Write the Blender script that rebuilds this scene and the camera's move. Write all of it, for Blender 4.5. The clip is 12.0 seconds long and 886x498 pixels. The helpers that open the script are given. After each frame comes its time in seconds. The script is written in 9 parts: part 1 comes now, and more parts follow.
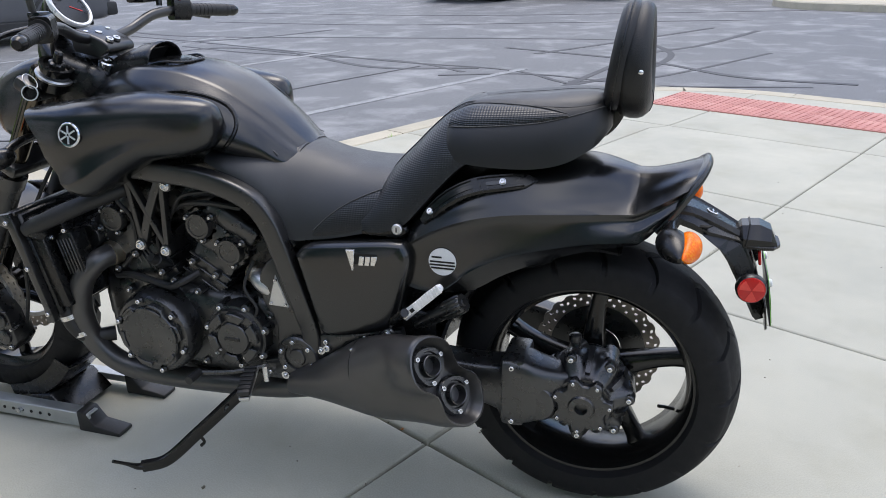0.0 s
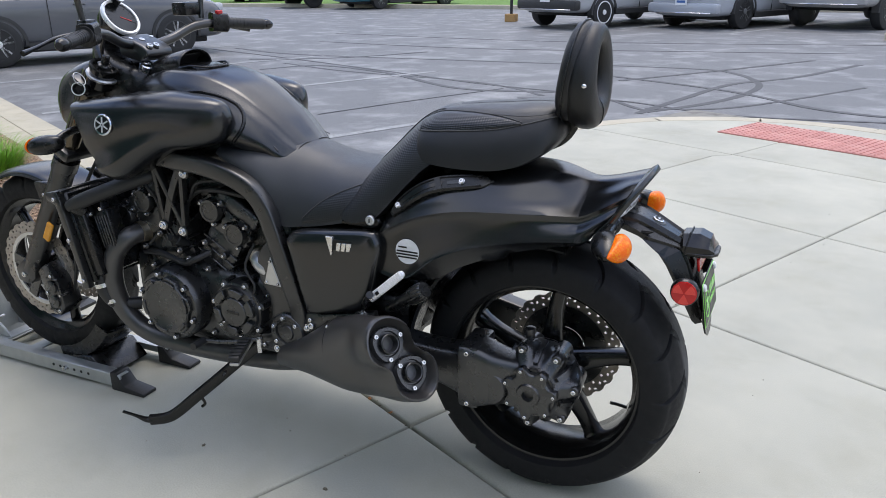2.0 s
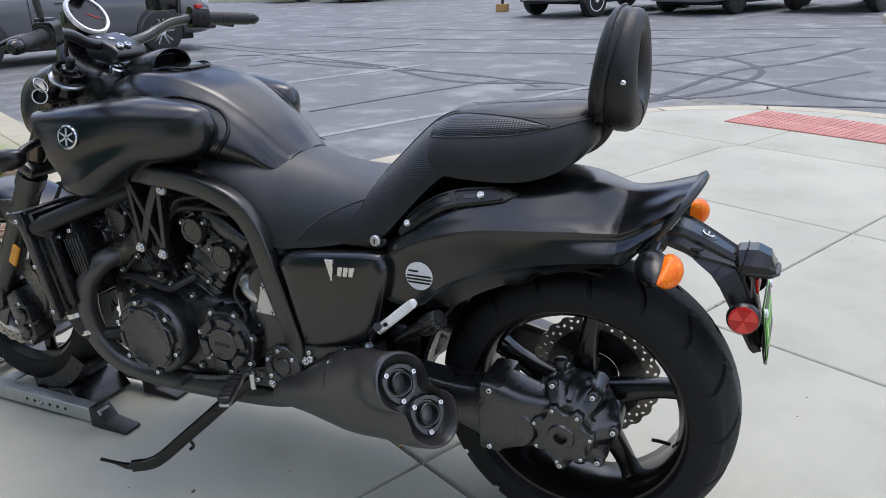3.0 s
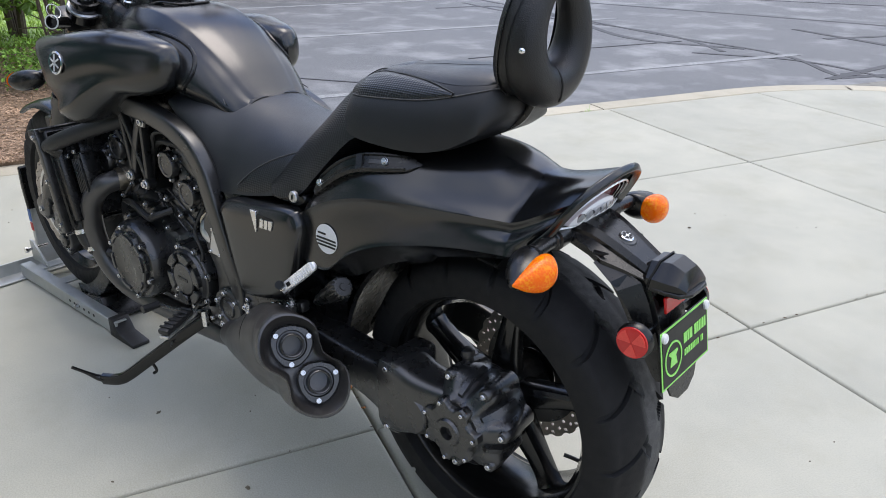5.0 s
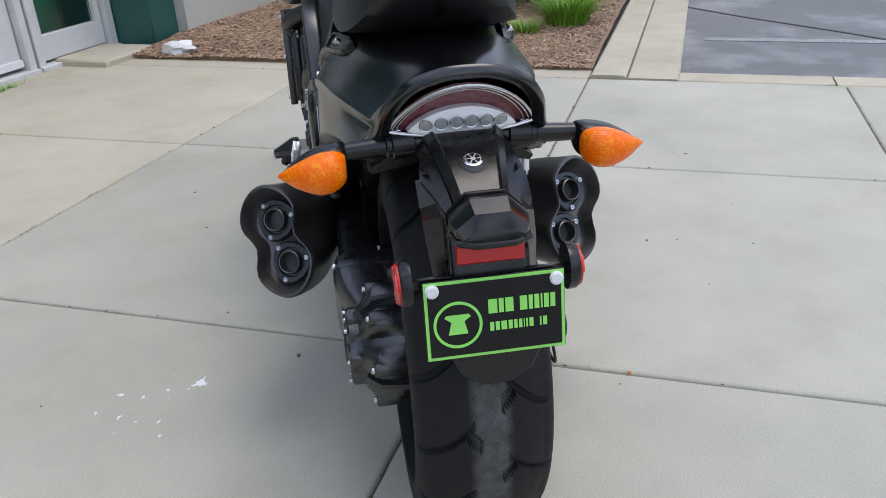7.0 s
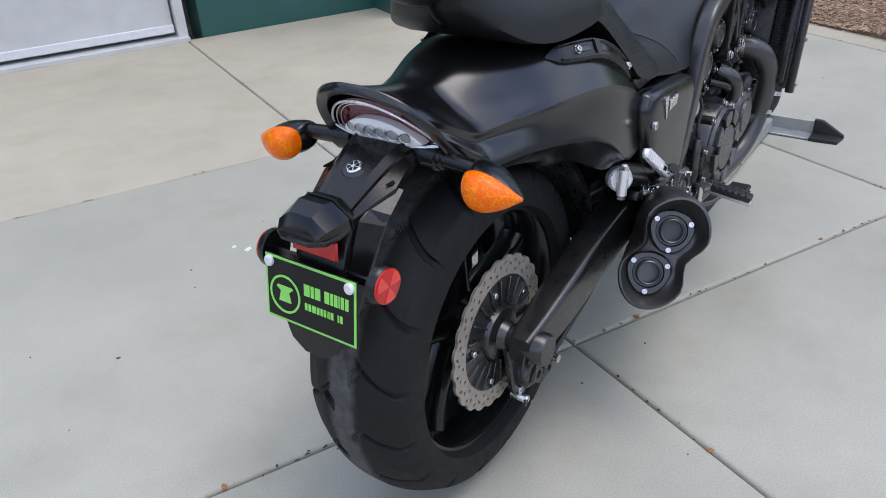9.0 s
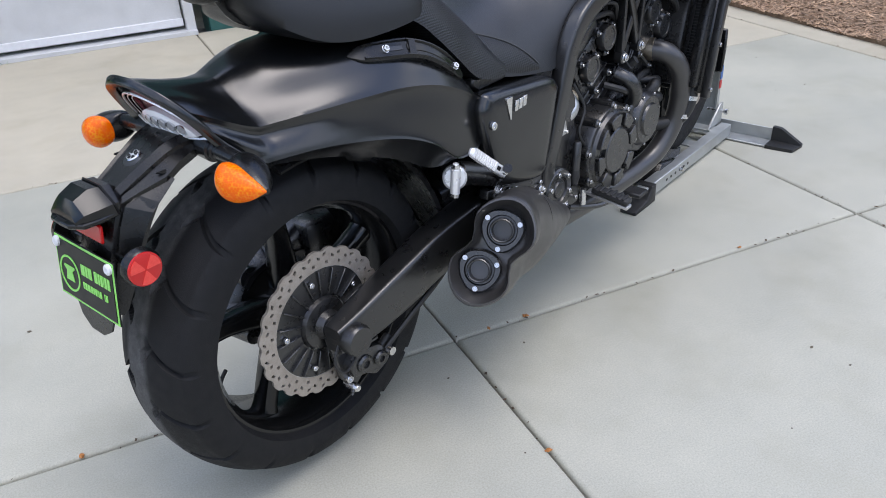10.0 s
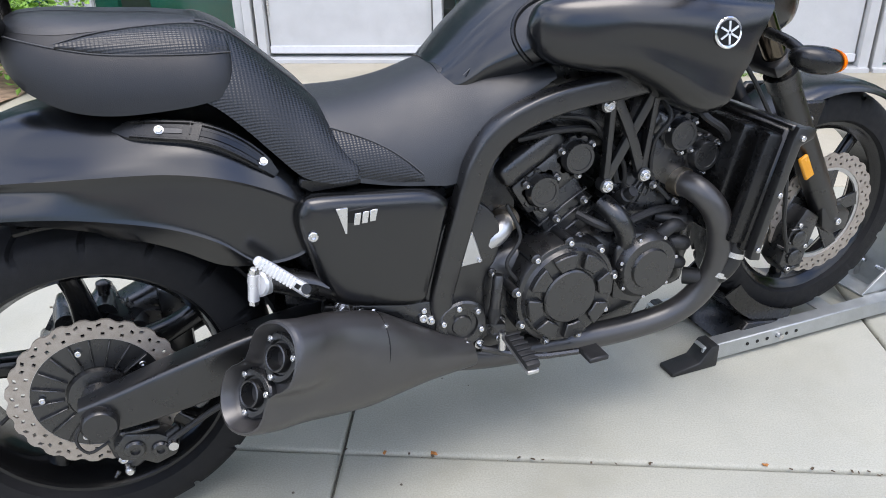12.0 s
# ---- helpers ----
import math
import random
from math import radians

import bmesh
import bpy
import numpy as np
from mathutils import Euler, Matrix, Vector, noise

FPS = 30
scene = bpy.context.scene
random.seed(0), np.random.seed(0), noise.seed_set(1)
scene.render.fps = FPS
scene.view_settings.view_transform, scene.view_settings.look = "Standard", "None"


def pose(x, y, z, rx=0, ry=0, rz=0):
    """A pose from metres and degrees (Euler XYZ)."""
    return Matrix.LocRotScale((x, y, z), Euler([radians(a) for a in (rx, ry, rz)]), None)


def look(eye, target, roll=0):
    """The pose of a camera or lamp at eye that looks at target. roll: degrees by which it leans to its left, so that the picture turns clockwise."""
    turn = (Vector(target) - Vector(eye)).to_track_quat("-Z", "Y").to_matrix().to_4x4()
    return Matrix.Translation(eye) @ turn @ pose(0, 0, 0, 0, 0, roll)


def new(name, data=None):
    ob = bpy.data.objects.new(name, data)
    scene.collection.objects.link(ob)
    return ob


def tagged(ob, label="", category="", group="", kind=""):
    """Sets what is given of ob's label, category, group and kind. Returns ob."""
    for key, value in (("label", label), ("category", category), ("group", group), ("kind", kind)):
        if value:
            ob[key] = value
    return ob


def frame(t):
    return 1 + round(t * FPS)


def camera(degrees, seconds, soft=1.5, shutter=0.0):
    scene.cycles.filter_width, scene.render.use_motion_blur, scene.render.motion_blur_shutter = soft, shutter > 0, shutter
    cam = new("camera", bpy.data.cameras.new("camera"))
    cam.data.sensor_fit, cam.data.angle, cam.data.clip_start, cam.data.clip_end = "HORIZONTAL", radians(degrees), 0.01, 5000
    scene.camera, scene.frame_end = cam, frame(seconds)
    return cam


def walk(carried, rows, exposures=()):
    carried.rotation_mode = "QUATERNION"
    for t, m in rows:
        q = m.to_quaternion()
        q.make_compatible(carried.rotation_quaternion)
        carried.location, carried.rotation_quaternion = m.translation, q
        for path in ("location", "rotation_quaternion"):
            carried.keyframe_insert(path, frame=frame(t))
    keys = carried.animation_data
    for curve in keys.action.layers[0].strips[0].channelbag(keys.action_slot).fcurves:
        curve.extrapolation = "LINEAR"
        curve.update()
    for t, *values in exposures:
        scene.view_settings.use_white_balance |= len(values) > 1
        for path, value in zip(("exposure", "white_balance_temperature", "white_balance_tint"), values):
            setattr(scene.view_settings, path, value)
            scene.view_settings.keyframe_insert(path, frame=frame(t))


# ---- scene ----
cam = camera(59.1, 12.0, soft=0.9)
PATH = [
    (0, (-0.168, 1.625, 1.256), (0.406, -0.146, 0.526), -1.6),
    (0.5, (-0.296, 1.663, 1.249), (0.535, -0.011, 0.537), -1.1),
    (1, (-0.411, 1.715, 1.258), (0.448, 0.049, 0.559), 0.5),
    (1.5, (-0.47, 1.712, 1.251), (0.37, 0.029, 0.57), 0.1),
    (2, (-0.508, 1.691, 1.245), (0.304, -0.01, 0.576), -0.7),
    (2.5, (-0.456, 1.629, 1.237), (0.343, -0.081, 0.578), -1.9),
    (3, (-0.366, 1.495, 1.228), (0.43, -0.206, 0.54), -1.9),
    (3.2, (-0.329, 1.466, 1.227), (0.468, -0.228, 0.521), -1.0),
    (4.8, (-0.722, 1.184, 1.203), (0.442, -0.236, 0.411), 0.6),
    (5, (-0.775, 1.1, 1.217), (0.42, -0.292, 0.422), -0.0),
    (5.5, (-0.953, 0.887, 1.191), (0.472, -0.266, 0.392), -3.5),
    (6, (-1.137, 0.683, 1.19), (0.436, -0.243, 0.371), -4.4),
    (6.5, (-1.135, 0.439, 1.073), (0.547, -0.254, 0.242), -1.3),
    (7, (-1.149, 0.173, 1.058), (0.63, -0.078, 0.18), -2.7),
    (7.2, (-1.188, 0.073, 1.039), (0.587, 0.097, 0.118), -2.9),
    (8.8, (-1.015, -0.614, 1.166), (0.471, 0.275, 0.164), -4.6),
    (9, (-0.99, -0.706, 1.172), (0.409, 0.319, 0.177), -3.3),
    (9.5, (-0.929, -0.934, 1.183), (0.336, 0.248, 0.182), -2.1),
    (10, (-0.756, -1.079, 1.162), (0.543, 0.073, 0.17), -3.6),
    (10.5, (-0.517, -1.199, 1.186), (0.772, -0.034, 0.196), -2.6),
    (11, (-0.283, -1.365, 1.185), (0.796, 0.046, 0.266), 0.1),
    (11.5, (-0.055, -1.414, 1.175), (0.78, 0.164, 0.272), -0.8),
    (12, (0.171, -1.382, 1.171), (0.81, 0.287, 0.273), -1.2),
]
walk(cam, [(t, look(eye, target, roll)) for t, eye, target, roll in PATH],
     exposures=[(0.0, 0.9, 7160, 12), (1.0, 0.97, 7160, 12), (1.5, 0.97, 7160, 12), (2.5, 0.8, 7110, 12), (5.0, 0.93, 7210, 12), (5.5, 0.86, 7210, 12), (6.0, 0.8, 7110, 12), (7.0, 0.63, 7060, 12), (9.0, 0.64, 6760, 13), (9.5, 0.72, 6760, 13), (10.0, 0.82, 6810, 13), (10.5, 0.9, 6860, 13), (11.5, 1.12, 6960, 13), (12.0, 1.16, 7010, 13)])

# ---- world and sun ----
world = bpy.data.worlds.new("sky")
scene.world = world
world.use_nodes = True
wn = world.node_tree.nodes
wn.clear()
w_out, w_bg, w_sky = wn.new("ShaderNodeOutputWorld"), wn.new("ShaderNodeBackground"), wn.new("ShaderNodeTexSky")
w_sky.sky_type, w_sky.sun_disc = "NISHITA", False
w_sky.sun_elevation, w_sky.sun_rotation = radians(75.2), radians(169)
w_sky.dust_density, w_sky.ozone_density, w_sky.air_density = 1.0, 1.0, 1.0
w_bg.inputs["Strength"].default_value = 0.135
w_pale, w_tint = wn.new("ShaderNodeHueSaturation"), wn.new("ShaderNodeMix")
w_pale.inputs["Saturation"].default_value = 1.15
w_veil = wn.new("ShaderNodeMix")
w_veil.data_type = "RGBA"
w_veil.inputs[7].default_value = (9.0, 9.0, 8.8, 1)
# broken thin cloud over the whole sky
w_co, w_cloud, w_amount = wn.new("ShaderNodeTexCoord"), wn.new("ShaderNodeTexNoise"), wn.new("ShaderNodeMapRange")
w_cloud.inputs["Scale"].default_value, w_cloud.inputs["Detail"].default_value, w_cloud.inputs["Roughness"].default_value = 2.4, 6.0, 0.55
w_amount.inputs["From Min"].default_value, w_amount.inputs["From Max"].default_value = 0.44, 0.60
w_amount.inputs["To Min"].default_value, w_amount.inputs["To Max"].default_value = 0.02, 0.75
world.node_tree.links.new(w_co.outputs["Generated"], w_cloud.inputs["Vector"])
world.node_tree.links.new(w_cloud.outputs["Fac"], w_amount.inputs[0])
world.node_tree.links.new(w_amount.outputs[0], w_veil.inputs[0])
w_tint.data_type, w_tint.blend_type = "RGBA", "MULTIPLY"
w_tint.inputs[0].default_value, w_tint.inputs[7].default_value = 1.0, (0.93, 0.99, 1.13, 1)
world.node_tree.links.new(w_sky.outputs[0], w_pale.inputs["Color"])
world.node_tree.links.new(w_pale.outputs[0], w_veil.inputs[6])
world.node_tree.links.new(w_veil.outputs[2], w_tint.inputs[6])
# a clouded sky is brighter overhead than at the horizon
w_sep, w_up, w_dome = wn.new("ShaderNodeSeparateXYZ"), wn.new("ShaderNodeMapRange"), wn.new("ShaderNodeMix")
w_up.inputs["From Min"].default_value, w_up.inputs["From Max"].default_value = 0.0, 1.0
w_up.inputs["To Min"].default_value, w_up.inputs["To Max"].default_value = 0.80, 1.24
w_dome.data_type, w_dome.blend_type = "RGBA", "MULTIPLY"
w_dome.inputs[0].default_value = 1.0
world.node_tree.links.new(w_co.outputs["Generated"], w_sep.inputs[0])
world.node_tree.links.new(w_sep.outputs["Z"], w_up.inputs[0])
world.node_tree.links.new(w_up.outputs[0], w_dome.inputs[7])
world.node_tree.links.new(w_tint.outputs[2], w_dome.inputs[6])
world.node_tree.links.new(w_dome.outputs[2], w_bg.inputs[0])
world.node_tree.links.new(w_bg.outputs[0], w_out.inputs[0])
sun = new("sun", bpy.data.lights.new("sun", "SUN"))
sun.data.energy, sun.data.angle, sun.data.color = 0.65, radians(30.0), (1.0, 0.985, 0.95)
sun.matrix_basis = look((0.25, -1.30, 5.0), (0, 0, 0))

from mathutils.bvhtree import BVHTree

# ---- materials ----
def nodes_of(name):
    m = bpy.data.materials.new(name)
    m.use_nodes = True
    return m, m.node_tree.nodes, m.node_tree.links, m.node_tree.nodes["Principled BSDF"]


def surface(name, low, high, rough=(0.4, 0.55), scale=30.0, fine=300.0, bump=0.0, bump_scale=400.0, metal=0.0, coat=0.0, space="Object", spread=0.0, spec=0.5, ior=1.5):
    """A surface with a broad and a fine variation of colour and gloss, and a fine relief. spread: change from piece to piece."""
    m, n, l, p = nodes_of(name)
    co = n.new("ShaderNodeTexCoord")
    a, b = n.new("ShaderNodeTexNoise"), n.new("ShaderNodeTexNoise")
    for tex, s in ((a, scale), (b, fine)):
        tex.inputs["Scale"].default_value, tex.inputs["Detail"].default_value = s, 6.0
        l.new(co.outputs[space], tex.inputs["Vector"])
    mix = n.new("ShaderNodeMath")
    mix.operation = "MULTIPLY_ADD"
    mix.inputs[1].default_value = 0.45
    l.new(b.outputs["Fac"], mix.inputs[0])
    half = n.new("ShaderNodeMath")
    half.operation = "MULTIPLY"
    half.inputs[1].default_value = 0.55
    l.new(a.outputs["Fac"], half.inputs[0])
    l.new(half.outputs[0], mix.inputs[2])
    ramp = n.new("ShaderNodeValToRGB")
    ramp.color_ramp.elements[0].position, ramp.color_ramp.elements[1].position = 0.32, 0.68
    ramp.color_ramp.elements[0].color, ramp.color_ramp.elements[1].color = (*low, 1), (*high, 1)
    l.new(mix.outputs[0], ramp.inputs[0])
    colour = ramp.outputs[0]
    if spread:
        info, hsv, rng = n.new("ShaderNodeObjectInfo"), n.new("ShaderNodeHueSaturation"), n.new("ShaderNodeMapRange")
        rng.inputs["To Min"].default_value, rng.inputs["To Max"].default_value = 1 - spread, 1 + spread
        l.new(info.outputs["Random"], rng.inputs[0])
        l.new(rng.outputs[0], hsv.inputs["Value"])
        l.new(colour, hsv.inputs["Color"])
        colour = hsv.outputs[0]
    l.new(colour, p.inputs["Base Color"])
    rr = n.new("ShaderNodeMapRange")
    rr.inputs["From Min"].default_value, rr.inputs["From Max"].default_value = 0.3, 0.7
    rr.inputs["To Min"].default_value, rr.inputs["To Max"].default_value = rough
    l.new(a.outputs["Fac"], rr.inputs[0])
    l.new(rr.outputs[0], p.inputs["Roughness"])
    p.inputs["Metallic"].default_value = metal
    p.inputs["Coat Weight"].default_value = coat
    p.inputs["Specular IOR Level"].default_value = spec
    p.inputs["IOR"].default_value = ior
    if bump:
        c, bp = n.new("ShaderNodeTexNoise"), n.new("ShaderNodeBump")
        c.inputs["Scale"].default_value, c.inputs["Detail"].default_value = bump_scale, 4.0
        l.new(co.outputs[space], c.inputs["Vector"])
        bp.inputs["Strength"].default_value, bp.inputs["Distance"].default_value = bump, 0.002
        l.new(c.outputs["Fac"], bp.inputs["Height"])
        l.new(bp.outputs[0], p.inputs["Normal"])
    return m


def lens(name, colour, rough=0.08, second=None, alpha=0.75, coat=0.3, spec=0.5):
    m, n, l, p = nodes_of(name)
    p.inputs["Base Color"].default_value = (*colour, 1)
    if second:
        gx, big, ramp, c0, both = n.new("ShaderNodeTexVoronoi"), n.new("ShaderNodeTexNoise"), n.new("ShaderNodeValToRGB"), n.new("ShaderNodeTexCoord"), n.new("ShaderNodeMath")
        gx.inputs["Scale"].default_value, big.inputs["Scale"].default_value = 260.0, 42.0
        l.new(c0.outputs["Object"], gx.inputs["Vector"])
        l.new(c0.outputs["Object"], big.inputs["Vector"])
        both.operation = "MULTIPLY"
        l.new(gx.outputs["Distance"], both.inputs[0])
        l.new(big.outputs["Fac"], both.inputs[1])
        ramp.color_ramp.elements[0].position, ramp.color_ramp.elements[1].position = 0.18, 0.48
        ramp.color_ramp.elements[0].color, ramp.color_ramp.elements[1].color = (*colour, 1), (*second, 1)
        l.new(both.outputs[0], ramp.inputs[0])
        l.new(ramp.outputs[0], p.inputs["Base Color"])
    p.inputs["Roughness"].default_value = rough
    p.inputs["Transmission Weight"].default_value = alpha
    p.inputs["Coat Weight"].default_value = coat
    p.inputs["Specular IOR Level"].default_value = spec
    tex, bp, co = n.new("ShaderNodeTexWave"), n.new("ShaderNodeBump"), n.new("ShaderNodeTexCoord")
    tex.bands_direction = "Z"
    tex.inputs["Distortion"].default_value, tex.inputs["Detail"].default_value, tex.inputs["Detail Scale"].default_value = 2.5, 3.0, 6.0
    tex.inputs["Scale"].default_value = 150.0
    l.new(co.outputs["Object"], tex.inputs["Vector"])
    l.new(tex.outputs["Fac"], bp.inputs["Height"])
    bp.inputs["Strength"].default_value, bp.inputs["Distance"].default_value = 0.22, 0.0012
    l.new(bp.outputs[0], p.inputs["Normal"])
    return m


def grey(v, tint=(1.0, 1.0, 1.0)):
    return tuple(v * t for t in tint)


SATIN = surface("satin_black_paint", grey(0.004, (0.9, 1, 1.08)), grey(0.006, (0.92, 1, 1.1)), (0.21, 0.27), 9, 600, 0.03, 900, spec=0.8)
ENGINE = surface("engine_black_coating", grey(0.008), grey(0.016), (0.24, 0.34), 40, 500, 0.12, 900, spec=1.0)
FRAMEB = surface("frame_black_coating", grey(0.007), grey(0.012), (0.26, 0.35), 40, 500, 0.08, 900, spec=0.9)
PLASTIC = surface("black_plastic", grey(0.004), grey(0.008), (0.22, 0.32), 40, 500, 0.05, 800, spec=0.5)
GLOSS = surface("gloss_black", grey(0.004), grey(0.008), (0.14, 0.22), 40, 500)
MUFFLER = surface("muffler_black", grey(0.026, (1.06, 1, 0.97)), grey(0.038, (1.07, 1, 0.96)), (0.28, 0.38), 30, 500, 0.06, 900, spec=0.95)
RUBBER = surface("rubber", grey(0.012), grey(0.022), (0.4, 0.55), 60, 700, 0.25, 700)
LEATHER = surface("seat_vinyl", grey(0.006, (0.95, 1, 1.10)), grey(0.010, (0.95, 1, 1.10)), (0.36, 0.46), 20, 700, 0.22, 1100, spec=0.55)
RIDERV = surface("rider_seat_vinyl", grey(0.010, (0.9, 1, 1.15)), grey(0.015, (0.9, 1, 1.15)), (0.36, 0.46), 20, 700, 0.30, 900, spec=0.8)
GRAINED = surface("backrest_leather", grey(0.006), grey(0.010), (0.33, 0.42), 20, 700, 0.5, 450)
STEEL = surface("bolt_steel", grey(0.62), grey(0.78), (0.2, 0.32), 60, 500, metal=1.0)
DISC = surface("brake_disc_steel", (0.34, 0.295, 0.25), (0.47, 0.42, 0.365), (0.42, 0.52), 90, 700, metal=0.55)
ALU = surface("brushed_aluminium", grey(0.55), grey(0.68), (0.32, 0.45), 40, 700, 0.05, metal=1.0)
GALV = surface("chock_aluminium", grey(0.42, (0.97, 1, 0.98)), grey(0.56, (0.97, 1, 0.98)), (0.4, 0.55), 30, 500, 0.08, metal=0.75)
CHROME = surface("chrome", grey(0.7), grey(0.8), (0.08, 0.14), 60, 500, metal=1.0)
BRASSY = surface("heat_stained_steel", (0.52, 0.44, 0.33), (0.7, 0.62, 0.5), (0.28, 0.38), 90, 500, metal=1.0)
THREAD = surface("seam_thread", grey(0.05), grey(0.10), (0.6, 0.8), 300, 900)
LAMPW = surface("lamp_reflector", grey(0.86), grey(0.92), (0.25, 0.35), 40, 500, metal=0.55, spec=0.8)
REDLIGHT = surface("pale_red_prism", (0.75, 0.05, 0.04), (0.85, 0.08, 0.06), (0.1, 0.2), 200, 600, 0.3, 500)
# the amber's second, yellower tone paints highlights into the lens facets
AMBER = lens("amber_lens", (0.98, 0.14, 0.0), 0.08, (1.0, 0.30, 0.006), alpha=0.0, coat=0.15, spec=0.25)
REDLENS = lens("red_lens", (0.55, 0.008, 0.008), 0.12, alpha=0.0)
CLEAR = lens("clear_lens", (0.95, 0.93, 0.93), 0.03, alpha=0.9)
WHITEP = surface("white_paint", grey(0.7), grey(0.8), (0.4, 0.5), 40, 500)
REDP = surface("red_plastic", (0.5, 0.02, 0.02), (0.6, 0.03, 0.03), (0.4, 0.5), 40, 500)
GREENP = surface("lime_print", (0.25, 0.72, 0.12), (0.30, 0.8, 0.16), (0.2, 0.28), 40, 500)
BLACKP = surface("black_print", grey(0.008), grey(0.012), (0.3, 0.4), 40, 500, spec=0.25)
YELLOWP = surface("amber_reflector", (0.75, 0.30, 0.02), (0.85, 0.38, 0.03), (0.2, 0.3), 40, 500)
BLUEP = surface("blue_sticker", (0.04, 0.12, 0.35), (0.05, 0.15, 0.4), (0.4, 0.5), 40, 500)


def weave(name, low, high, rough, pitch):
    """Vinyl pressed with a fine weave of square dimples."""
    m, n, l, p = nodes_of(name)
    co, bp, nz, ramp, sep = n.new("ShaderNodeTexCoord"), n.new("ShaderNodeBump"), n.new("ShaderNodeTexNoise"), n.new("ShaderNodeValToRGB"), n.new("ShaderNodeSeparateXYZ")
    def calc(op, a, b=None):
        x = n.new("ShaderNodeMath")
        x.operation = op
        for k, val in enumerate((a, b)):
            if val is None:
                continue
            if isinstance(val, (int, float)):
                x.inputs[k].default_value = val
            else:
                l.new(val, x.inputs[k])
        return x.outputs[0]
    l.new(co.outputs["Object"], sep.inputs[0])
    along, down = sep.outputs["X"], calc("SUBTRACT", sep.outputs["Z"], calc("ABSOLUTE", sep.outputs["Y"]))
    k = math.pi / pitch
    dots = calc("MULTIPLY", calc("SINE", calc("MULTIPLY", calc("ADD", along, down), k)), calc("SINE", calc("MULTIPLY", calc("SUBTRACT", along, down), k)))
    nz.inputs["Scale"].default_value, nz.inputs["Detail"].default_value = 22, 6
    l.new(co.outputs["Object"], nz.inputs["Vector"])
    l.new(dots, bp.inputs["Height"])
    bp.inputs["Strength"].default_value, bp.inputs["Distance"].default_value = 0.32, 0.0010
    l.new(bp.outputs[0], p.inputs["Normal"])
    ramp.color_ramp.elements[0].color, ramp.color_ramp.elements[1].color = (*low, 1), (*high, 1)
    l.new(nz.outputs["Fac"], ramp.inputs[0])
    l.new(ramp.outputs[0], p.inputs["Base Color"])
    p.inputs["Roughness"].default_value = rough
    p.inputs["Specular IOR Level"].default_value = 0.60
    return m


WEAVE = weave("woven_seat_vinyl", grey(0.008, (0.95, 1, 1.08)), grey(0.012, (0.95, 1, 1.08)), 0.32, 0.0060)


# ---- mesh tools ----
def V(*a):
    return Vector(a)


def thing(name, label, category, m=None, group="", kind=""):
    ob = new(name)
    ob.empty_display_size = 0.1
    if m is not None:
        ob.matrix_basis = m
    return tagged(ob, label, category, group, kind)


def finish(name, bm, mat, smooth=True, angle=38):
    bmesh.ops.recalc_face_normals(bm, faces=bm.faces[:])
    me = bpy.data.meshes.new(name)
    if smooth:
        lim = radians(angle)
        for e in bm.edges:
            e.smooth = not (len(e.link_faces) == 2 and e.calc_face_angle(0) > lim)
        for f in bm.faces:
            f.smooth = True
    bm.to_mesh(me)
    bm.free()
    me.materials.append(mat)
    return me


def part(name, bm, mat, parent=None, label="", smooth=True, angle=38, m=None):
    ob = new(name, finish(name, bm, mat, smooth, angle))
    ob.parent = parent
    if m is not None:
        ob.matrix_basis = m
    if label:
        ob["label"] = label
    return ob


def again(src, m, parent):
    """Another piece on the same mesh."""
    ob = new(src.name.split(".")[0], src.data)
    ob.parent = parent
    ob.matrix_basis = m
    return ob


def cr(rows, k):
    """Rows of numbers, made k times as fine along a smooth line through them."""
    p = np.array(rows, float)
    p = np.vstack([2 * p[0] - p[1], p, 2 * p[-1] - p[-2]])
    out = []
    for i in range(1, len(p) - 2):
        for j in range(k):
            t = j / k
            a, b, c, d = p[i - 1], p[i], p[i + 1], p[i + 2]
            out.append(0.5 * (2 * b + (c - a) * t + (2 * a - 5 * b + 4 * c - d) * t * t + (3 * b - a - 3 * c + d) * t ** 3))
    out.append(p[-2])
    return out


def loft(rings, cap=True, closed=True, bm=None):
    bm = bm or bmesh.new()
    vs = [[bm.verts.new(p) for p in r] for r in rings]
    n = len(vs[0])
    for a, b in zip(vs, vs[1:]):
        for i in range(n if closed else n - 1):
            j = (i + 1) % n
            bm.faces.new((a[i], a[j], b[j], b[i]))
    if cap and closed:
        bm.faces.new(vs[0][::-1])
        bm.faces.new(vs[-1])
    return bm


def sup(c, s, n):
    return math.copysign(abs(c) ** (2 / n), c) * s


def ring_x(x, yc, zc, hw, up, down, n=2.4, k=28):
    """A rounded ring across x."""
    out = []
    for i in range(k):
        a = 2 * math.pi * i / k
        c, s = math.cos(a), math.sin(a)
        out.append((x, yc + sup(c, hw, n), zc + sup(s, up if s > 0 else down, n)))
    return out


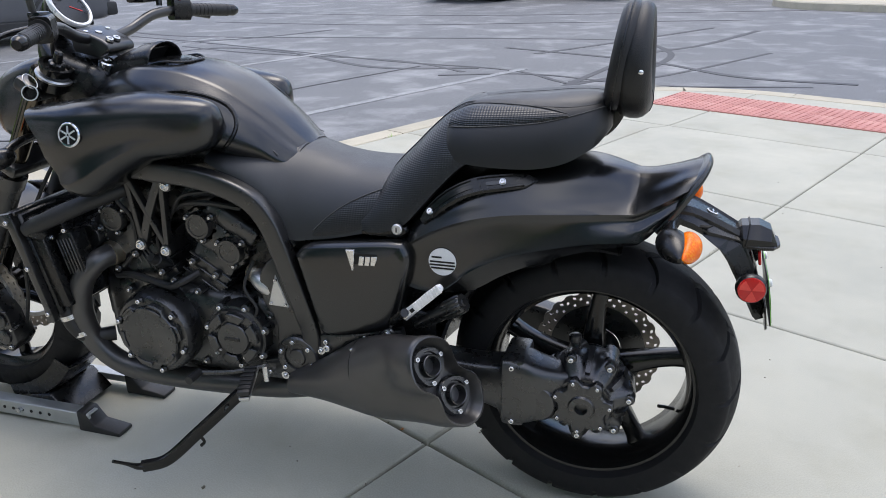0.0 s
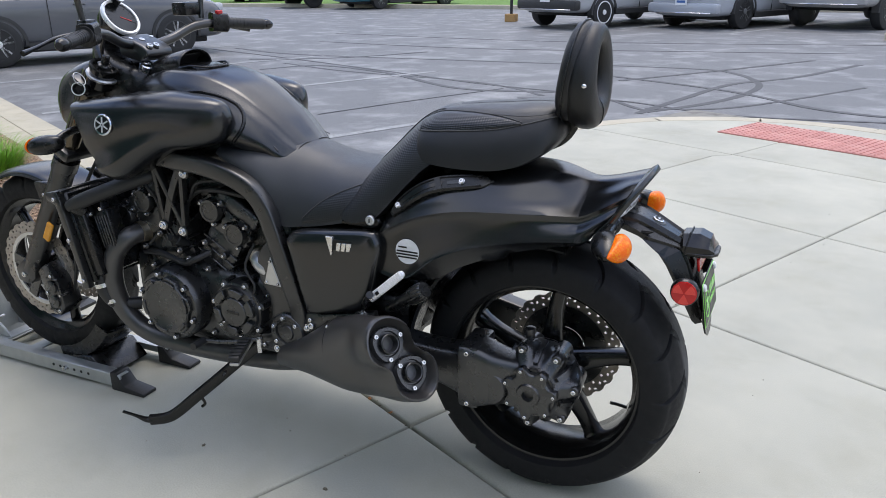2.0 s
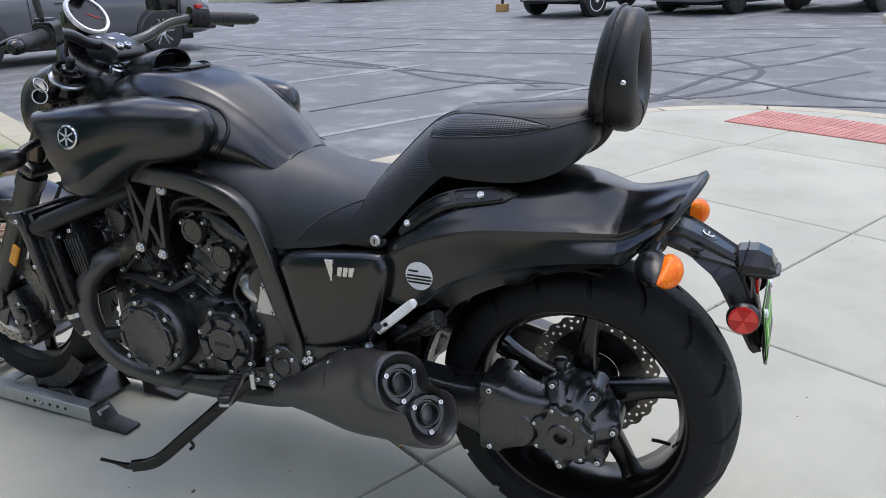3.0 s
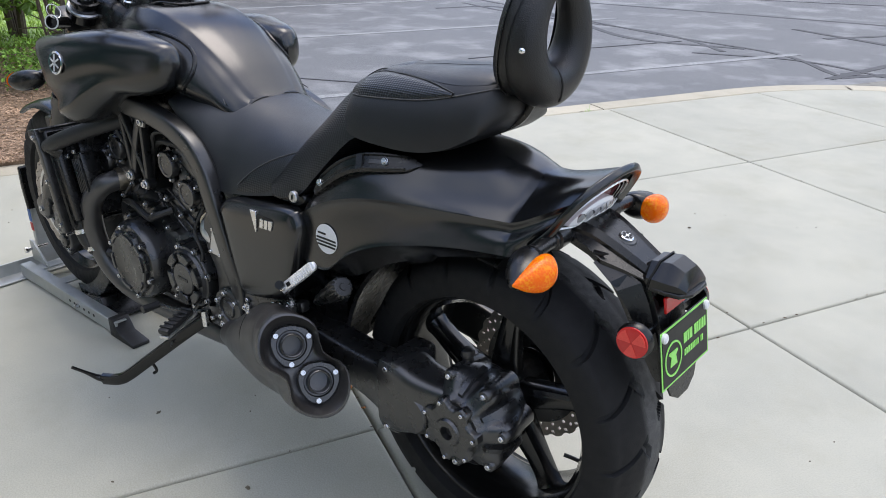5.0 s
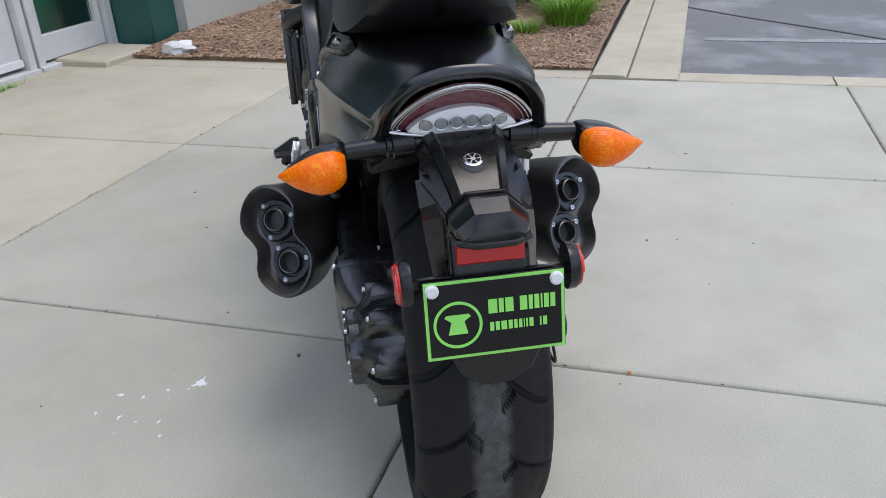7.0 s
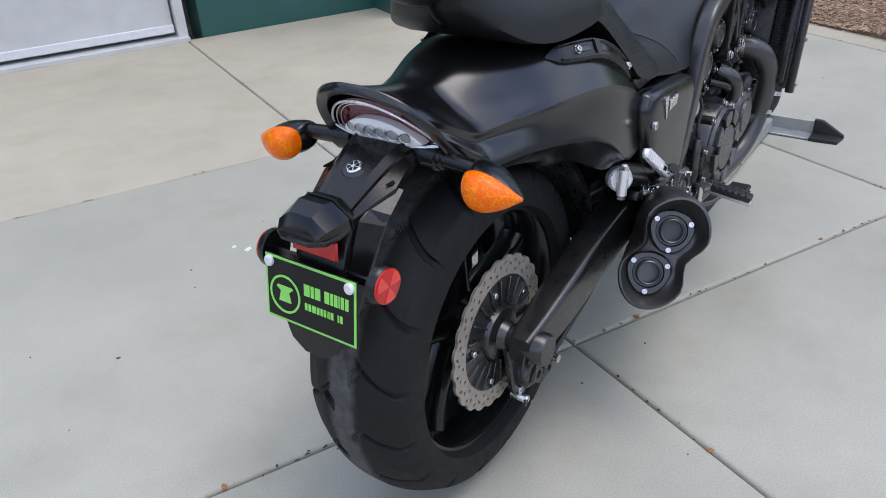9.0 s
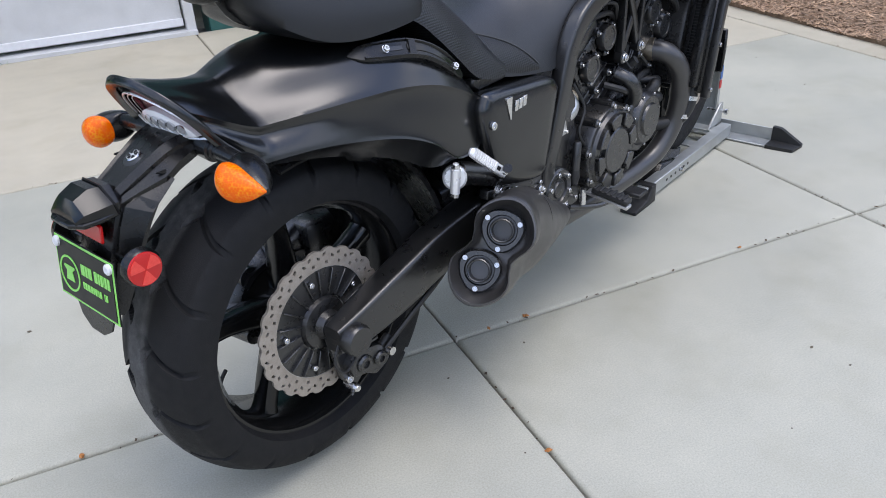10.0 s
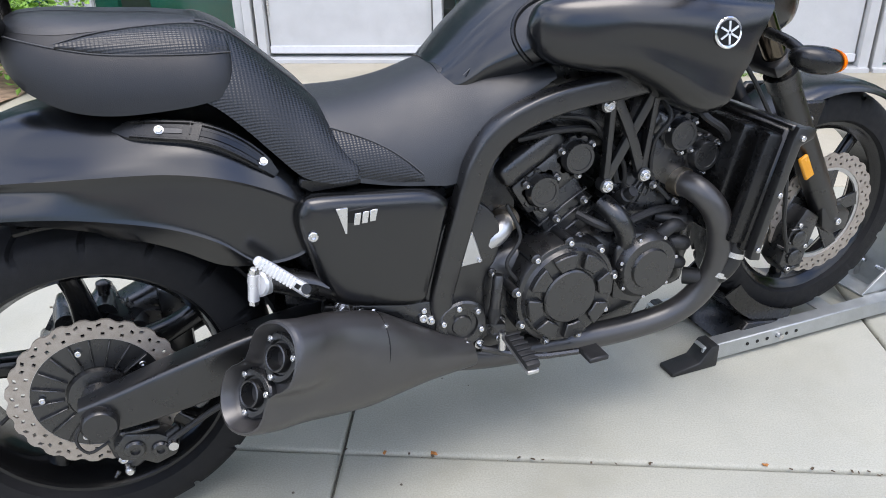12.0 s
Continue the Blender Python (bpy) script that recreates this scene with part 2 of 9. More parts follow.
def tube(pts, r, k=12, fine=5, cap=True, flat=None, bm=None):
    """A pipe along smooth points. r: one radius or one for each point; flat: (side, up) half sizes of a rounded bar."""
    rr = [r] * len(pts) if not isinstance(r, (list, tuple)) else r
    rows = cr([(*p, q) for p, q in zip(pts, rr)], fine) if fine > 1 else [np.array((*p, q), float) for p, q in zip(pts, rr)]
    ps = [Vector(q[:3]) for q in rows]
    rings, side = [], None
    for i, p in enumerate(ps):
        d = (ps[min(i + 1, len(ps) - 1)] - ps[max(i - 1, 0)]).normalized()
        if side is None:
            side = d.cross(V(0, 0, 1) if abs(d.z) < 0.9 else V(0, 1, 0)).normalized()
        side = (side - d * side.dot(d)).normalized()
        up = side.cross(d)
        ring = []
        for j in range(k):
            a = 2 * math.pi * (j + 0.5) / k
            if flat:
                ring.append(p + side * sup(math.cos(a), flat[0], 5) + up * sup(math.sin(a), flat[1], 5))
            else:
                ring.append(p + (side * math.cos(a) + up * math.sin(a)) * rows[i][3])
        rings.append(ring)
    return loft(rings, cap, bm=bm)


def lathe(profile, k=48, closed=False, bm=None):
    """A turned body round the y axis, from rows of (y, radius)."""
    rings = [[(r * math.cos(2 * math.pi * i / k), y, r * math.sin(2 * math.pi * i / k)) for i in range(k)] for y, r in profile]
    if closed:
        rings.append(rings[0])
    bm = loft(rings, not closed, bm=bm)
    if closed:
        bmesh.ops.remove_doubles(bm, verts=bm.verts[:], dist=1e-6)
    return bm


def lobed(rows, lobes, phase=0.0, sharp=2.0, k=96):
    """A turned body round the y axis whose rim swells into lobes, from rows of (y, radius, share of swelling)."""
    rings = []
    for y, r, amp in rows:
        ring = []
        for i in range(k):
            a = 2 * math.pi * i / k
            q = r * (1 + amp * max(-1.0, min(1.0, sharp * math.cos(lobes * a + phase))))
            ring.append((q * math.cos(a), y, q * math.sin(a)))
        rings.append(ring)
    return loft(rings)


def sector(r0, r1, a, d0, d1, y0, y1, w=0.002):
    """A raised pad between two radii, centred on the angle a."""
    poly = [(r1 * math.cos(a + d1 * f), r1 * math.sin(a + d1 * f)) for f in (-1, -0.5, 0, 0.5, 1)] + [(r0 * math.cos(a + d0 * f), r0 * math.sin(a + d0 * f)) for f in (1, 0, -1)]
    return prism(poly, y0, y1, w, 1)


def skin(bm, p, d):
    """Where a line from p along d meets the body, and the surface's direction there."""
    bmesh.ops.recalc_face_normals(bm, faces=bm.faces[:])
    hit, nor, _, _ = BVHTree.FromBMesh(bm).ray_cast(Vector(p), Vector(d).normalized())
    return hit, nor


def bevel(bm, w, segs=2, ang=30):
    if w:
        es = [e for e in bm.edges if len(e.link_faces) == 2 and e.calc_face_angle(0) > radians(ang)]
        bmesh.ops.bevel(bm, geom=es, offset=w, segments=segs, affect="EDGES", profile=0.5, clamp_overlap=True)
    return bm


def prism(poly, y0, y1, w=0.004, segs=2, rounded=0):
    """A plate with an outline in x and z, from y0 to y1, its edges rounded by w. rounded: smooth the outline that many times."""
    if rounded:
        p = list(poly) + [poly[0]]
        poly = [tuple(q) for q in cr([p[-2]] + p + [p[1]], rounded)[rounded:-rounded - 1]]
    bm = loft([[(x, y0, z) for x, z in poly], [(x, y1, z) for x, z in poly]])
    bmesh.ops.recalc_face_normals(bm, faces=bm.faces[:])
    return bevel(bm, w, segs)


def box(sx, sy, sz, w=0.0, segs=2, at=(0, 0, 0), bm=None):
    b = bmesh.new()
    bmesh.ops.create_cube(b, size=1.0, matrix=Matrix.Translation(at) @ Matrix.Diagonal((sx, sy, sz, 1)))
    bevel(b, w, segs)
    return join(bm, b) if bm else b


def join(a, b):
    """Adds the body b to the body a."""
    me = bpy.data.meshes.new("tmp")
    b.to_mesh(me)
    b.free()
    a.from_mesh(me)
    bpy.data.meshes.remove(me)
    return a


def moved(bm, m):
    bmesh.ops.transform(bm, matrix=m, verts=bm.verts[:])
    return bm


def mirrored(bm):
    bmesh.ops.scale(bm, vec=(1, -1, 1), verts=bm.verts[:])
    return bm


def side(bm, s):
    return bm if s > 0 else mirrored(bm)


def aim(p, d):
    """A pose at p whose y axis points along d."""
    return Matrix.Translation(p) @ Vector(d).to_track_quat("Y", "Z").to_matrix().to_4x4()


def bolt_mesh(r, h):
    k, prof = 10, [(0, r), (h * 0.8, r), (h, r * 0.85), (h, r * 0.5), (h * 0.45, r * 0.5)]
    return finish("bolt", lathe(prof, k), STEEL, True, 30)


BOLT_S, BOLT_M, BOLT_L = bolt_mesh(0.0042, 0.005), bolt_mesh(0.006, 0.006), bolt_mesh(0.009, 0.007)


def bolt(p, d, parent, size="M"):
    ob = new("bolt", {"S": BOLT_S, "M": BOLT_M, "L": BOLT_L}[size])
    ob.parent = parent
    ob.matrix_basis = aim(p, d)
    return ob

# ---- the site: slabs run at an angle to the motorcycle ----
SITE = Matrix.Translation((0.435, -0.045, 0)) @ Matrix.Rotation(radians(-25.95), 4, "Z")


def S(u, v, z=0.0):
    return SITE @ Vector((u, v, z))


def site_part(name, bm, mat, label="", kind="structure", cat="", smooth=True, parent=None):
    ob = part(name, bm, mat, parent, "", smooth)
    ob.matrix_basis = SITE
    return tagged(ob, label, cat or name, kind=kind)


def ground_surface(name, low, high, stain, rough, grain, blot, bump=0.3, seam=None):
    """Ground with grains, blotches and stains in metres of the site."""
    m, n, l, p = nodes_of(name)
    co = n.new("ShaderNodeTexCoord")
    def tex(s, d=8.0, r=0.6):
        t = n.new("ShaderNodeTexNoise")
        t.inputs["Scale"].default_value, t.inputs["Detail"].default_value, t.inputs["Roughness"].default_value = s, d, r
        l.new(co.outputs["Object"], t.inputs["Vector"])
        return t
    def mixer(fac, a, b, lo, hi):
        r = n.new("ShaderNodeMapRange")
        r.inputs["From Min"].default_value, r.inputs["From Max"].default_value = lo, hi
        l.new(fac, r.inputs[0])
        x = n.new("ShaderNodeMix")
        x.data_type = "RGBA"
        l.new(r.outputs[0], x.inputs[0])
        for s, c in ((x.inputs[6], a), (x.inputs[7], b)):
            if isinstance(c, tuple):
                s.default_value = (*c, 1)
            else:
                l.new(c, s)
        return x.outputs[2]
    g, b, s = tex(grain, 6), tex(blot, 8, 0.62), tex(blot * 0.37, 5, 0.7)
    c = mixer(g.outputs["Fac"], low, high, 0.3, 0.7)
    c2 = mixer(b.outputs["Fac"], c, stain, 0.5, 0.85)
    x = n.new("ShaderNodeMix")
    x.data_type, x.blend_type = "RGBA", "MULTIPLY"
    x.inputs[0].default_value = 0.55
    l.new(c2, x.inputs[6])
    ramp = n.new("ShaderNodeValToRGB")
    ramp.color_ramp.elements[0].position, ramp.color_ramp.elements[1].position = 0.3, 0.7
    ramp.color_ramp.elements[0].color, ramp.color_ramp.elements[1].color = (0.70, 0.71, 0.70, 1), (1.14, 1.12, 1.08, 1)
    l.new(s.outputs["Fac"], ramp.inputs[0])
    l.new(ramp.outputs[0], x.inputs[7])
    info, hsv, rng = n.new("ShaderNodeObjectInfo"), n.new("ShaderNodeHueSaturation"), n.new("ShaderNodeMapRange")
    rng.inputs["To Min"].default_value, rng.inputs["To Max"].default_value = 0.95, 1.04
    l.new(info.outputs["Random"], rng.inputs[0])
    l.new(rng.outputs[0], hsv.inputs["Value"])
    l.new(x.outputs[2], hsv.inputs["Color"])
    l.new(hsv.outputs[0], p.inputs["Base Color"])
    p.inputs["Roughness"].default_value = rough
    bp = n.new("ShaderNodeBump")
    bp.inputs["Strength"].default_value, bp.inputs["Distance"].default_value = bump, 0.003
    l.new(g.outputs["Fac"], bp.inputs["Height"])
    l.new(bp.outputs[0], p.inputs["Normal"])
    return m


CONCRETE = ground_surface("concrete", (0.375, 0.37, 0.309), (0.502, 0.49, 0.412), (0.370, 0.355, 0.28), 0.85, 260, 3.0, 0.22)
CONCRETE_WARM = ground_surface("warm_concrete", (0.43, 0.387, 0.30), (0.565, 0.518, 0.412), (0.42, 0.372, 0.275), 0.85, 260, 3.0, 0.22)
KERB = ground_surface("kerb_concrete", (0.455, 0.415, 0.32), (0.55, 0.50, 0.395), (0.385, 0.34, 0.245), 0.85, 300, 4.0, 0.4)
ASPHALT = ground_surface("asphalt", (0.070, 0.073, 0.077), (0.205, 0.208, 0.212), (0.40, 0.402, 0.402), 0.62, 160, 1.6, 0.9)
TACTILE = ground_surface("red_tactile_paver", (0.50, 0.20, 0.17), (0.58, 0.26, 0.22), (0.55, 0.33, 0.28), 0.7, 300, 3.0, 0.3)
JOINT = ground_surface("joint_filler", (0.20, 0.19, 0.165), (0.30, 0.29, 0.26), (0.05, 0.04, 0.03), 0.95, 300, 9.0, 0.6)
MULCHM = surface("wood_mulch", (0.13, 0.08, 0.045), (0.42, 0.29, 0.19), (0.8, 0.95), 25, 160, 0.6, 120, spread=0.25)
PRECAST = ground_surface("precast_wall", (0.52, 0.51, 0.46), (0.62, 0.61, 0.56), (0.48, 0.47, 0.42), 0.85, 260, 2.0, 0.3)
GREENM = surface("green_metal_panel", (0.018, 0.085, 0.075), (0.028, 0.12, 0.105), (0.35, 0.45), 6, 300, 0.04, 300)
DOORALU = surface("painted_aluminium", grey(0.55, (1, 1, 0.98)), grey(0.66, (1, 1, 0.98)), (0.35, 0.5), 8, 300, 0.04, 300)
GLASSM, gn, gl, gp = nodes_of("dark_window_glass")
gp.inputs["Base Color"].default_value = (0.75, 0.85, 0.82, 1)
gp.inputs["Roughness"].default_value, gp.inputs["Transmission Weight"].default_value = 0.02, 1.0

# ground sheet, out to the horizon
g = bmesh.new()
bmesh.ops.create_grid(g, x_segments=8, y_segments=8, size=400)
site_part("ground", moved(g, Matrix.Translation((0, 0, -0.045))), ASPHALT, "wide grey asphalt car park with tyre marks", cat="asphalt")

# ---- kerbs ----
def band(name, pts, w, z0, z1, mat, label, bev=0.012):
    """A long bar of width w to the left of a line of points in the site."""
    rows = []
    for i, p in enumerate(pts):
        a, b = Vector(pts[max(i - 1, 0)]), Vector(pts[min(i + 1, len(pts) - 1)])
        d = (b - a).normalized()
        nrm = Vector((-d.y, d.x))
        p = Vector(p)
        q = p + nrm * w
        rows.append([(p.x, p.y, z0), (p.x, p.y, z1 - bev), (p.x + nrm.x * bev, p.y + nrm.y * bev, z1), (q.x - nrm.x * bev, q.y - nrm.y * bev, z1), (q.x, q.y, z1 - bev), (q.x, q.y, z0)])
    return site_part(name, loft(rows), mat, label, cat="kerb")


arc = [(1.1 + 1.80 * math.cos(a), -3.75 + 1.80 * math.sin(a)) for a in [radians(-90 + 7.5 * i) for i in range(13)]]
cuts = [0, 4, 8, 12]
for i, j in zip(cuts, cuts[1:]):
    band("kerb", arc[i:j + 1], 0.19, -0.2, 0.001, KERB, "pale concrete kerb round the patio corner")
for v0, v1 in ((-3.745, -2.535), (-2.525, -1.23), (-1.22, -0.47)):
    band("kerb", [(2.90, v0), (2.90, v1)], 0.19, -0.2, 0.001, KERB, "pale concrete kerb strip along the patio")
for i in range(6):
    band("kerb", [(1.095 - 2.0 * (i + 1), -5.55), (1.09 - 2.0 * i, -5.55)], 0.19, -0.2, 0.001, KERB, "pale concrete kerb strip along the patio")
for i in range(8):
    u0 = 2.72 + 3.0 * i
    band("kerb", [(u0 + 0.005, -0.47), (u0 + 2.995, -0.47)], 0.27, -0.2, 0.004, KERB, "pale concrete gutter beside the planting bed")
    band("kerb", [(u0 + 0.005, -0.195), (u0 + 2.995, -0.195)], 0.19, -0.2, 0.016, KERB, "pale concrete kerb beside the planting bed")

# red tactile strip, of square plates with domes
tact = thing("tactile_strip", "red tactile warning paving at the kerb ramp", "tactile paving", SITE, kind="structure")
plate_bm = box(0.296, 0.296, 0.02, 0.003, 1)
for i in range(6):
    for j in range(6):
        plate_bm = join(plate_bm, moved(lathe([(0, 0.012), (0.003, 0.011), (0.005, 0.007)], 8), Matrix.Translation((-0.125 + 0.05 * i, -0.125 + 0.05 * j, 0.010)) @ Matrix.Rotation(radians(90), 4, "X")))
first = None
for i in range(14):
    for j in range(2):
        m = Matrix.Translation((1.74 - 0.30 * i, -4.62 - 0.30 * j, 0.0))
        first = part("paver", plate_bm, TACTILE, tact, m=m, smooth=False) if first is None else again(first, m, tact)

# painted stall lines and dark seams on the asphalt
LINE = ground_surface("worn_white_line", (0.20, 0.205, 0.21), (0.42, 0.43, 0.43), (0.09, 0.093, 0.1), 0.8, 60, 5.0, 0.5)
SEAM = ground_surface("tar_seam", (0.030, 0.030, 0.033), (0.055, 0.055, 0.06), (0.075, 0.075, 0.08), 0.6, 120, 6.0, 0.3)


def strip(name, pts, w, mat, label, cat, z=-0.041, world=True, fine=6):
    """A thin line painted along smooth points."""
    rows = [Vector(p) for p in (cr(pts, fine) if len(pts) > 2 else pts)]
    rings = []
    for i, p in enumerate(rows):
        d = (rows[min(i + 1, len(rows) - 1)] - rows[max(i - 1, 0)]).normalized()
        q = Vector((-d.y, d.x)) * w / 2 * (1 + 0.3 * noise.noise((p.x * 3, p.y * 3, 0)))
        rings.append([(p.x - q.x, p.y - q.y, z), (p.x + q.x, p.y + q.y, z), (p.x + q.x, p.y + q.y, z - 0.003), (p.x - q.x, p.y - q.y, z - 0.003)])
    ob = part(name, loft(rings), mat, None, "", False)
    if not world:
        ob.matrix_basis = SITE
    return tagged(ob, label, cat, kind="structure")


for u in (4.02, 6.98, 9.95, 12.9):
    strip("stall_line", [(u, -0.6), (u, -5.6)], 0.10, LINE, "worn white parking line on asphalt", "parking line", world=False)
for x0, y0, x1, y1 in ((3.77, -16.85, 2.3, -20.5), (1.43, -15.76, -0.6, -20.6), (6.27, -16.4, 4.6, -20.6), (9.0, -16.6, 7.2, -21.5), (11.8, -18.5, 10.2, -22.5), (16.9, -24.0, 14.8, -29.0)):
    strip("stall_line", [(x0, y0), (x1, y1)], 0.10, LINE, "worn white parking line on asphalt", "parking line")
SEAMS = (((9.3, -10.1), (7.5, -9.5), (4.4, -9.55), (1.2, -9.6), (0.5, -9.25), (0.12, -8.3), (0.2, -7.4), (0.5, -6.6), (0.95, -5.9)), ((6.9, -8.3), (5.5, -7.75), (3.6, -7.4), (2.8, -7.05), (2.2, -6.55)),
         ((6.75, -7.5), (6.2, -8.2), (4.8, -7.75), (3.3, -6.75), (2.1, -6.85)), ((1.0, -6.1), (0.4, -6.3), (-0.1, -6.9), (-1.0, -8.4)), ((1.0, -5.8), (0.75, -6.9), (0.4, -8.2), (-0.25, -9.1), (-1.0, -10.8)),
         ((9.6, -9.8), (7.1, -8.85), (5.2, -8.05), (3.2, -7.2), (1.75, -6.75), (1.0, -6.0)), ((1.7, -8.05), (0.7, -9.5), (-0.4, -11.2)), ((2.4, -6.3), (1.4, -6.5), (0.2, -6.0), (-1.2, -6.1)), ((-1.6, -6.3), (-0.6, -6.6), (0.4, -7.6), (2.2, -8.6)),
         ((8.6, -11.8), (5.0, -11.4), (2.0, -11.9), (-1.0, -12.4)), ((7.8, -8.6), (7.0, -8.9), (6.2, -9.6), (5.6, -10.6)))
for k, pts in enumerate(SEAMS):
    strip("tar_seam", pts, 0.055 if k % 2 else 0.085, SEAM, "dark curved tar seam on asphalt", "tar seam", z=-0.0425 + 0.0002 * k)
for pts in (((3.83, -4.63), (3.4, -5.65), (2.8, -6.9)), ((2.6, -1.95 - 1.2), (3.2, -3.4), (4.6, -2.9), (6.0, -2.5)), ((9.5, -13.8), (4.0, -13.2), (-2.0, -14.2))):
    strip("tar_seam", pts, 0.03, SEAM, "thin dark crack line on asphalt", "tar seam", z=-0.0405)

# ---- the building ----
wall = site_part("wall_storefront", box(4.6, 0.3, 1.2, 0.01, 1, (-4.1, 3.86, 3.1)), GREENM, "green metal storefront wall", cat="wall")


def piece(name, u0, u1, v0, v1, z0, z1, mat, label="", cat="wall", bev=0.006, parent=None, kind="structure"):
    b = box(u1 - u0, v1 - v0, z1 - z0, bev, 1, ((u0 + u1) / 2, (v0 + v1) / 2, (z0 + z1) / 2))
    if parent:
        return part(name, b, mat, parent, label)
    return site_part(name, b, mat, label, kind, cat)


piece("wall_panel", 0.02, 1.32, 3.66, 3.95, -0.05, 3.6, GREENM, "dark green metal wall panel beside the doors")
piece("wall_pier", 1.17, 1.34, 3.30, 3.66, -0.05, 3.6, GREENM, "dark green metal pier between panel and doors")
piece("wall_pier", 3.24, 3.54, 3.10, 3.95, -0.05, 3.6, GREENM, "dark green metal pier at the end of the storefront")
piece("wall_header", -6.5, 3.24, 3.44, 3.95, 2.35, 3.6, GREENM, "dark green metal fascia over the doors")
piece("wall_precast", 3.54, 14.0, 3.03, 3.35, -0.1, 4.2, PRECAST, "pale precast concrete wall", bev=0.015)
piece("wall_return", 3.54, 3.74, 3.35, 4.2, -0.1, 4.2, PRECAST, "pale precast concrete wall return", bev=0.015)
piece("wall_back", -6.5, 3.40, 5.6, 5.8, -0.1, 3.6, PRECAST, "plain wall inside the shop")
piece("floor", -6.5, 3.40, 3.96, 5.6, -0.05, 0.0, CONCRETE, "plain concrete floor inside the shop", "floor")
piece("ceiling", -6.5, 14.0, 3.35, 6.5, 3.6, 3.75, PRECAST, "flat roof slab of the building", "roof")
piece("door_sill", 2.62, 3.12, 3.02, 3.44, -0.05, 0.045, KERB, "worn concrete door step", "door step", bev=0.015)


def door(u0, u1, glass, v=3.68):
    """A framed door: painted posts, a leaf with a lower panel and a pane above."""
    d = thing("door", "light grey painted metal door" + (" with a large glass pane" if glass else " with a small window and bottom sweep") + " in the storefront", "door", SITE, "storefront doors", "structure")
    for a in (u0, u1 - 0.06):
        part("door_post", box(0.06, 0.12, 2.35, 0.004, 1, (a + 0.03, v + 0.02, 1.175)), DOORALU, d)
    part("head_rail", box(u1 - u0 - 0.12, 0.12, 0.06, 0.004, 1, ((u0 + u1) / 2, v + 0.02, 2.32)), DOORALU, d)
    mid, w = (u0 + u1) / 2, u1 - u0 - 0.14
    if glass:
        for z, h in ((0.11, 0.16), (2.2, 0.14)):
            part("rail", box(w, 0.05, h, 0.004, 1, (mid, v + 0.03, z + 0.012)), DOORALU, d)
        for a in (-1, 1):
            part("stile", box(0.06, 0.05, 1.95, 0.004, 1, (mid + a * (w / 2 - 0.03), v + 0.03, 1.165)), DOORALU, d)
        p = part("pane", box(w - 0.12, 0.012, 1.94, 0, 1, (mid, v + 0.035, 1.165)), GLASSM, d, smooth=False)
        p.visible_shadow = False
    else:
        leaf = part("leaf", box(w, 0.05, 2.24, 0.004, 1, (mid, v + 0.03, 1.165)), DOORALU, d)
        part("sweep", box(w, 0.02, 0.045, 0.003, 1, (mid, v - 0.002, 0.075)), WHITEP, leaf)
        part("vision_frame", box(w * 0.62, 0.02, 1.1, 0.006, 1, (mid, v - 0.0, 1.25)), WHITEP, leaf)
        part("vision_pane", box(w * 0.52, 0.02, 1.0, 0.0, 1, (mid, v - 0.004, 1.25)), GLASSM, leaf, smooth=False)
        part("hinge", lathe([(-0.06, 0.008), (0.06, 0.008)], 10), STEEL, leaf, m=Matrix.Translation((mid - w / 2 + 0.01, v - 0.002, 0.35)) @ Matrix.Rotation(radians(90), 4, "X"))
    part("threshold", box(u1 - u0, 0.14, 0.03, 0.004, 1, (mid, v, 0.012)), DOORALU, d)
    return d


door(-1.25, -0.06, False)
door(1.36, 2.44, False, 3.44)
door(2.46, 3.23, True, 3.44)
door(-2.45, -1.27, True)
door(-3.6, -2.47, True)
piece("wall_panel", -6.5, -3.62, 3.66, 3.95, -0.05, 2.35, GREENM, "dark green metal wall panel")
# added boards behind the panes give the green reflected in the tinted glass
for u, w in ((-1.9, 0.9), (2.85, 0.62), (-3.0, 0.8)):
    back_ = 3.80 if u > 0 else 4.6
    piece("display_board", u - w / 2, u + w / 2, back_, back_ + 0.06, 0.0, 1.5, surface("teal_board", (0.02, 0.22, 0.16), (0.03, 0.32, 0.22), (0.5, 0.6), 4, 90), "green board added behind the glass for its green reflection", "board", kind="")

# ---- the motorcycle: x ahead from the rear axle, y to its left ----
bike = thing("motorcycle", "satin black power cruiser motorcycle held upright by a wheel chock", "motorcycle")
AXLE_R, AXLE_F = V(0, 0, 0.325), V(1.70, 0.03, 0.350)


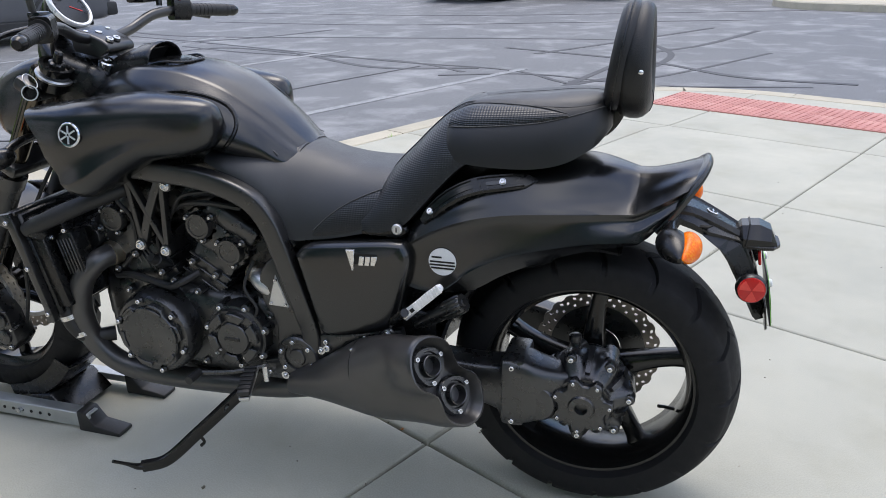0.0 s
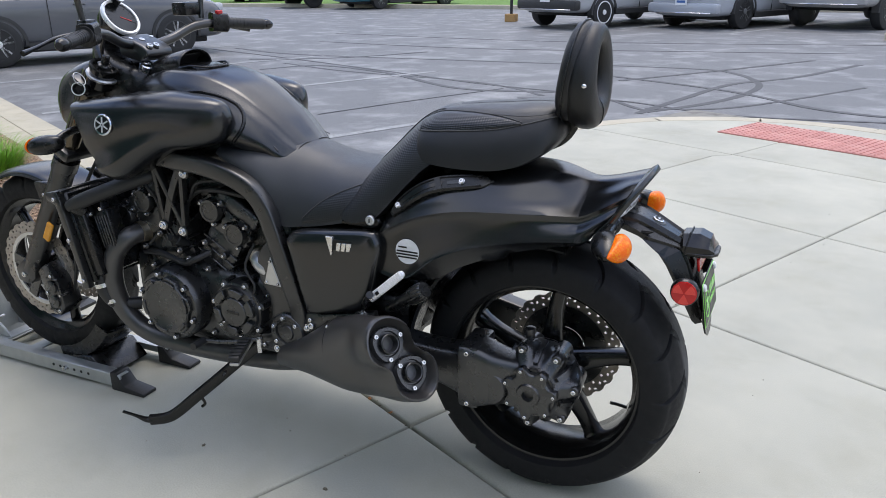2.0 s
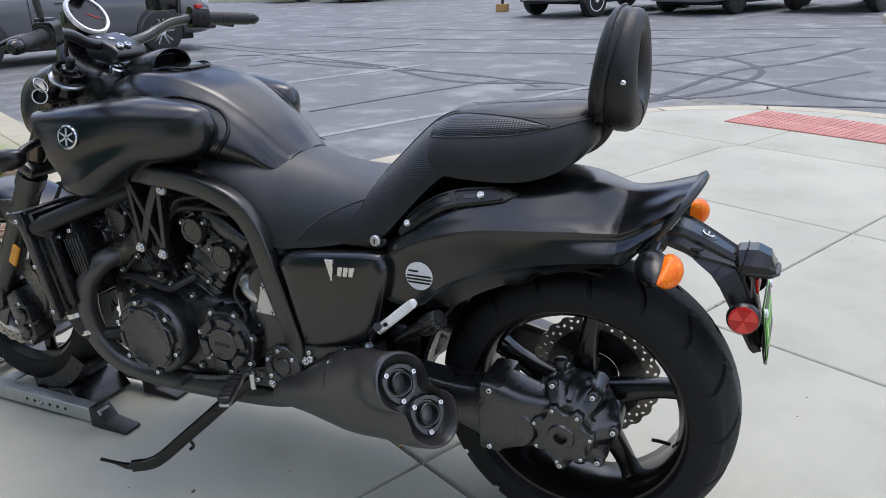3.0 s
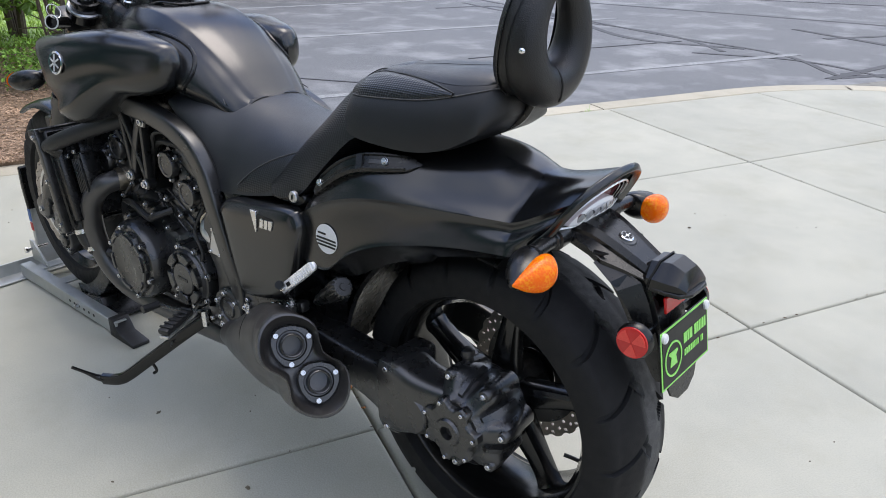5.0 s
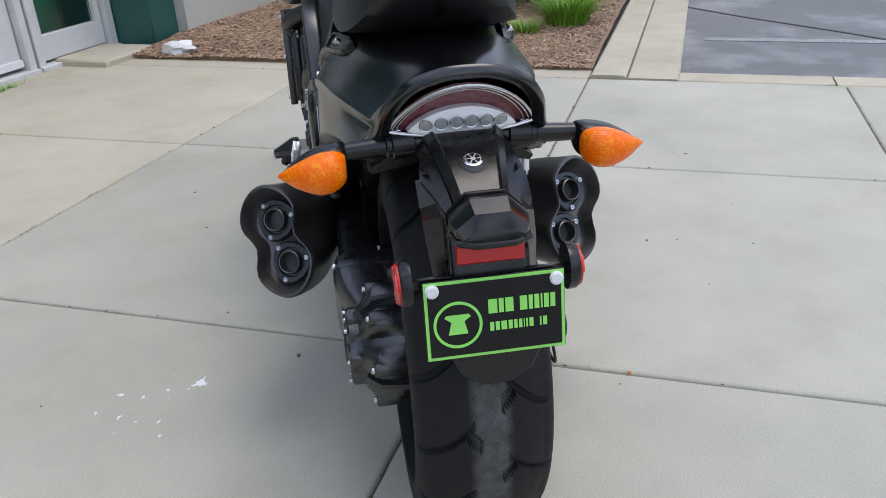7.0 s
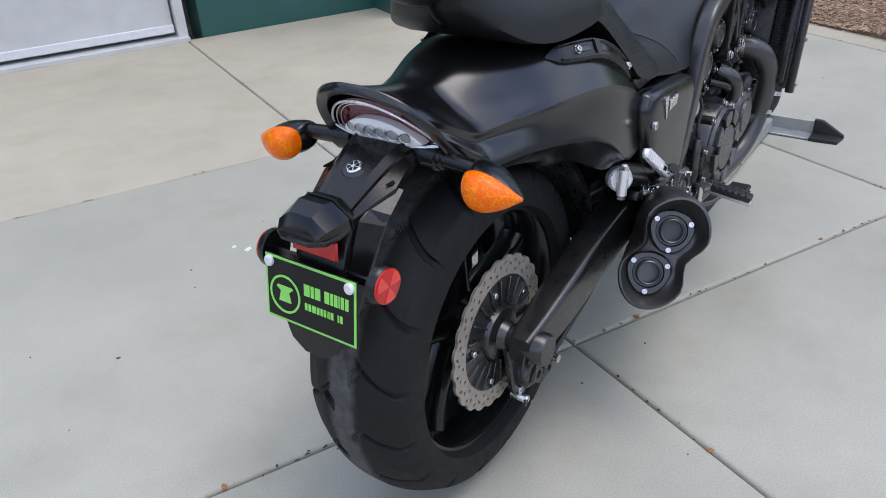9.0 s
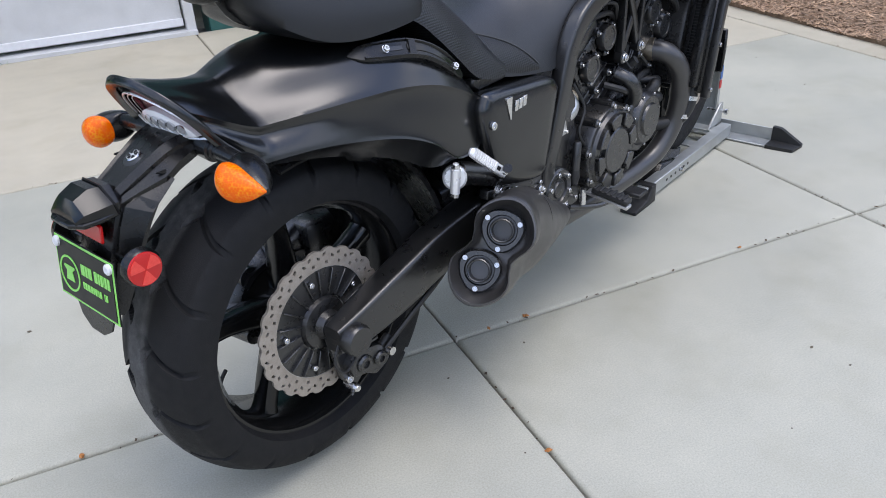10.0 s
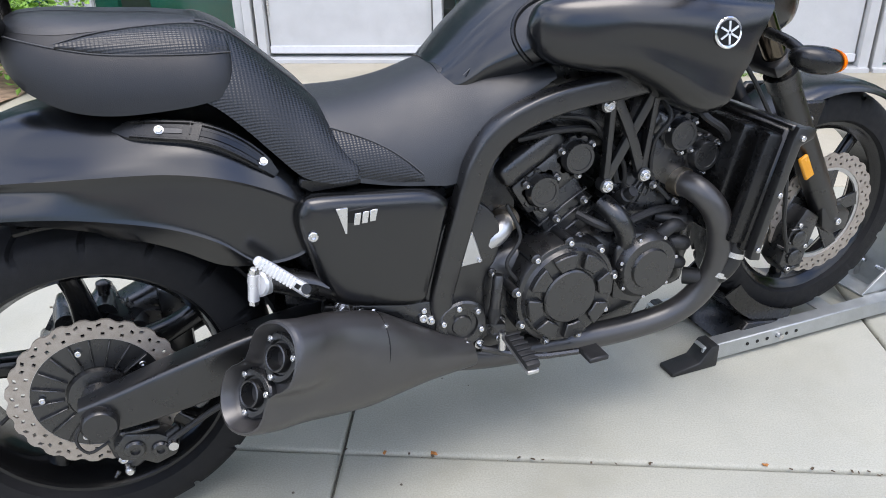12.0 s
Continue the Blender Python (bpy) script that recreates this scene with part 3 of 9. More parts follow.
def tread(R, W, rim, k, grooves, rows=34):
    """A tyre round the y axis with its bead, side walls and cut grooves."""
    prof, drop = [], 0.115 * W
    for i in range(rows + 1):
        a = i / rows * 2 - 1
        y = a * W / 2
        if abs(a) < 0.82:
            r = R - drop * abs(a / 0.82) ** 2.4
            prof.append((y * 0.96, r, abs(a)))
        else:
            b = (abs(a) - 0.82) / 0.18
            yy = math.copysign((0.82 * 0.96 + 0.18 * math.sin(b * math.pi * 0.62) * 1.15) * W / 2, a)
            r = R - drop - (R - drop - rim) * (1 - math.cos(b * math.pi / 2))
            prof.append((yy, r, abs(a)))
    rings = []
    for y, r, a in prof:
        ring = []
        turn = 0.70 * max(0.0, 1 - a) ** 1.6 / max(1, grooves)
        for i in range(k):
            t, d = i / k, 0.0
            if grooves and 0.05 < a < 0.93:
                ph = (t * grooves + (0.0 if y > 0 else 0.5)) % 1.0
                wide = grooves * 0.0046 / (2 * math.pi * R)
                if 0.24 < a and abs(ph - 0.5) < wide * (1.7 - 0.6 * a):
                    d = 0.0085
                hook = (ph - 0.5) - (0.36 - a) * 1.9
                if 0.16 < a < 0.36 and abs(hook) < wide * 2.4:
                    d = 0.0085
            t -= turn
            ring.append(((r - d) * math.cos(2 * math.pi * t), y, (r - d) * math.sin(2 * math.pi * t)))
        rings.append(ring)
    rings.append([(p[0] * 0.97, p[1] * 0.8, p[2] * 0.97) for p in rings[-1]])
    rings.insert(0, [(p[0] * 0.97, p[1] * 0.8, p[2] * 0.97) for p in rings[0]])
    return loft(rings, cap=False)


def tyre_surface():
    m, n, l, p = nodes_of("worn_tyre_rubber")
    co, sep = n.new("ShaderNodeTexCoord"), n.new("ShaderNodeSeparateXYZ")
    l.new(co.outputs["Object"], sep.inputs[0])
    ab, band, nz, fine = n.new("ShaderNodeMath"), n.new("ShaderNodeMapRange"), n.new("ShaderNodeTexNoise"), n.new("ShaderNodeTexNoise")
    ab.operation = "ABSOLUTE"
    l.new(sep.outputs["Y"], ab.inputs[0])
    band.inputs["From Min"].default_value, band.inputs["From Max"].default_value = 0.035, 0.018
    l.new(ab.outputs[0], band.inputs[0])
    nz.inputs["Scale"].default_value, nz.inputs["Detail"].default_value = 55, 8
    fine.inputs["Scale"].default_value, fine.inputs["Detail"].default_value = 600, 4
    l.new(co.outputs["Object"], nz.inputs["Vector"])
    l.new(co.outputs["Object"], fine.inputs["Vector"])
    mul = n.new("ShaderNodeMath")
    mul.operation = "MULTIPLY"
    l.new(band.outputs[0], mul.inputs[0])
    l.new(nz.outputs["Fac"], mul.inputs[1])
    mul2 = n.new("ShaderNodeMath")
    mul2.operation = "MULTIPLY"
    l.new(mul.outputs[0], mul2.inputs[0])
    l.new(fine.outputs["Fac"], mul2.inputs[1])
    ramp = n.new("ShaderNodeValToRGB")
    ramp.color_ramp.elements[0].color, ramp.color_ramp.elements[1].color = (0.010, 0.010, 0.0105, 1), (0.15, 0.147, 0.142, 1)
    ramp.color_ramp.elements[0].position, ramp.color_ramp.elements[1].position = 0.05, 0.5
    l.new(mul2.outputs[0], ramp.inputs[0])
    l.new(ramp.outputs[0], p.inputs["Base Color"])
    rr = n.new("ShaderNodeMapRange")
    rr.inputs["To Min"].default_value, rr.inputs["To Max"].default_value = 0.48, 0.85
    l.new(nz.outputs["Fac"], rr.inputs[0])
    l.new(rr.outputs[0], p.inputs["Roughness"])
    bp = n.new("ShaderNodeBump")
    bp.inputs["Strength"].default_value, bp.inputs["Distance"].default_value = 0.4, 0.0015
    l.new(fine.outputs["Fac"], bp.inputs["Height"])
    l.new(bp.outputs[0], p.inputs["Normal"])
    p.inputs["Specular IOR Level"].default_value = 0.28
    return m


TYRE = tyre_surface()


def wave_disc(R, r, holes_rows, waves, thick=0.005, k=120):
    """A brake disc with a wavy rim and drilled holes, round the y axis."""
    b = bmesh.new()
    nr = 6
    grid = []
    for j in range(nr + 1):
        f = j / nr
        row = []
        for i in range(k):
            t = 2 * math.pi * i / k
            out = R - 0.006 * (0.5 - 0.5 * math.cos(waves * t)) ** 2
            q = r + (out - r) * f
            row.append(b.verts.new((q * math.cos(t), 0, q * math.sin(t))))
        grid.append(row)
    for j in range(nr):
        for i in range(k):
            if j in holes_rows and (i + holes_rows[j]) % 5 == 0:
                continue
            i2 = (i + 1) % k
            b.faces.new((grid[j][i], grid[j][i2], grid[j + 1][i2], grid[j + 1][i]))
    b.normal_update()
    bmesh.ops.solidify(b, geom=b.faces[:], thickness=thick)
    return b


# rear wheel
rear_wheel = part("rear_wheel", lathe([(-0.078, 0.244), (-0.083, 0.238), (-0.080, 0.226), (-0.060, 0.212), (0.060, 0.212), (0.080, 0.226), (0.083, 0.238), (0.078, 0.244), (0.070, 0.240), (0.055, 0.224), (-0.055, 0.224), (-0.070, 0.240)], 96, True), GLOSS, bike, "gloss black five-spoke rear wheel", m=Matrix.Translation(AXLE_R))
part("tyre", tread(0.3255, 0.205, 0.238, 816, 17, 60), TYRE, rear_wheel, "wide worn rear tyre with curved grooves", angle=50)
letter = None
for s in (1, -1):
    for i in range(64):
        if i % 32 in (7, 14, 15, 16, 22, 23, 24, 25, 26, 27, 28, 29, 30, 31):
            continue
        m = Matrix.Rotation(2 * math.pi * (i / 64 + 0.36), 4, "Y") @ Matrix.Translation((0.2635, s * 0.0990, 0))
        if letter is None:
            letter = part("sidewall_letter_bar", box(0.013, 0.0030, 0.012, 0.0008, 1), surface("moulded_letter_rubber", (0.030, 0.026, 0.021), (0.044, 0.038, 0.030), (0.45, 0.55), 60, 700), rear_wheel, m=m)
        else:
            again(letter, m @ Matrix.Diagonal((1, 1, (0.55, 1.0, 0.8)[i % 3], 1)), rear_wheel)
part("hub", lathe([(-0.085, 0.035), (-0.07, 0.06), (-0.03, 0.058), (0.03, 0.062), (0.07, 0.09), (0.10, 0.092), (0.11, 0.08)], 40), GLOSS, rear_wheel)
for i in range(5):
    a = radians(72 * i + 18)
    rows = []
    for f, hw, hd, yy, sw in ((0.05, 0.030, 0.030, 0.0, 0.0), (0.09, 0.026, 0.028, 0.0, 0.01), (0.15, 0.020, 0.024, -0.005, 0.035), (0.20, 0.020, 0.024, -0.01, 0.075), (0.222, 0.026, 0.03, -0.01, 0.10)):
        rows.append((f, hw, hd, yy, sw))
    rings = []
    for f, hw, hd, yy, sw in cr(rows, 4):
        t = a + sw
        c, t2 = V(math.cos(t) * f, yy, math.sin(t) * f), V(-math.sin(t), 0, math.cos(t))
        rings.append([c + t2 * sup(math.cos(q), hw, 3) + V(0, sup(math.sin(q), hd, 3), 0) for q in [2 * math.pi * (j + 0.5) / 12 for j in range(12)]])
    part("spoke", loft(rings), GLOSS, rear_wheel)
part("valve", tube([(-0.19, 0.0, -0.085), (-0.17, 0.012, -0.075), (-0.155, 0.02, -0.07)], 0.004, 8, 3), RUBBER, rear_wheel)
rear_disc = part("brake_disc", wave_disc(0.150, 0.112, {1: 0, 3: 2, 4: 4}, 24), DISC, bike, "worn steel wave brake disc", m=Matrix.Translation((0, -0.092, 0.325)), smooth=False)
part("disc_carrier", lathe([(-0.004, 0.114), (0.004, 0.114), (0.006, 0.06), (-0.004, 0.055)], 60, True), ENGINE, rear_disc)
for i in range(20):
    a = 2 * math.pi * i / 20
    part("rib", moved(box(0.052, 0.010, 0.003, 0.001, 1), Matrix.Rotation(a + 0.35, 4, "Y") @ Matrix.Translation((0.083, -0.005, 0.0))), ENGINE, rear_disc) if i == 0 else again(rib, Matrix.Rotation(a, 4, "Y"), rear_disc)
    rib = [o for o in rear_disc.children if o.name.startswith("rib")][0]
for i in range(5):
    a = 2 * math.pi * i / 5 + 0.5
    bolt((0.092 * math.cos(a), -0.006, 0.092 * math.sin(a)), (0, -1, 0), rear_disc, "M")
part("disc_ring", lathe([(-0.0045, 0.1165), (-0.0025, 0.1165), (-0.0025, 0.1115), (-0.0045, 0.1115)], 60, True), ALU, rear_disc, "bright inner rim of the disc")
part("disc_hub", lathe([(0.0, 0.055), (-0.012, 0.05), (-0.016, 0.03), (-0.03, 0.024)], 30), ENGINE, rear_disc)

# front wheel, lifted by the chock
front_wheel = part("front_wheel", lathe([(-0.045, 0.238), (-0.050, 0.232), (-0.046, 0.220), (-0.03, 0.206), (0.03, 0.206), (0.046, 0.220), (0.050, 0.232), (0.045, 0.238), (0.03, 0.216), (-0.03, 0.216)], 80, True), GLOSS, bike, "gloss black five-spoke front wheel", m=Matrix.Translation(AXLE_F))
part("tyre", tread(0.310, 0.122, 0.234, 360, 15, 26), TYRE, front_wheel, angle=50)
part("hub", lathe([(-0.06, 0.03), (-0.05, 0.05), (0.05, 0.05), (0.06, 0.03)], 32), GLOSS, front_wheel)
for i in range(5):
    a = radians(72 * i + 40)
    part("spoke", tube([(math.cos(a) * 0.04, 0, math.sin(a) * 0.04), (math.cos(a + 0.04) * 0.13, 0, math.sin(a + 0.04) * 0.13), (math.cos(a + 0.12) * 0.212, 0, math.sin(a + 0.12) * 0.212)], 0.016, 10, 4), GLOSS, front_wheel)
for s in (1, -1):
    fd = part("brake_disc", wave_disc(0.160, 0.122, {1: 0, 3: 2, 4: 4}, 24), DISC, bike, "steel wave brake disc", m=Matrix.Translation(AXLE_F + V(0, s * 0.078, 0)), smooth=False)
    part("disc_carrier", lathe([(-0.003, 0.124), (0.003, 0.124), (0.003, 0.112), (-0.003, 0.112)], 60, True), ALU, fd)
    for i in range(5):
        a = radians(72 * i + 12)
        part("carrier_arm", prism([(0.035 * math.cos(a - 0.5), 0.035 * math.sin(a - 0.5)), (0.116 * math.cos(a - 0.16), 0.116 * math.sin(a - 0.16)), (0.116 * math.cos(a + 0.16), 0.116 * math.sin(a + 0.16)), (0.035 * math.cos(a + 0.5), 0.035 * math.sin(a + 0.5))], -0.004, 0.004, 0.001, 1), ENGINE, fd)

# tank cover
tank_rows = [  # x, top z, low z, half width low, half width top
    (0.660, 0.822, 0.800, 0.050, 0.030), (0.668, 0.830, 0.796, 0.082, 0.044), (0.684, 0.844, 0.798, 0.104, 0.054), (0.708, 0.867, 0.808, 0.118, 0.060), (0.745, 0.902, 0.832, 0.132, 0.066), (0.795, 0.941, 0.850, 0.149, 0.073), (0.86, 0.980, 0.870, 0.163, 0.082),
    (0.95, 1.008, 0.890, 0.168, 0.088), (1.05, 1.014, 0.90, 0.165, 0.088), (1.13, 1.00, 0.90, 0.14, 0.075), (1.20, 0.965, 0.90, 0.115, 0.06), (1.235, 0.935, 0.90, 0.09, 0.05)]
rings = []
for x, zt, zb, hw, ht in cr(tank_rows, 5):
    d = zt - zb
    top = cr([(0.0, zt), (ht * 0.55, zt - 0.0015), (ht * 1.10, zt - 0.009)], 4)
    flank = cr([(ht * 1.10 + 0.004, zt - 0.012), (ht + (hw - ht) * 0.62, zb + d * 0.62), (hw * 0.98, zb + d * 0.20), (hw, zb)], 4)
    half = list(top) + list(flank)
    outer = [(-y, z) for y, z in half[::-1]] + [tuple(p) for p in half[1:]]
    rings.append([(x, y, z) for y, z in outer] + [(x, hw * 0.9 - hw * 1.8 * i / 8, zb - 0.03) for i in range(9)])
tank_body = loft(rings)
tank_skin = tank_body.copy()
part("tank_cover", tank_body, SATIN, bike, "satin black rounded dummy tank cover", angle=40)
def cup(x, hw, z, h, k=20):
    """An arch across the tank with a flat foot."""
    top = [(x, hw * math.cos(math.pi * i / k), z + sup(math.sin(math.pi * i / k), h * 0.84, 2.6)) for i in range(k + 1)]
    return top + [(x, -hw + 2 * hw * i / 6, z - 0.02) for i in range(7)]


filler_hood = part("instrument_hood", loft([cup(*r) for r in cr([(1.195, 0.016, 1.000, 0.003), (1.17, 0.040, 0.998, 0.014), (1.12, 0.058, 0.999, 0.036), (1.07, 0.066, 1.002, 0.054), (1.035, 0.068, 1.004, 0.061), (1.018, 0.068, 1.005, 0.062)], 4)] + [cup(1.014, 0.066, 1.005, 0.060), cup(1.016, 0.061, 1.006, 0.055), cup(1.045, 0.056, 1.006, 0.047), cup(1.075, 0.046, 1.006, 0.036), cup(1.085, 0.020, 1.006, 0.012)]), PLASTIC, bike, "black hooded instrument pod on the tank", angle=50, m=Matrix.Translation((0.030, 0, -0.002)))
part("hood_sill", loft([ring_x(x, 0.0, z, hw, 0.005, 0.022, 3.0, 24) for x, hw, z in cr([(1.05, 0.058, 1.012), (1.015, 0.067, 1.014), (0.975, 0.064, 1.013), (0.945, 0.052, 1.010), (0.932, 0.034, 1.008)], 3)]), GLOSS, filler_hood)
part("hood_lip", tube([(1.016, 0.067, 1.010), (0.975, 0.064, 1.018), (0.945, 0.052, 1.016), (0.931, 0.030, 1.014), (0.929, 0.0, 1.014), (0.931, -0.030, 1.014), (0.945, -0.052, 1.016), (0.975, -0.064, 1.018), (1.016, -0.067, 1.010)], 0.0032, 8, 4), PLASTIC, filler_hood)
part("display", moved(box(0.004, 0.082, 0.036, 0.002, 1), Matrix.Translation((1.040, 0, 1.030)) @ Matrix.Rotation(radians(-40), 4, "Y")), BLACKP, filler_hood, "dark display panel")

# air scoops beside the tank
for s in (1, -1):
    # scoop
    rows = [  # x, z mid, half height, y mid, half width
        (0.806, 0.900, 0.010, 0.160, 0.010), (0.818, 0.900, 0.040, 0.166, 0.028), (0.848, 0.897, 0.057, 0.170, 0.046), (0.90, 0.894, 0.068, 0.178, 0.061),
        (0.97, 0.892, 0.077, 0.187, 0.078), (1.05, 0.873, 0.088, 0.199, 0.088), (1.11, 0.852, 0.097, 0.209, 0.088), (1.155, 0.840, 0.101, 0.213, 0.083), (1.180, 0.836, 0.101, 0.213, 0.080)]
    rings = []
    for x, z, hh, y, hw in cr(rows, 5):
        ring = []
        for i in range(36):
            a = 2 * math.pi * i / 36
            c, q = math.cos(a), math.sin(a)
            dent = (0.016 * math.exp(-((q + 0.12 + 0.35 * (x - 1.0)) / 0.13) ** 2) + 0.010 * max(0.0, -q - 0.1)) * max(0.0, min(1.0, (x - 0.88) / 0.14)) if c > 0 else 0.0
            n_ = 2.4 + 1.6 * max(0.0, min(1.0, (x - 0.98) / 0.18))
            ring.append((x + 0.058 * q * max(0, x - 0.95) / 0.22, s * (y + sup(c, hw, n_) - dent), z + sup(q, hh, n_)))
        rings.append(ring)
    body = loft(rings)
    hit, nor = skin(body, (1.098 if s > 0 else 1.116, s * 0.5, 0.893), (0, -s, 0))
    line = []
    for i in range(15):
        a = radians(60 + 12 * i)
        x, z = 0.945 + 0.155 * math.cos(a), 0.885 + 0.078 * math.sin(a)
        if i < 3:
            x, z = 1.13 - 0.055 * i, 0.934 + 0.009 * i
        on, _ = skin(tank_skin, (x, s * 0.5, z), (0, -s, 0))
        if on:
            line.append((x, on.y, z))
    scoop = part("air_scoop", body, SATIN, bike, "satin black air intake scoop", angle=60)
    if len(line) > 4:
        part("tank_moulding", tube(line, 0.005, 8, 4), PLASTIC, scoop)
    part("scoop_mesh", loft([[V(*p).lerp(V(1.165, s * 0.21, 0.85), f) + V(d, 0, 0) for p in rings[-1]] for f, d in ((0.06, 0.003), (0.10, 0.006), (0.14, 0.003))]), PLASTIC, scoop)
    em = part("emblem", lathe([(0, 0.027), (0.003, 0.027), (0.005, 0.025), (0.004, 0.022)], 32), CHROME, scoop, "round chrome emblem", m=aim(hit - nor * 0.001, nor))
    part("emblem_face", lathe([(0.0, 0.0215), (0.0048, 0.0215)], 28), BLACKP, em)
    for i in range(6):
        part("emblem_bar", moved(box(0.0035, 0.002, 0.017, 0, at=(0, 0.006, 0.011)), Matrix.Rotation(radians(60 * i), 4, "Y")), LAMPW, em)

# frame spars
for s in (1, -1):
    spar = part("frame_spar", tube([(1.20, s * 0.13, 0.80), (1.10, s * 0.165, 0.795), (1.00, s * 0.180, 0.790), (0.90, s * 0.186, 0.785), (0.815, s * 0.190, 0.771), (0.740, s * 0.191, 0.740), (0.700, s * 0.19, 0.692), (0.680, s * 0.19, 0.640), (0.655, s * 0.188, 0.557), (0.634, s * 0.185, 0.48), (0.622, s * 0.178, 0.41), (0.64, s * 0.175, 0.34)], 0.02, 20, 5, flat=(0.019, 0.0235)), FRAMEB, bike)
    part("pivot_plate", prism([(0.592, 0.42), (0.594, 0.47), (0.618, 0.54), (0.650, 0.60), (0.705, 0.605), (0.745, 0.555), (0.742, 0.49), (0.715, 0.44), (0.718, 0.35), (0.70, 0.29), (0.64, 0.28), (0.60, 0.33)], s * 0.13, s * 0.185, 0.008, 2, 3), FRAMEB, spar)
    piv = part("swingarm_pivot", lathe([(0, 0.053), (0.012, 0.053), (0.016, 0.049), (0.016, 0.033), (0.011, 0.031), (0.011, 0.022), (0.016, 0.019), (0.017, 0.002)], 40), ENGINE, spar, m=aim((0.661, s * 0.182, 0.360), (0, s, 0)))
    for i in range(6):
        a = radians(60 * i + 20)
        bolt((0.0415 * math.cos(a), 0.016, 0.0415 * math.sin(a)), (0, 1, 0), piv, "M")
    back = 0.032 if s > 0 else 0.050
    tri = part("trim_plate", prism([(0.734 - back, 0.564), (0.706 - back, 0.482), (0.760 - back, 0.484)], s * 0.160, s * 0.187, 0.002, 1), ALU, spar, "bare metal triangular trim plate")
    for x, z in ((0.733, 0.550), (0.714, 0.490), (0.750, 0.491)):
        bolt((x - back, s * 0.187, z), (0, s, 0), tri, "S")
    # engine mount lattice
    x_lo = 0.995 if s > 0 else 0.978
    lattice = part("engine_mount", tube([(0.985, s * 0.168, 0.768), (1.025, s * 0.168, 0.69), (1.062, s * 0.164, 0.60)], 0.01, 12, 3, flat=(0.008, 0.011)), FRAMEB, bike, "black X-shaped engine mount")
    for p, q in (((1.078, 0.775), (x_lo, 0.595)), ((0.980, 0.768), (x_lo, 0.595)), ((1.078, 0.775), (1.062, 0.60)), ((0.975, 0.762), (1.078, 0.778))):
        part("strut", tube([(p[0], s * 0.168, p[1]), (q[0], s * 0.164, q[1])], 0.01, 12, 1, flat=(0.007, 0.010)), FRAMEB, lattice)
    for x, z in ((0.968, 0.753), (1.073, 0.772), (x_lo, 0.59), (1.063, 0.60)):
        part("washer", lathe([(-0.02, 0.015), (0.0, 0.015), (0.001, 0.013)], 20), FRAMEB, lattice, m=aim((x, s * 0.176, z), (0, s, 0)))
        part("washer", lathe([(0.0, 0.012), (0.0025, 0.012)], 20), STEEL, lattice, m=aim((x, s * 0.177, z), (0, s, 0)))
        bolt((x, s * 0.179, z), (0, s, 0), lattice, "L")

# engine
crank = part("crankcase", loft([ring_x(x, 0, z, hw, up, dn, 5, 32) for x, hw, z, up, dn in cr([(0.62, 0.13, 0.37, 0.07, 0.07), (0.68, 0.155, 0.37, 0.11, 0.10), (0.80, 0.165, 0.37, 0.12, 0.12), (0.95, 0.17, 0.38, 0.12, 0.13), (1.08, 0.165, 0.39, 0.11, 0.13), (1.16, 0.14, 0.40, 0.08, 0.11), (1.20, 0.10, 0.41, 0.04, 0.06)], 2)]), ENGINE, bike, "black V4 engine case")
part("oil_pan", loft([ring_x(x, 0, 0.25, hw, 0.04, dn, 4, 24) for x, hw, dn in ((0.66, 0.10, 0.02), (0.74, 0.13, 0.05), (0.95, 0.13, 0.06), (1.10, 0.12, 0.05), (1.16, 0.08, 0.02))]), ENGINE, crank)


def inclined(x0, z0, deg):
    """A pose on the cylinder axis: its z runs along the cylinder, leaning ahead by deg."""
    return Matrix.Translation((x0, 0, z0)) @ Matrix.Rotation(radians(deg), 4, "Y")


for name, deg, x0 in (("front_cylinder_bank", 32, 1.00), ("rear_cylinder_bank", -32, 0.98)):
    M = inclined(x0, 0.42, deg)
    bank = part(name, moved(box(0.115, 0.28, 0.13, 0.012, 2, (0, 0, 0.13)), M), ENGINE, bike)
    part("cylinder_head", moved(box(0.14, 0.30, 0.08, 0.014, 2, (0, 0, 0.225)), M), ENGINE, bank)
    part("head_cover", moved(box(0.15, 0.30, 0.05, 0.016, 3, (0, 0, 0.285)), M), ENGINE, bank)
    for i in range(3):
        part("fin", moved(box(0.125, 0.29, 0.006, 0.002, 1, (0, 0, 0.10 + 0.025 * i)), M), ENGINE, bank)
CAPS = {1: ((1.145, 0.655), (1.222, 0.603), (0.905, 0.655), (0.830, 0.597)), -1: ((1.156, 0.665), (1.218, 0.612), (0.920, 0.652), (0.847, 0.595))}
for s in (1, -1):
    for x, z in CAPS[s]:
        lug = part("cam_cap", lobed([(-0.05, 0.043, 0.07), (-0.014, 0.043, 0.07), (-0.008, 0.039, 0.07), (-0.008, 0.034, 0.0), (0.004, 0.033, 0.0), (0.010, 0.030, 0.0), (0.010, 0.024, 0.0), (0.008, 0.023, 0.0), (0.008, 0.001, 0.0)], 9, 0.4, 3.0, 90), ENGINE, bike, m=aim((x, s * 0.158, z), (0, s, 0)))
        for i in range(3):
            a = radians(120 * i + 25)
            c = V(0.038 * math.cos(a), 0, 0.038 * math.sin(a))
            part("lug", lathe([(-0.03, 0.009), (-0.002, 0.009), (0.0, 0.007)], 10), ENGINE, lug, m=Matrix.Translation(c))
            bolt(c, (0, 1, 0), lug, "S")

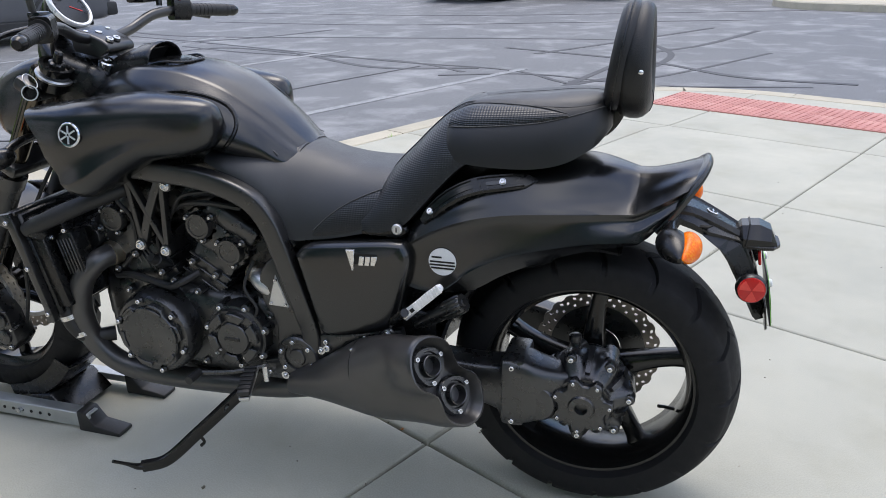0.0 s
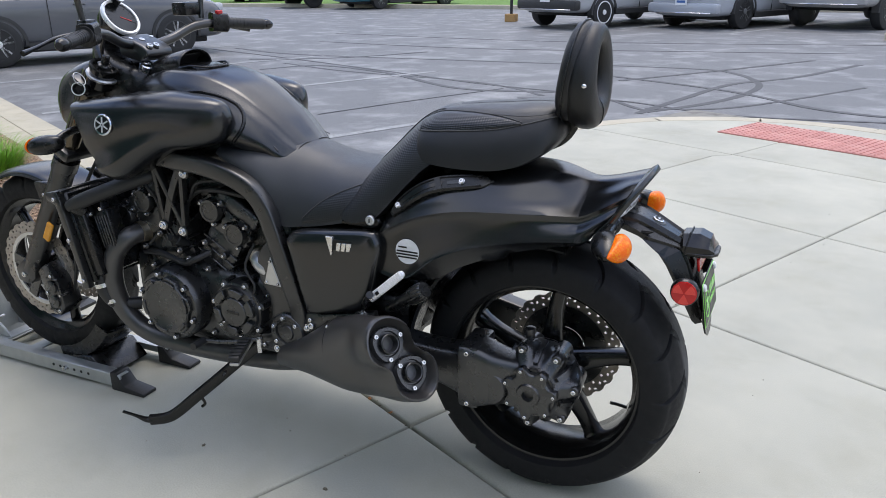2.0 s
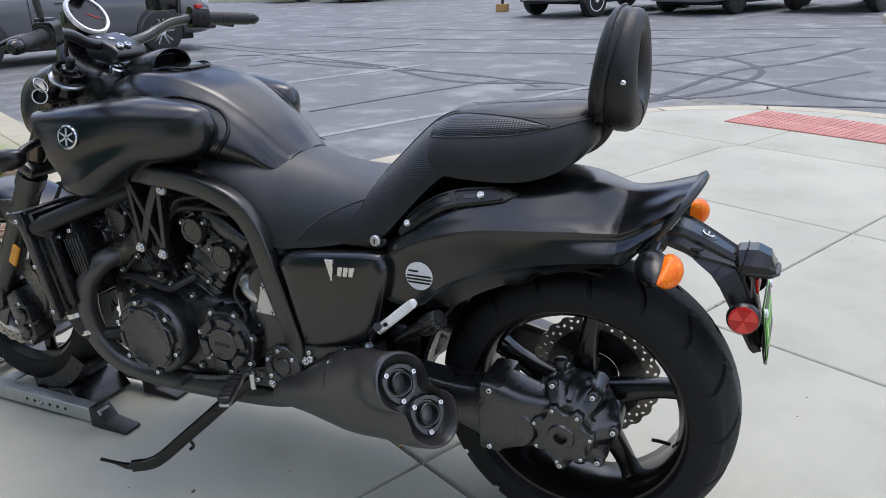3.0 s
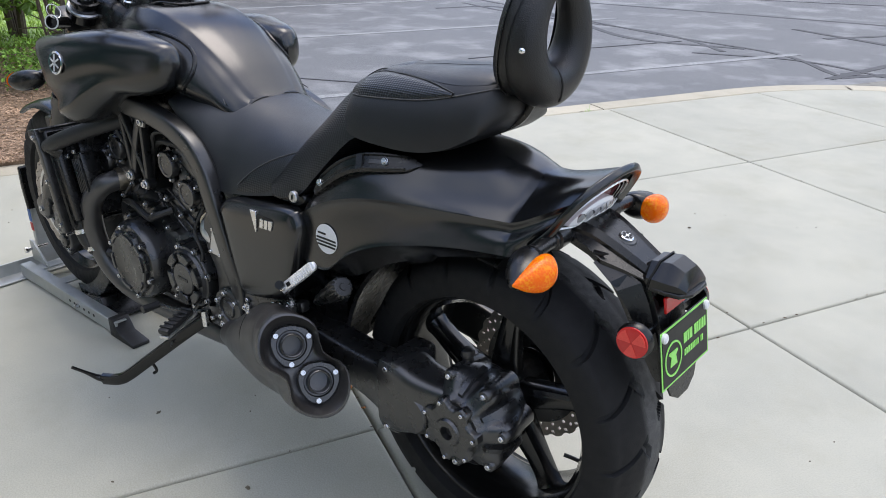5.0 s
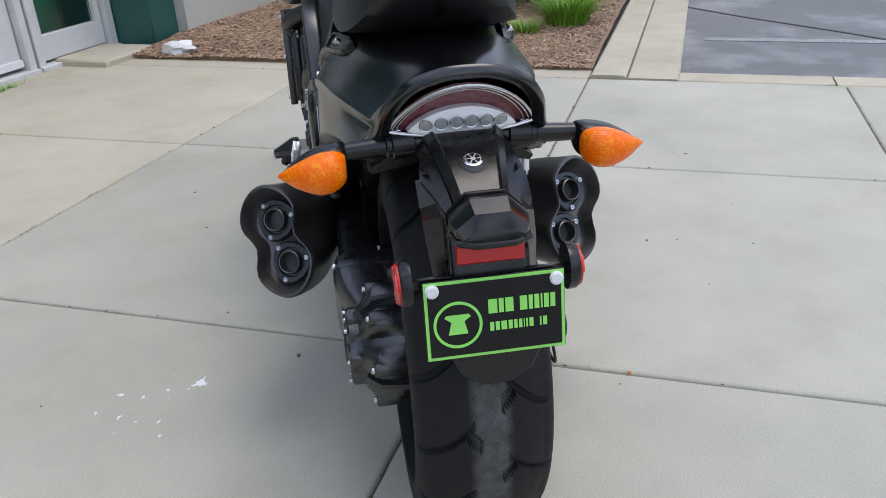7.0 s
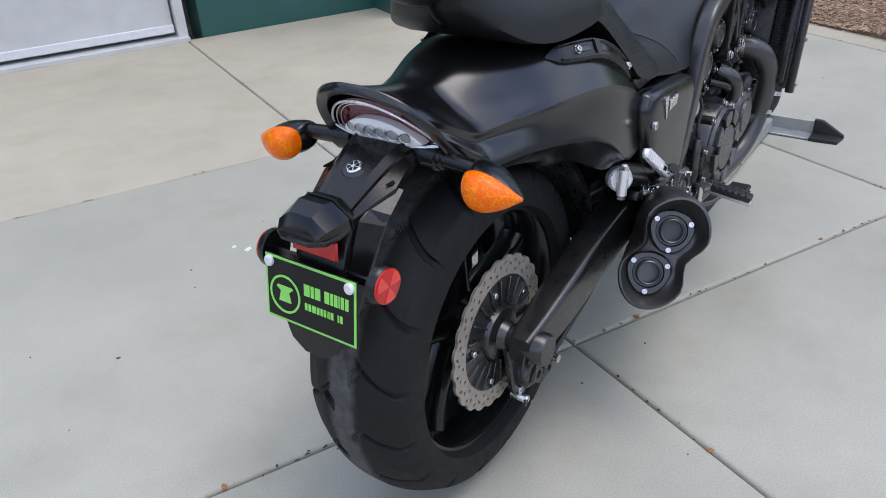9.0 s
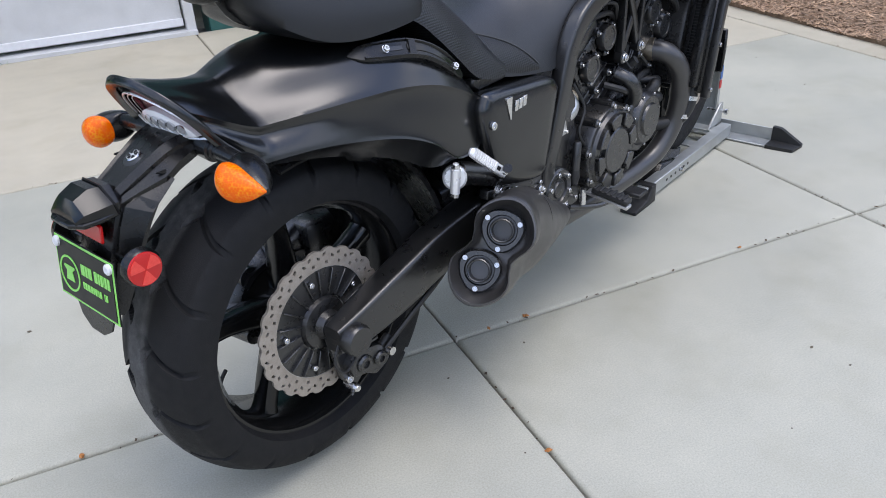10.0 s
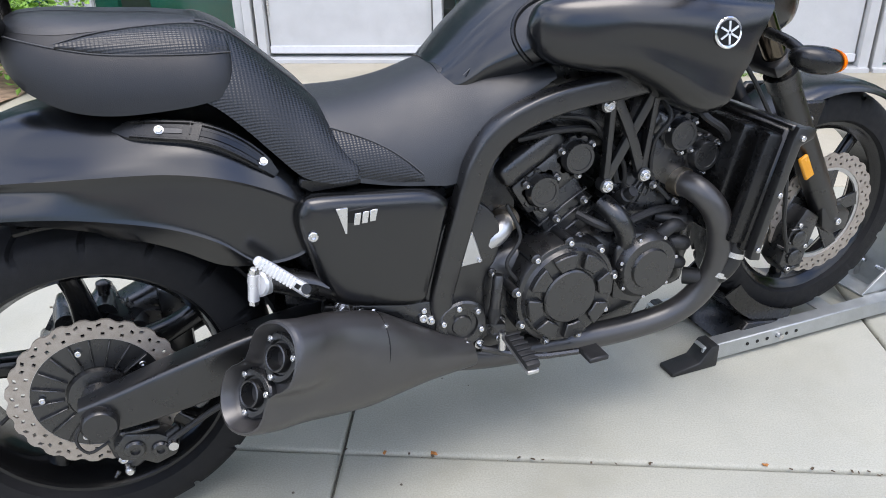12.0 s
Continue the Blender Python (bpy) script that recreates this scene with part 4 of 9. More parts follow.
part("engine_front", loft([ring_x(x, 0, z, hw, up, up, 4, 20) for x, hw, z, up in ((1.02, 0.14, 0.50, 0.12), (1.12, 0.15, 0.47, 0.13), (1.20, 0.14, 0.44, 0.13), (1.26, 0.10, 0.42, 0.10))]), ENGINE, crank)
part("intake_block", loft([ring_x(x, 0, z, hw, up, up, 4, 20) for x, hw, z, up in ((0.84, 0.11, 0.70, 0.05), (0.93, 0.13, 0.70, 0.08), (1.10, 0.13, 0.71, 0.08), (1.20, 0.10, 0.72, 0.05))]), PLASTIC, crank)
part("rear_block", loft([ring_x(x, 0, z, hw, up, up, 4, 20) for x, hw, z, up in ((0.62, 0.12, 0.55, 0.10), (0.72, 0.13, 0.56, 0.13), (0.80, 0.13, 0.56, 0.12))]), PLASTIC, crank)

# covers on the two sides of the case
def round_cover(name, c, s, r, depth, pads, nb, phase, label=""):
    o = part(name, lathe([(-0.08, r), (depth - 0.026, r), (depth - 0.020, r * 0.97), (depth - 0.018, r * 0.90), (depth - 0.010, r * 0.86), (depth - 0.010, 0.002)], 64), ENGINE, bike, label, m=aim((c[0], s * c[1], c[2]), (0, s, 0)))
    for i in range(nb):
        a = 2 * math.pi * (i + phase) / nb
        p = V(r * 0.985 * math.cos(a), depth - 0.032, r * 0.985 * math.sin(a))
        part("lug", lathe([(-0.05, 0.0115), (0.010, 0.0115), (0.012, 0.009)], 12), ENGINE, o, m=Matrix.Translation(p))
        bolt(p + V(0, 0.012, 0), (0, 1, 0), o, "M")
    for i in range(pads):
        a = 2 * math.pi * (i + 0.5 + phase) / pads
        part("raised_pad", sector(r * 0.56, r * 0.84, a, 1.9 / pads, 2.3 / pads, depth - 0.014, depth + 0.002), ENGINE, o)
    part("cover_disc", lathe([(depth - 0.014, r * 0.52), (depth - 0.003, r * 0.52), (depth, r * 0.49), (depth, 0.002)], 48), ENGINE, o)
    return o


gen = part("generator_cover", lathe([(-0.08, 0.106), (0.040, 0.106), (0.050, 0.103), (0.058, 0.098), (0.060, 0.092), (0.060, 0.002)], 64), ENGINE, bike, "round black generator cover", m=aim((1.035, 0.165, 0.385), (0, 1, 0)))
part("cover_disc", lobed([(0.055, 0.083, 0.06), (0.070, 0.083, 0.06), (0.073, 0.080, 0.06), (0.073, 0.066, 0.0), (0.0715, 0.064, 0.0), (0.0715, 0.002, 0.0)], 6, 1.2, 2.5), ENGINE, gen)
for i in range(6):
    a = radians(60 * i - 11)
    part("raised_pad", sector(0.070, 0.079, a, 0.30, 0.27, 0.070, 0.0775, 0.001), ENGINE, gen)
    part("raised_pad", sector(0.086, 0.099, a + 0.52, 0.11, 0.10, 0.050, 0.066), ENGINE, gen)
    bolt((0.0925 * math.cos(a + 0.52), 0.066, 0.0925 * math.sin(a + 0.52)), (0, 1, 0), gen, "M")
gear_cover = round_cover("middle_gear_cover", (0.820, 0.150, 0.395), 1, 0.080, 0.062, 6, 7, 0.2)
part("cover_mark", moved(box(0.040, 0.003, 0.009, 0.001, 1, (0, 0.062, 0)), Matrix.Identity(4)), PLASTIC, gear_cover)
for i in range(5):
    a = radians(72 * i + 30)
    bolt((0.055 * math.cos(a), 0.052, 0.055 * math.sin(a)), (0, 1, 0), gear_cover, "S")
round_cover("clutch_cover", (0.882, 0.150, 0.388), -1, 0.112, 0.076, 8, 9, 0.3, "round black clutch cover with raised pads")
filler = part("oil_filler_cap", lathe([(-0.02, 0.021), (0.008, 0.021), (0.010, 0.018)], 24), ENGINE, bike, m=aim((0.885, -0.176, 0.478), (0, -1, 0.5)))
part("grip_bar", box(0.030, 0.010, 0.007, 0.002, 1, (0, 0.014, 0)), ENGINE, filler)
pump = part("water_pump", lathe([(-0.06, 0.075), (0.03, 0.074), (0.045, 0.062), (0.046, 0.045), (0.052, 0.042), (0.052, 0.002)], 36), ENGINE, bike, m=aim((1.075, -0.165, 0.405), (0, -1, 0)))
part("pump_elbow", tube([(1.03, -0.175, 0.45), (1.02, -0.19, 0.49), (1.00, -0.185, 0.525), (0.985, -0.15, 0.545)], 0.021, 14, 4), ENGINE, pump, m=pump.matrix_basis.inverted())
part("pump_hose", tube([(1.10, -0.18, 0.45), (1.13, -0.19, 0.48), (1.17, -0.17, 0.47), (1.20, -0.12, 0.45)], 0.015, 12, 4), RUBBER, pump, m=pump.matrix_basis.inverted())
part("pump_base", prism([(1.00, 0.34), (1.00, 0.455), (1.035, 0.485), (1.125, 0.470), (1.155, 0.40), (1.12, 0.335), (1.06, 0.315)], -0.195, -0.12, 0.008, 2), ENGINE, pump, m=pump.matrix_basis.inverted())
part("front_block", box(0.12, 0.30, 0.20, 0.03, 3, (1.165, 0.0, 0.40)), ENGINE, pump, m=pump.matrix_basis.inverted())
for pts, r in (([(1.13, -0.17, 0.44), (1.165, -0.185, 0.435), (1.19, -0.165, 0.42)], 0.016), ([(1.13, -0.17, 0.40), (1.17, -0.18, 0.385), (1.19, -0.15, 0.37)], 0.014), ([(1.12, -0.15, 0.49), (1.16, -0.18, 0.485), (1.20, -0.16, 0.47)], 0.011)):
    part("pump_hose", tube(pts, r, 12, 4), RUBBER, pump, m=pump.matrix_basis.inverted())
for i in range(7):
    a = 2 * math.pi * i / 7 + 0.3
    bolt((0.069 * math.cos(a), 0.036, 0.069 * math.sin(a)), (0, 1, 0), pump, "S")

# hoses, wires and small fixings round the heads
for s in (1, -1):
    loom = part("wiring_loom", tube([(0.80, s * 0.14, 0.70), (0.87, s * 0.165, 0.715), (0.95, s * 0.15, 0.70), (1.00, s * 0.14, 0.66), (1.02, s * 0.145, 0.58)], 0.007, 8, 5), RUBBER, bike)
    for pts, r in (([(0.86, s * 0.15, 0.74), (0.93, s * 0.17, 0.73), (0.98, s * 0.15, 0.68), (1.03, s * 0.15, 0.62), (1.04, s * 0.14, 0.55)], 0.005), ([(1.10, s * 0.13, 0.75), (1.12, s * 0.165, 0.71), (1.09, s * 0.16, 0.66), (1.10, s * 0.15, 0.58), (1.14, s * 0.16, 0.53)], 0.005),
                   ([(1.18, s * 0.12, 0.74), (1.20, s * 0.17, 0.70), (1.24, s * 0.18, 0.67), (1.28, s * 0.17, 0.62)], 0.008), ([(0.77, s * 0.16, 0.58), (0.79, s * 0.18, 0.52), (0.76, s * 0.185, 0.47), (0.78, s * 0.19, 0.43)], 0.004), ([(0.93, s * 0.15, 0.53), (0.96, s * 0.185, 0.515), (1.00, s * 0.18, 0.50), (1.10, s * 0.165, 0.51), (1.17, s * 0.15, 0.50)], 0.009)):
        part("wire", tube(pts, r, 8, 5), RUBBER, loom)
    plug = part("plug_cap", lathe([(-0.02, 0.016), (0.02, 0.016), (0.022, 0.012), (0.04, 0.011)], 14), RUBBER, bike, m=aim((1.03, s * 0.150, 0.545), (0.2, s * 0.7, 0.6)))
    for x, z, y in ((1.10, 0.565, 0.158), (1.16, 0.52, 0.158), (0.94, 0.56, 0.158), (0.88, 0.53, 0.158), (1.02, 0.53, 0.172), (0.99, 0.51, 0.172), (0.925, 0.49, 0.172), (1.13, 0.47, 0.166), (0.74, 0.44, 0.160), (0.76, 0.33, 0.166), (0.93, 0.30, 0.172)):
        part("boss", lathe([(-0.04, 0.010), (0.0, 0.010), (0.002, 0.008)], 12), ENGINE, plug, m=plug.matrix_basis.inverted() @ aim((x, s * y, z), (0, s, 0)))
        bo = bolt((x, s * y, z), (0, s, 0), plug, "S")
        bo.matrix_basis = plug.matrix_basis.inverted() @ aim((x, s * (y + 0.002), z), (0, s, 0))
    for i in range(5):
        part("rib", moved(box(0.006, 0.008, 0.10, 0.002, 1), Matrix.Translation((1.055 + 0.022 * i, s * 0.142, 0.545 + 0.012 * i)) @ Matrix.Rotation(radians(32), 4, "Y")), ENGINE, plug, m=plug.matrix_basis.inverted())

# header pipes
for s in (1, -1):
    pipe = part("exhaust_header", tube([(1.165, s * 0.13, 0.560), (1.19, s * 0.19, 0.550), (1.225, s * 0.215, 0.50), (1.245, s * 0.215, 0.42), (1.235, s * 0.205, 0.34), (1.185, s * 0.19, 0.275), (1.10, s * 0.175, 0.245), (0.95, s * 0.16, 0.235), (0.75, s * 0.155, 0.245), (0.62, s * 0.17, 0.28)], 0.028, 18, 6), MUFFLER, bike, "black exhaust header pipe")
    part("pipe_clamp", lathe([(-0.012, 0.031), (0.012, 0.031)], 24), BRASSY, pipe, m=aim((1.172, s * 0.150, 0.560), (0.25, s, 0)))
    stub_pipe = part("rear_header", tube([(0.785, s * 0.13, 0.540), (0.75, s * 0.165, 0.530), (0.72, s * 0.16, 0.505), (0.69, s * 0.13, 0.44)], 0.022, 16, 4), ALU, bike, "bare steel rear exhaust pipe")
    part("pipe_clamp", lathe([(-0.012, 0.027), (0.012, 0.027)], 20), BRASSY, stub_pipe, m=aim((0.775, s * 0.14, 0.540), (-1, s * 0.7, 0)))

# mufflers
for s in (1, -1):
    U, L = V(0.286, 0.304, 0.454), V(0.238, 0.283, 0.382)
    up = (U - L).normalized()
    nrm = V(-0.80, 0.42, 0.42)
    nrm = (nrm - up * nrm.dot(up)).normalized()
    out = up.cross(nrm).normalized()
    mid = (U + L) / 2 + V(0, 0.006, 0)
    rows = [  # place along the body, half long, half short, waist, turn to upright
        (mid.x, mid.y, mid.z, 0.115, 0.075, 0.40, 0.0), (0.302, 0.284, 0.402, 0.114, 0.073, 0.34, 0.1), (0.36, 0.258, 0.385, 0.110, 0.066, 0.14, 0.35), (0.44, 0.238, 0.366, 0.100, 0.065, 0.0, 0.7),
        (0.50, 0.222, 0.355, 0.086, 0.064, 0.0, 0.9), (0.56, 0.208, 0.335, 0.064, 0.058, 0.0, 1.0), (0.62, 0.195, 0.31, 0.045, 0.045, 0.0, 1.0), (0.68, 0.18, 0.29, 0.034, 0.034, 0.0, 1.0)]
    rings = []
    for x, y, z, A, B, w, t in cr(rows, 4):
        a_ = up.lerp(V(-0.10, 0.0, 1.0), min(1, max(0, t))).normalized()
        n_ = nrm.lerp(V(-1.0, 0.18, 0.12), min(1, max(0, t))).normalized()
        b_ = a_.cross(n_).normalized()
        rings.append([V(x, y, z) + a_ * A * math.cos(q) + b_ * B * math.sin(q) * (1 - w * math.exp(-(math.cos(q) / 0.33) ** 2)) for q in [2 * math.pi * j / 40 for j in range(40)]])
    def scaled(k, d):
        return [mid + (V(*p) - mid) * k + nrm * d for p in rings[0]]
    shell = [scaled(0.10, -0.030), scaled(0.66, -0.030), scaled(0.76, -0.027), scaled(0.84, -0.014), scaled(0.90, 0.002), scaled(0.935, 0.007), scaled(0.975, 0.006), scaled(0.995, 0.001)] + rings
    flip = Matrix.Diagonal((1, s, 1, 1))
    muf = part("muffler", side(loft(shell), s), MUFFLER, bike, "stubby black muffler with two tailpipes", angle=50)
    for c in (U, L):
        c = c - nrm * 0.020
        cs, ns = flip @ c, flip @ nrm
        tip = part("tailpipe", lobed([(-0.02, 0.043, 0.0), (0.002, 0.042, 0.045), (0.006, 0.039, 0.045), (0.006, 0.030, 0.0), (0.001, 0.028, 0.0), (0.001, 0.0245, 0.0), (0.015, 0.0235, 0.0), (0.0165, 0.0215, 0.0), (0.0155, 0.0195, 0.0), (-0.06, 0.018, 0.0)], 3, -2.1, 1.4, 60), ENGINE, muf, m=aim(cs, ns))
        part("bore", lathe([(-0.052, 0.0175), (-0.050, 0.0175), (-0.050, 0.001)], 20), BLACKP, tip)
        for i in range(3):
            a = radians(120 * i + 40)
            bolt((0.0365 * math.cos(a), 0.005, 0.0365 * math.sin(a)), (0, 1, 0), tip, "M")
    seam = [rings[10][j % 40].lerp(rings[16][j % 40], 0.62 + 0.38 * math.cos(2 * math.pi * j / 40 - 0.3) - 0.10 * math.cos(4 * math.pi * j / 40)) for j in range(41)]
    core = V(0.46, 0.245, 0.36)
    part("weld_seam", side(tube([p + (p - core).normalized() * 0.0002 for p in seam], 0.0015, 6, 1), s), BLACKP, muf)
    for j in (3, 37):
        p = seam[j]
        bolt(flip @ p, flip @ (p - core), muf, "S")

# drive housing on the left, swing arm on both sides
case = part("final_drive", lobed([(0.045, 0.084, 0.0), (0.070, 0.094, 0.02), (0.098, 0.099, 0.05), (0.118, 0.097, 0.09), (0.134, 0.092, 0.12), (0.139, 0.086, 0.12), (0.150, 0.078, 0.08), (0.156, 0.068, 0.05), (0.170, 0.061, 0.0)], 7, -2.45, 1.8, 112), ENGINE, bike, "black ribbed final drive housing", m=Matrix.Translation(AXLE_R))
for i in range(7):
    a = radians(360 / 7 * i + 20)
    c = V(math.cos(a), 0, math.sin(a))
    part("boss", loft([[(c * q + V(0, y, 0)) + V(math.cos(t) * r, 0, math.sin(t) * r) for t in [2 * math.pi * j / 16 for j in range(16)]] for y, q, r in ((0.050, 0.080, 0.022), (0.105, 0.088, 0.019), (0.120, 0.095, 0.014), (0.142, 0.096, 0.0125), (0.145, 0.096, 0.010))]), ENGINE, case)
    bolt(c * 0.096 + V(0, 0.144, 0), (0, 1, 0), case, "M")
    b_ = a + 0.42
    e = V(math.cos(b_), 0, math.sin(b_))
    part("rib", loft([[e * q + V(0, y, 0) + V(-e.z, 0, e.x) * w for w in (-hw, hw)] + [e * (q - 0.03) + V(0, y - 0.01, 0) + V(-e.z, 0, e.x) * w for w in (hw, -hw)] for y, q, hw in ((0.085, 0.101, 0.006), (0.135, 0.094, 0.006), (0.158, 0.074, 0.005))]), ENGINE, case)
face = part("drive_cover", lobed([(0.150, 0.060, 0.11), (0.178, 0.060, 0.11), (0.182, 0.057, 0.11), (0.1835, 0.050, 0.02), (0.1835, 0.029, 0.0), (0.189, 0.026, 0.0), (0.189, 0.014, 0.0), (0.176, 0.012, 0.0), (0.176, 0.002, 0.0)], 7, -2.4, 1.6, 112), ENGINE, case)
for i in range(7):
    a = (2 * math.pi * i + 2.4) / 7
    bolt(V(math.cos(a), 0, math.sin(a)) * 0.0595 + V(0, 0.1825, 0), (0, 1, 0), face, "S")
part("breather", lathe([(-0.02, 0.011), (0.012, 0.011), (0.014, 0.014), (0.026, 0.014), (0.030, 0.008)], 12), ENGINE, case, m=aim((0.028, 0.090, 0.098), (0.1, 0, 1)))
part("drive_flange", moved(box(0.055, 0.120, 0.165, 0.012, 2), Matrix.Translation((0.150, 0.130, 0.014))), ENGINE, case)
for z in (0.080, 0.03, -0.02, -0.052):
    bolt((0.150, 0.191, z), (0, 1, 0), case, "M")
part("bearing_bulge", lathe([(-0.05, 0.050), (0.04, 0.048), (0.052, 0.040), (0.056, 0.020), (0.056, 0.001)], 32), ENGINE, case, m=Matrix.Translation((0.098, 0.135, -0.004)))
part("drive_neck", loft([[(x, yc + sup(math.cos(q), hy, 5), z + sup(math.sin(q), hz, 5)) for q in [2 * math.pi * (j + 0.5) / 24 for j in range(24)]] for x, yc, hy, z, hz in cr([(0.03, 0.125, 0.04, 0.332, 0.055), (0.085, 0.140, 0.048, 0.338, 0.064), (0.125, 0.145, 0.052, 0.340, 0.078), (0.170, 0.145, 0.052, 0.342, 0.080), (0.176, 0.145, 0.045, 0.343, 0.060), (0.26, 0.145, 0.040, 0.352, 0.046), (0.42, 0.140, 0.040, 0.362, 0.046), (0.62, 0.125, 0.036, 0.362, 0.044)], 3)]), ENGINE, case, m=Matrix.Translation(-AXLE_R))
arm = part("swing_arm", loft([[(x, yc + sup(math.cos(q), hy, 7), z + sup(math.sin(q), hz, 7)) for q in [2 * math.pi * (j + 0.5) / 24 for j in range(24)]] for x, yc, hy, z, hz in cr([(-0.030, -0.155, 0.020, 0.325, 0.026), (0.03, -0.155, 0.026, 0.330, 0.038), (0.14, -0.155, 0.030, 0.352, 0.047), (0.28, -0.150, 0.032, 0.378, 0.050), (0.45, -0.14, 0.034, 0.385, 0.05), (0.63, -0.12, 0.036, 0.365, 0.045)], 4)]), FRAMEB, bike, "black cast swing arm")
part("axle_nut", lathe([(-0.02, 0.031), (0.020, 0.031), (0.026, 0.027), (0.026, 0.002)], 28), FRAMEB, arm, m=aim((0.0, -0.172, 0.322), (0, -1, 0)))
part("axle_sleeve", lathe([(-0.03, 0.022), (0.06, 0.022)], 24), FRAMEB, arm, m=aim((0.0, -0.10, 0.325), (0, -1, 0)))
caliper = part("rear_caliper", prism([(0.030, 0.262), (0.085, 0.245), (0.118, 0.218), (0.108, 0.190), (0.070, 0.178), (0.046, 0.196), (0.012, 0.205), (0.004, 0.235)], -0.150, -0.105, 0.006, 2), ENGINE, bike, "black rear brake caliper")
part("caliper_bracket", prism([(-0.02, 0.31), (0.03, 0.31), (0.10, 0.225), (0.07, 0.19), (0.035, 0.165), (0.018, 0.172), (0.0, 0.20)], -0.128, -0.112, 0.004, 1), ENGINE, caliper)
for x, z, r_ in ((0.040, 0.226, 0.019), (0.082, 0.214, 0.016)):
    part("piston_housing", lathe([(-0.02, r_), (0.004, r_), (0.008, r_ * 0.8), (0.008, r_ * 0.45), (0.003, r_ * 0.4), (0.003, 0.001)], 20), ENGINE, caliper, m=aim((x, -0.150, z), (0, -1, 0)))
part("slide_pin", lathe([(-0.03, 0.008), (0.02, 0.008), (0.024, 0.006)], 14), RUBBER, caliper, m=aim((0.100, -0.140, 0.232), (0.8, 0, 0.45)))
part("slide_pin", lathe([(-0.02, 0.009), (0.012, 0.009), (0.016, 0.006)], 12), STEEL, caliper, m=aim((0.022, -0.130, 0.172), (0, -1, 0)))
part("bridge_bar", box(0.07, 0.016, 0.010, 0.003, 1, (0.055, -0.138, 0.258)), ENGINE, caliper)
part("bleed_nipple", lathe([(0, 0.004), (0.006, 0.004), (0.007, 0.0025), (0.012, 0.0025)], 10), ENGINE, caliper, m=aim((0.005, -0.15, 0.185), (-0.6, -0.3, -0.6)))
part("banjo", lathe([(-0.006, 0.009), (0.006, 0.009)], 14), STEEL, caliper, m=aim((0.105, -0.160, 0.222), (0, -1, 0)))
bolt((0.015, -0.128, 0.195), (0, -1, 0), caliper, "L")
part("brake_hose", tube([(0.10, -0.15, 0.225), (0.17, -0.16, 0.27), (0.26, -0.165, 0.315), (0.36, -0.15, 0.36), (0.45, -0.14, 0.40)], 0.006, 8, 4), RUBBER, caliper)
part("sensor_cable", tube([(0.005, -0.17, 0.27), (-0.03, -0.175, 0.26), (-0.045, -0.17, 0.29), (-0.02, -0.165, 0.33)], 0.003, 6, 4), RUBBER, caliper)

# side covers
for s in (1, -1):
    edge = [V(x, 0, z) for x, z in cr([(0.638, 0.625), (0.605, 0.650), (0.50, 0.664), (0.398, 0.674), (0.375, 0.662), (0.366, 0.625), (0.385, 0.545), (0.405, 0.487), (0.430, 0.462), (0.50, 0.443), (0.578, 0.432), (0.600, 0.475), (0.638, 0.625)], 5)[:-1]]
    hub_ = V(0.495, 0, 0.560)
    cover = part("side_cover", loft([[hub_ + (p - hub_) * k + V(0, s * y, 0) for p in edge] for y, k in ((0.11, 0.97), (0.176, 0.985), (0.186, 1.0), (0.196, 0.992), (0.204, 0.965), (0.2095, 0.915), (0.2125, 0.83), (0.214, 0.70), (0.215, 0.45), (0.2155, 0.02))]), SATIN, bike, "satin black side cover", angle=75)
    lead = 0.512 if s > 0 else 0.425
    def slant(u0, u1, w0, w1, zb, zt):
        """A leaning stroke on the cover, from u0 at its foot to u1 at its head."""
        return [(lead - s * (u0 - w0), zb), (lead - s * (u0 + w0), zb), (lead - s * (u1 + w1), zt), (lead - s * (u1 - w1), zt)]
    badge = part("badge", prism(slant(0.044, 0.048, 0.026, 0.030, 0.615, 0.648), s * 0.205, s * 0.2145, 0.002, 1), BLACKP, cover, "silver slanted badge shapes on a dark backing")
    for st in ((0.019, 0.015, 0.002, 0.010, 0.607, 0.654), (0.038, 0.042, 0.0055, 0.0055, 0.620, 0.641), (0.052, 0.056, 0.0055, 0.0055, 0.621, 0.642), (0.066, 0.070, 0.0055, 0.0065, 0.622, 0.643)):
        part("badge_stroke", prism(slant(*st), s * 0.211, s * 0.2172, 0.0006, 1), STEEL, badge)
    if s < 0:
        bolt((0.388, -0.212, 0.612), (0, -1, 0), cover, "L")

# seats
def arch(x, zt, zb, ht, hb, k=24, n=2.3):
    """A saddle ring across x: half width ht near the top, hb at the lower edge."""
    out = []
    for i in range(k + 1):
        a = math.pi * i / k
        c, s = math.cos(a), math.sin(a)
        z = zb + sup(s, zt - zb, n)
        f = (z - zb) / max(1e-4, zt - zb)
        out.append((x, sup(c, hb + (ht - hb) * f ** 1.3, n + 1), z))
    out += [(x, -hb * 0.8 + hb * 1.6 * i / 6, zb - 0.004) for i in range(7)]
    return out


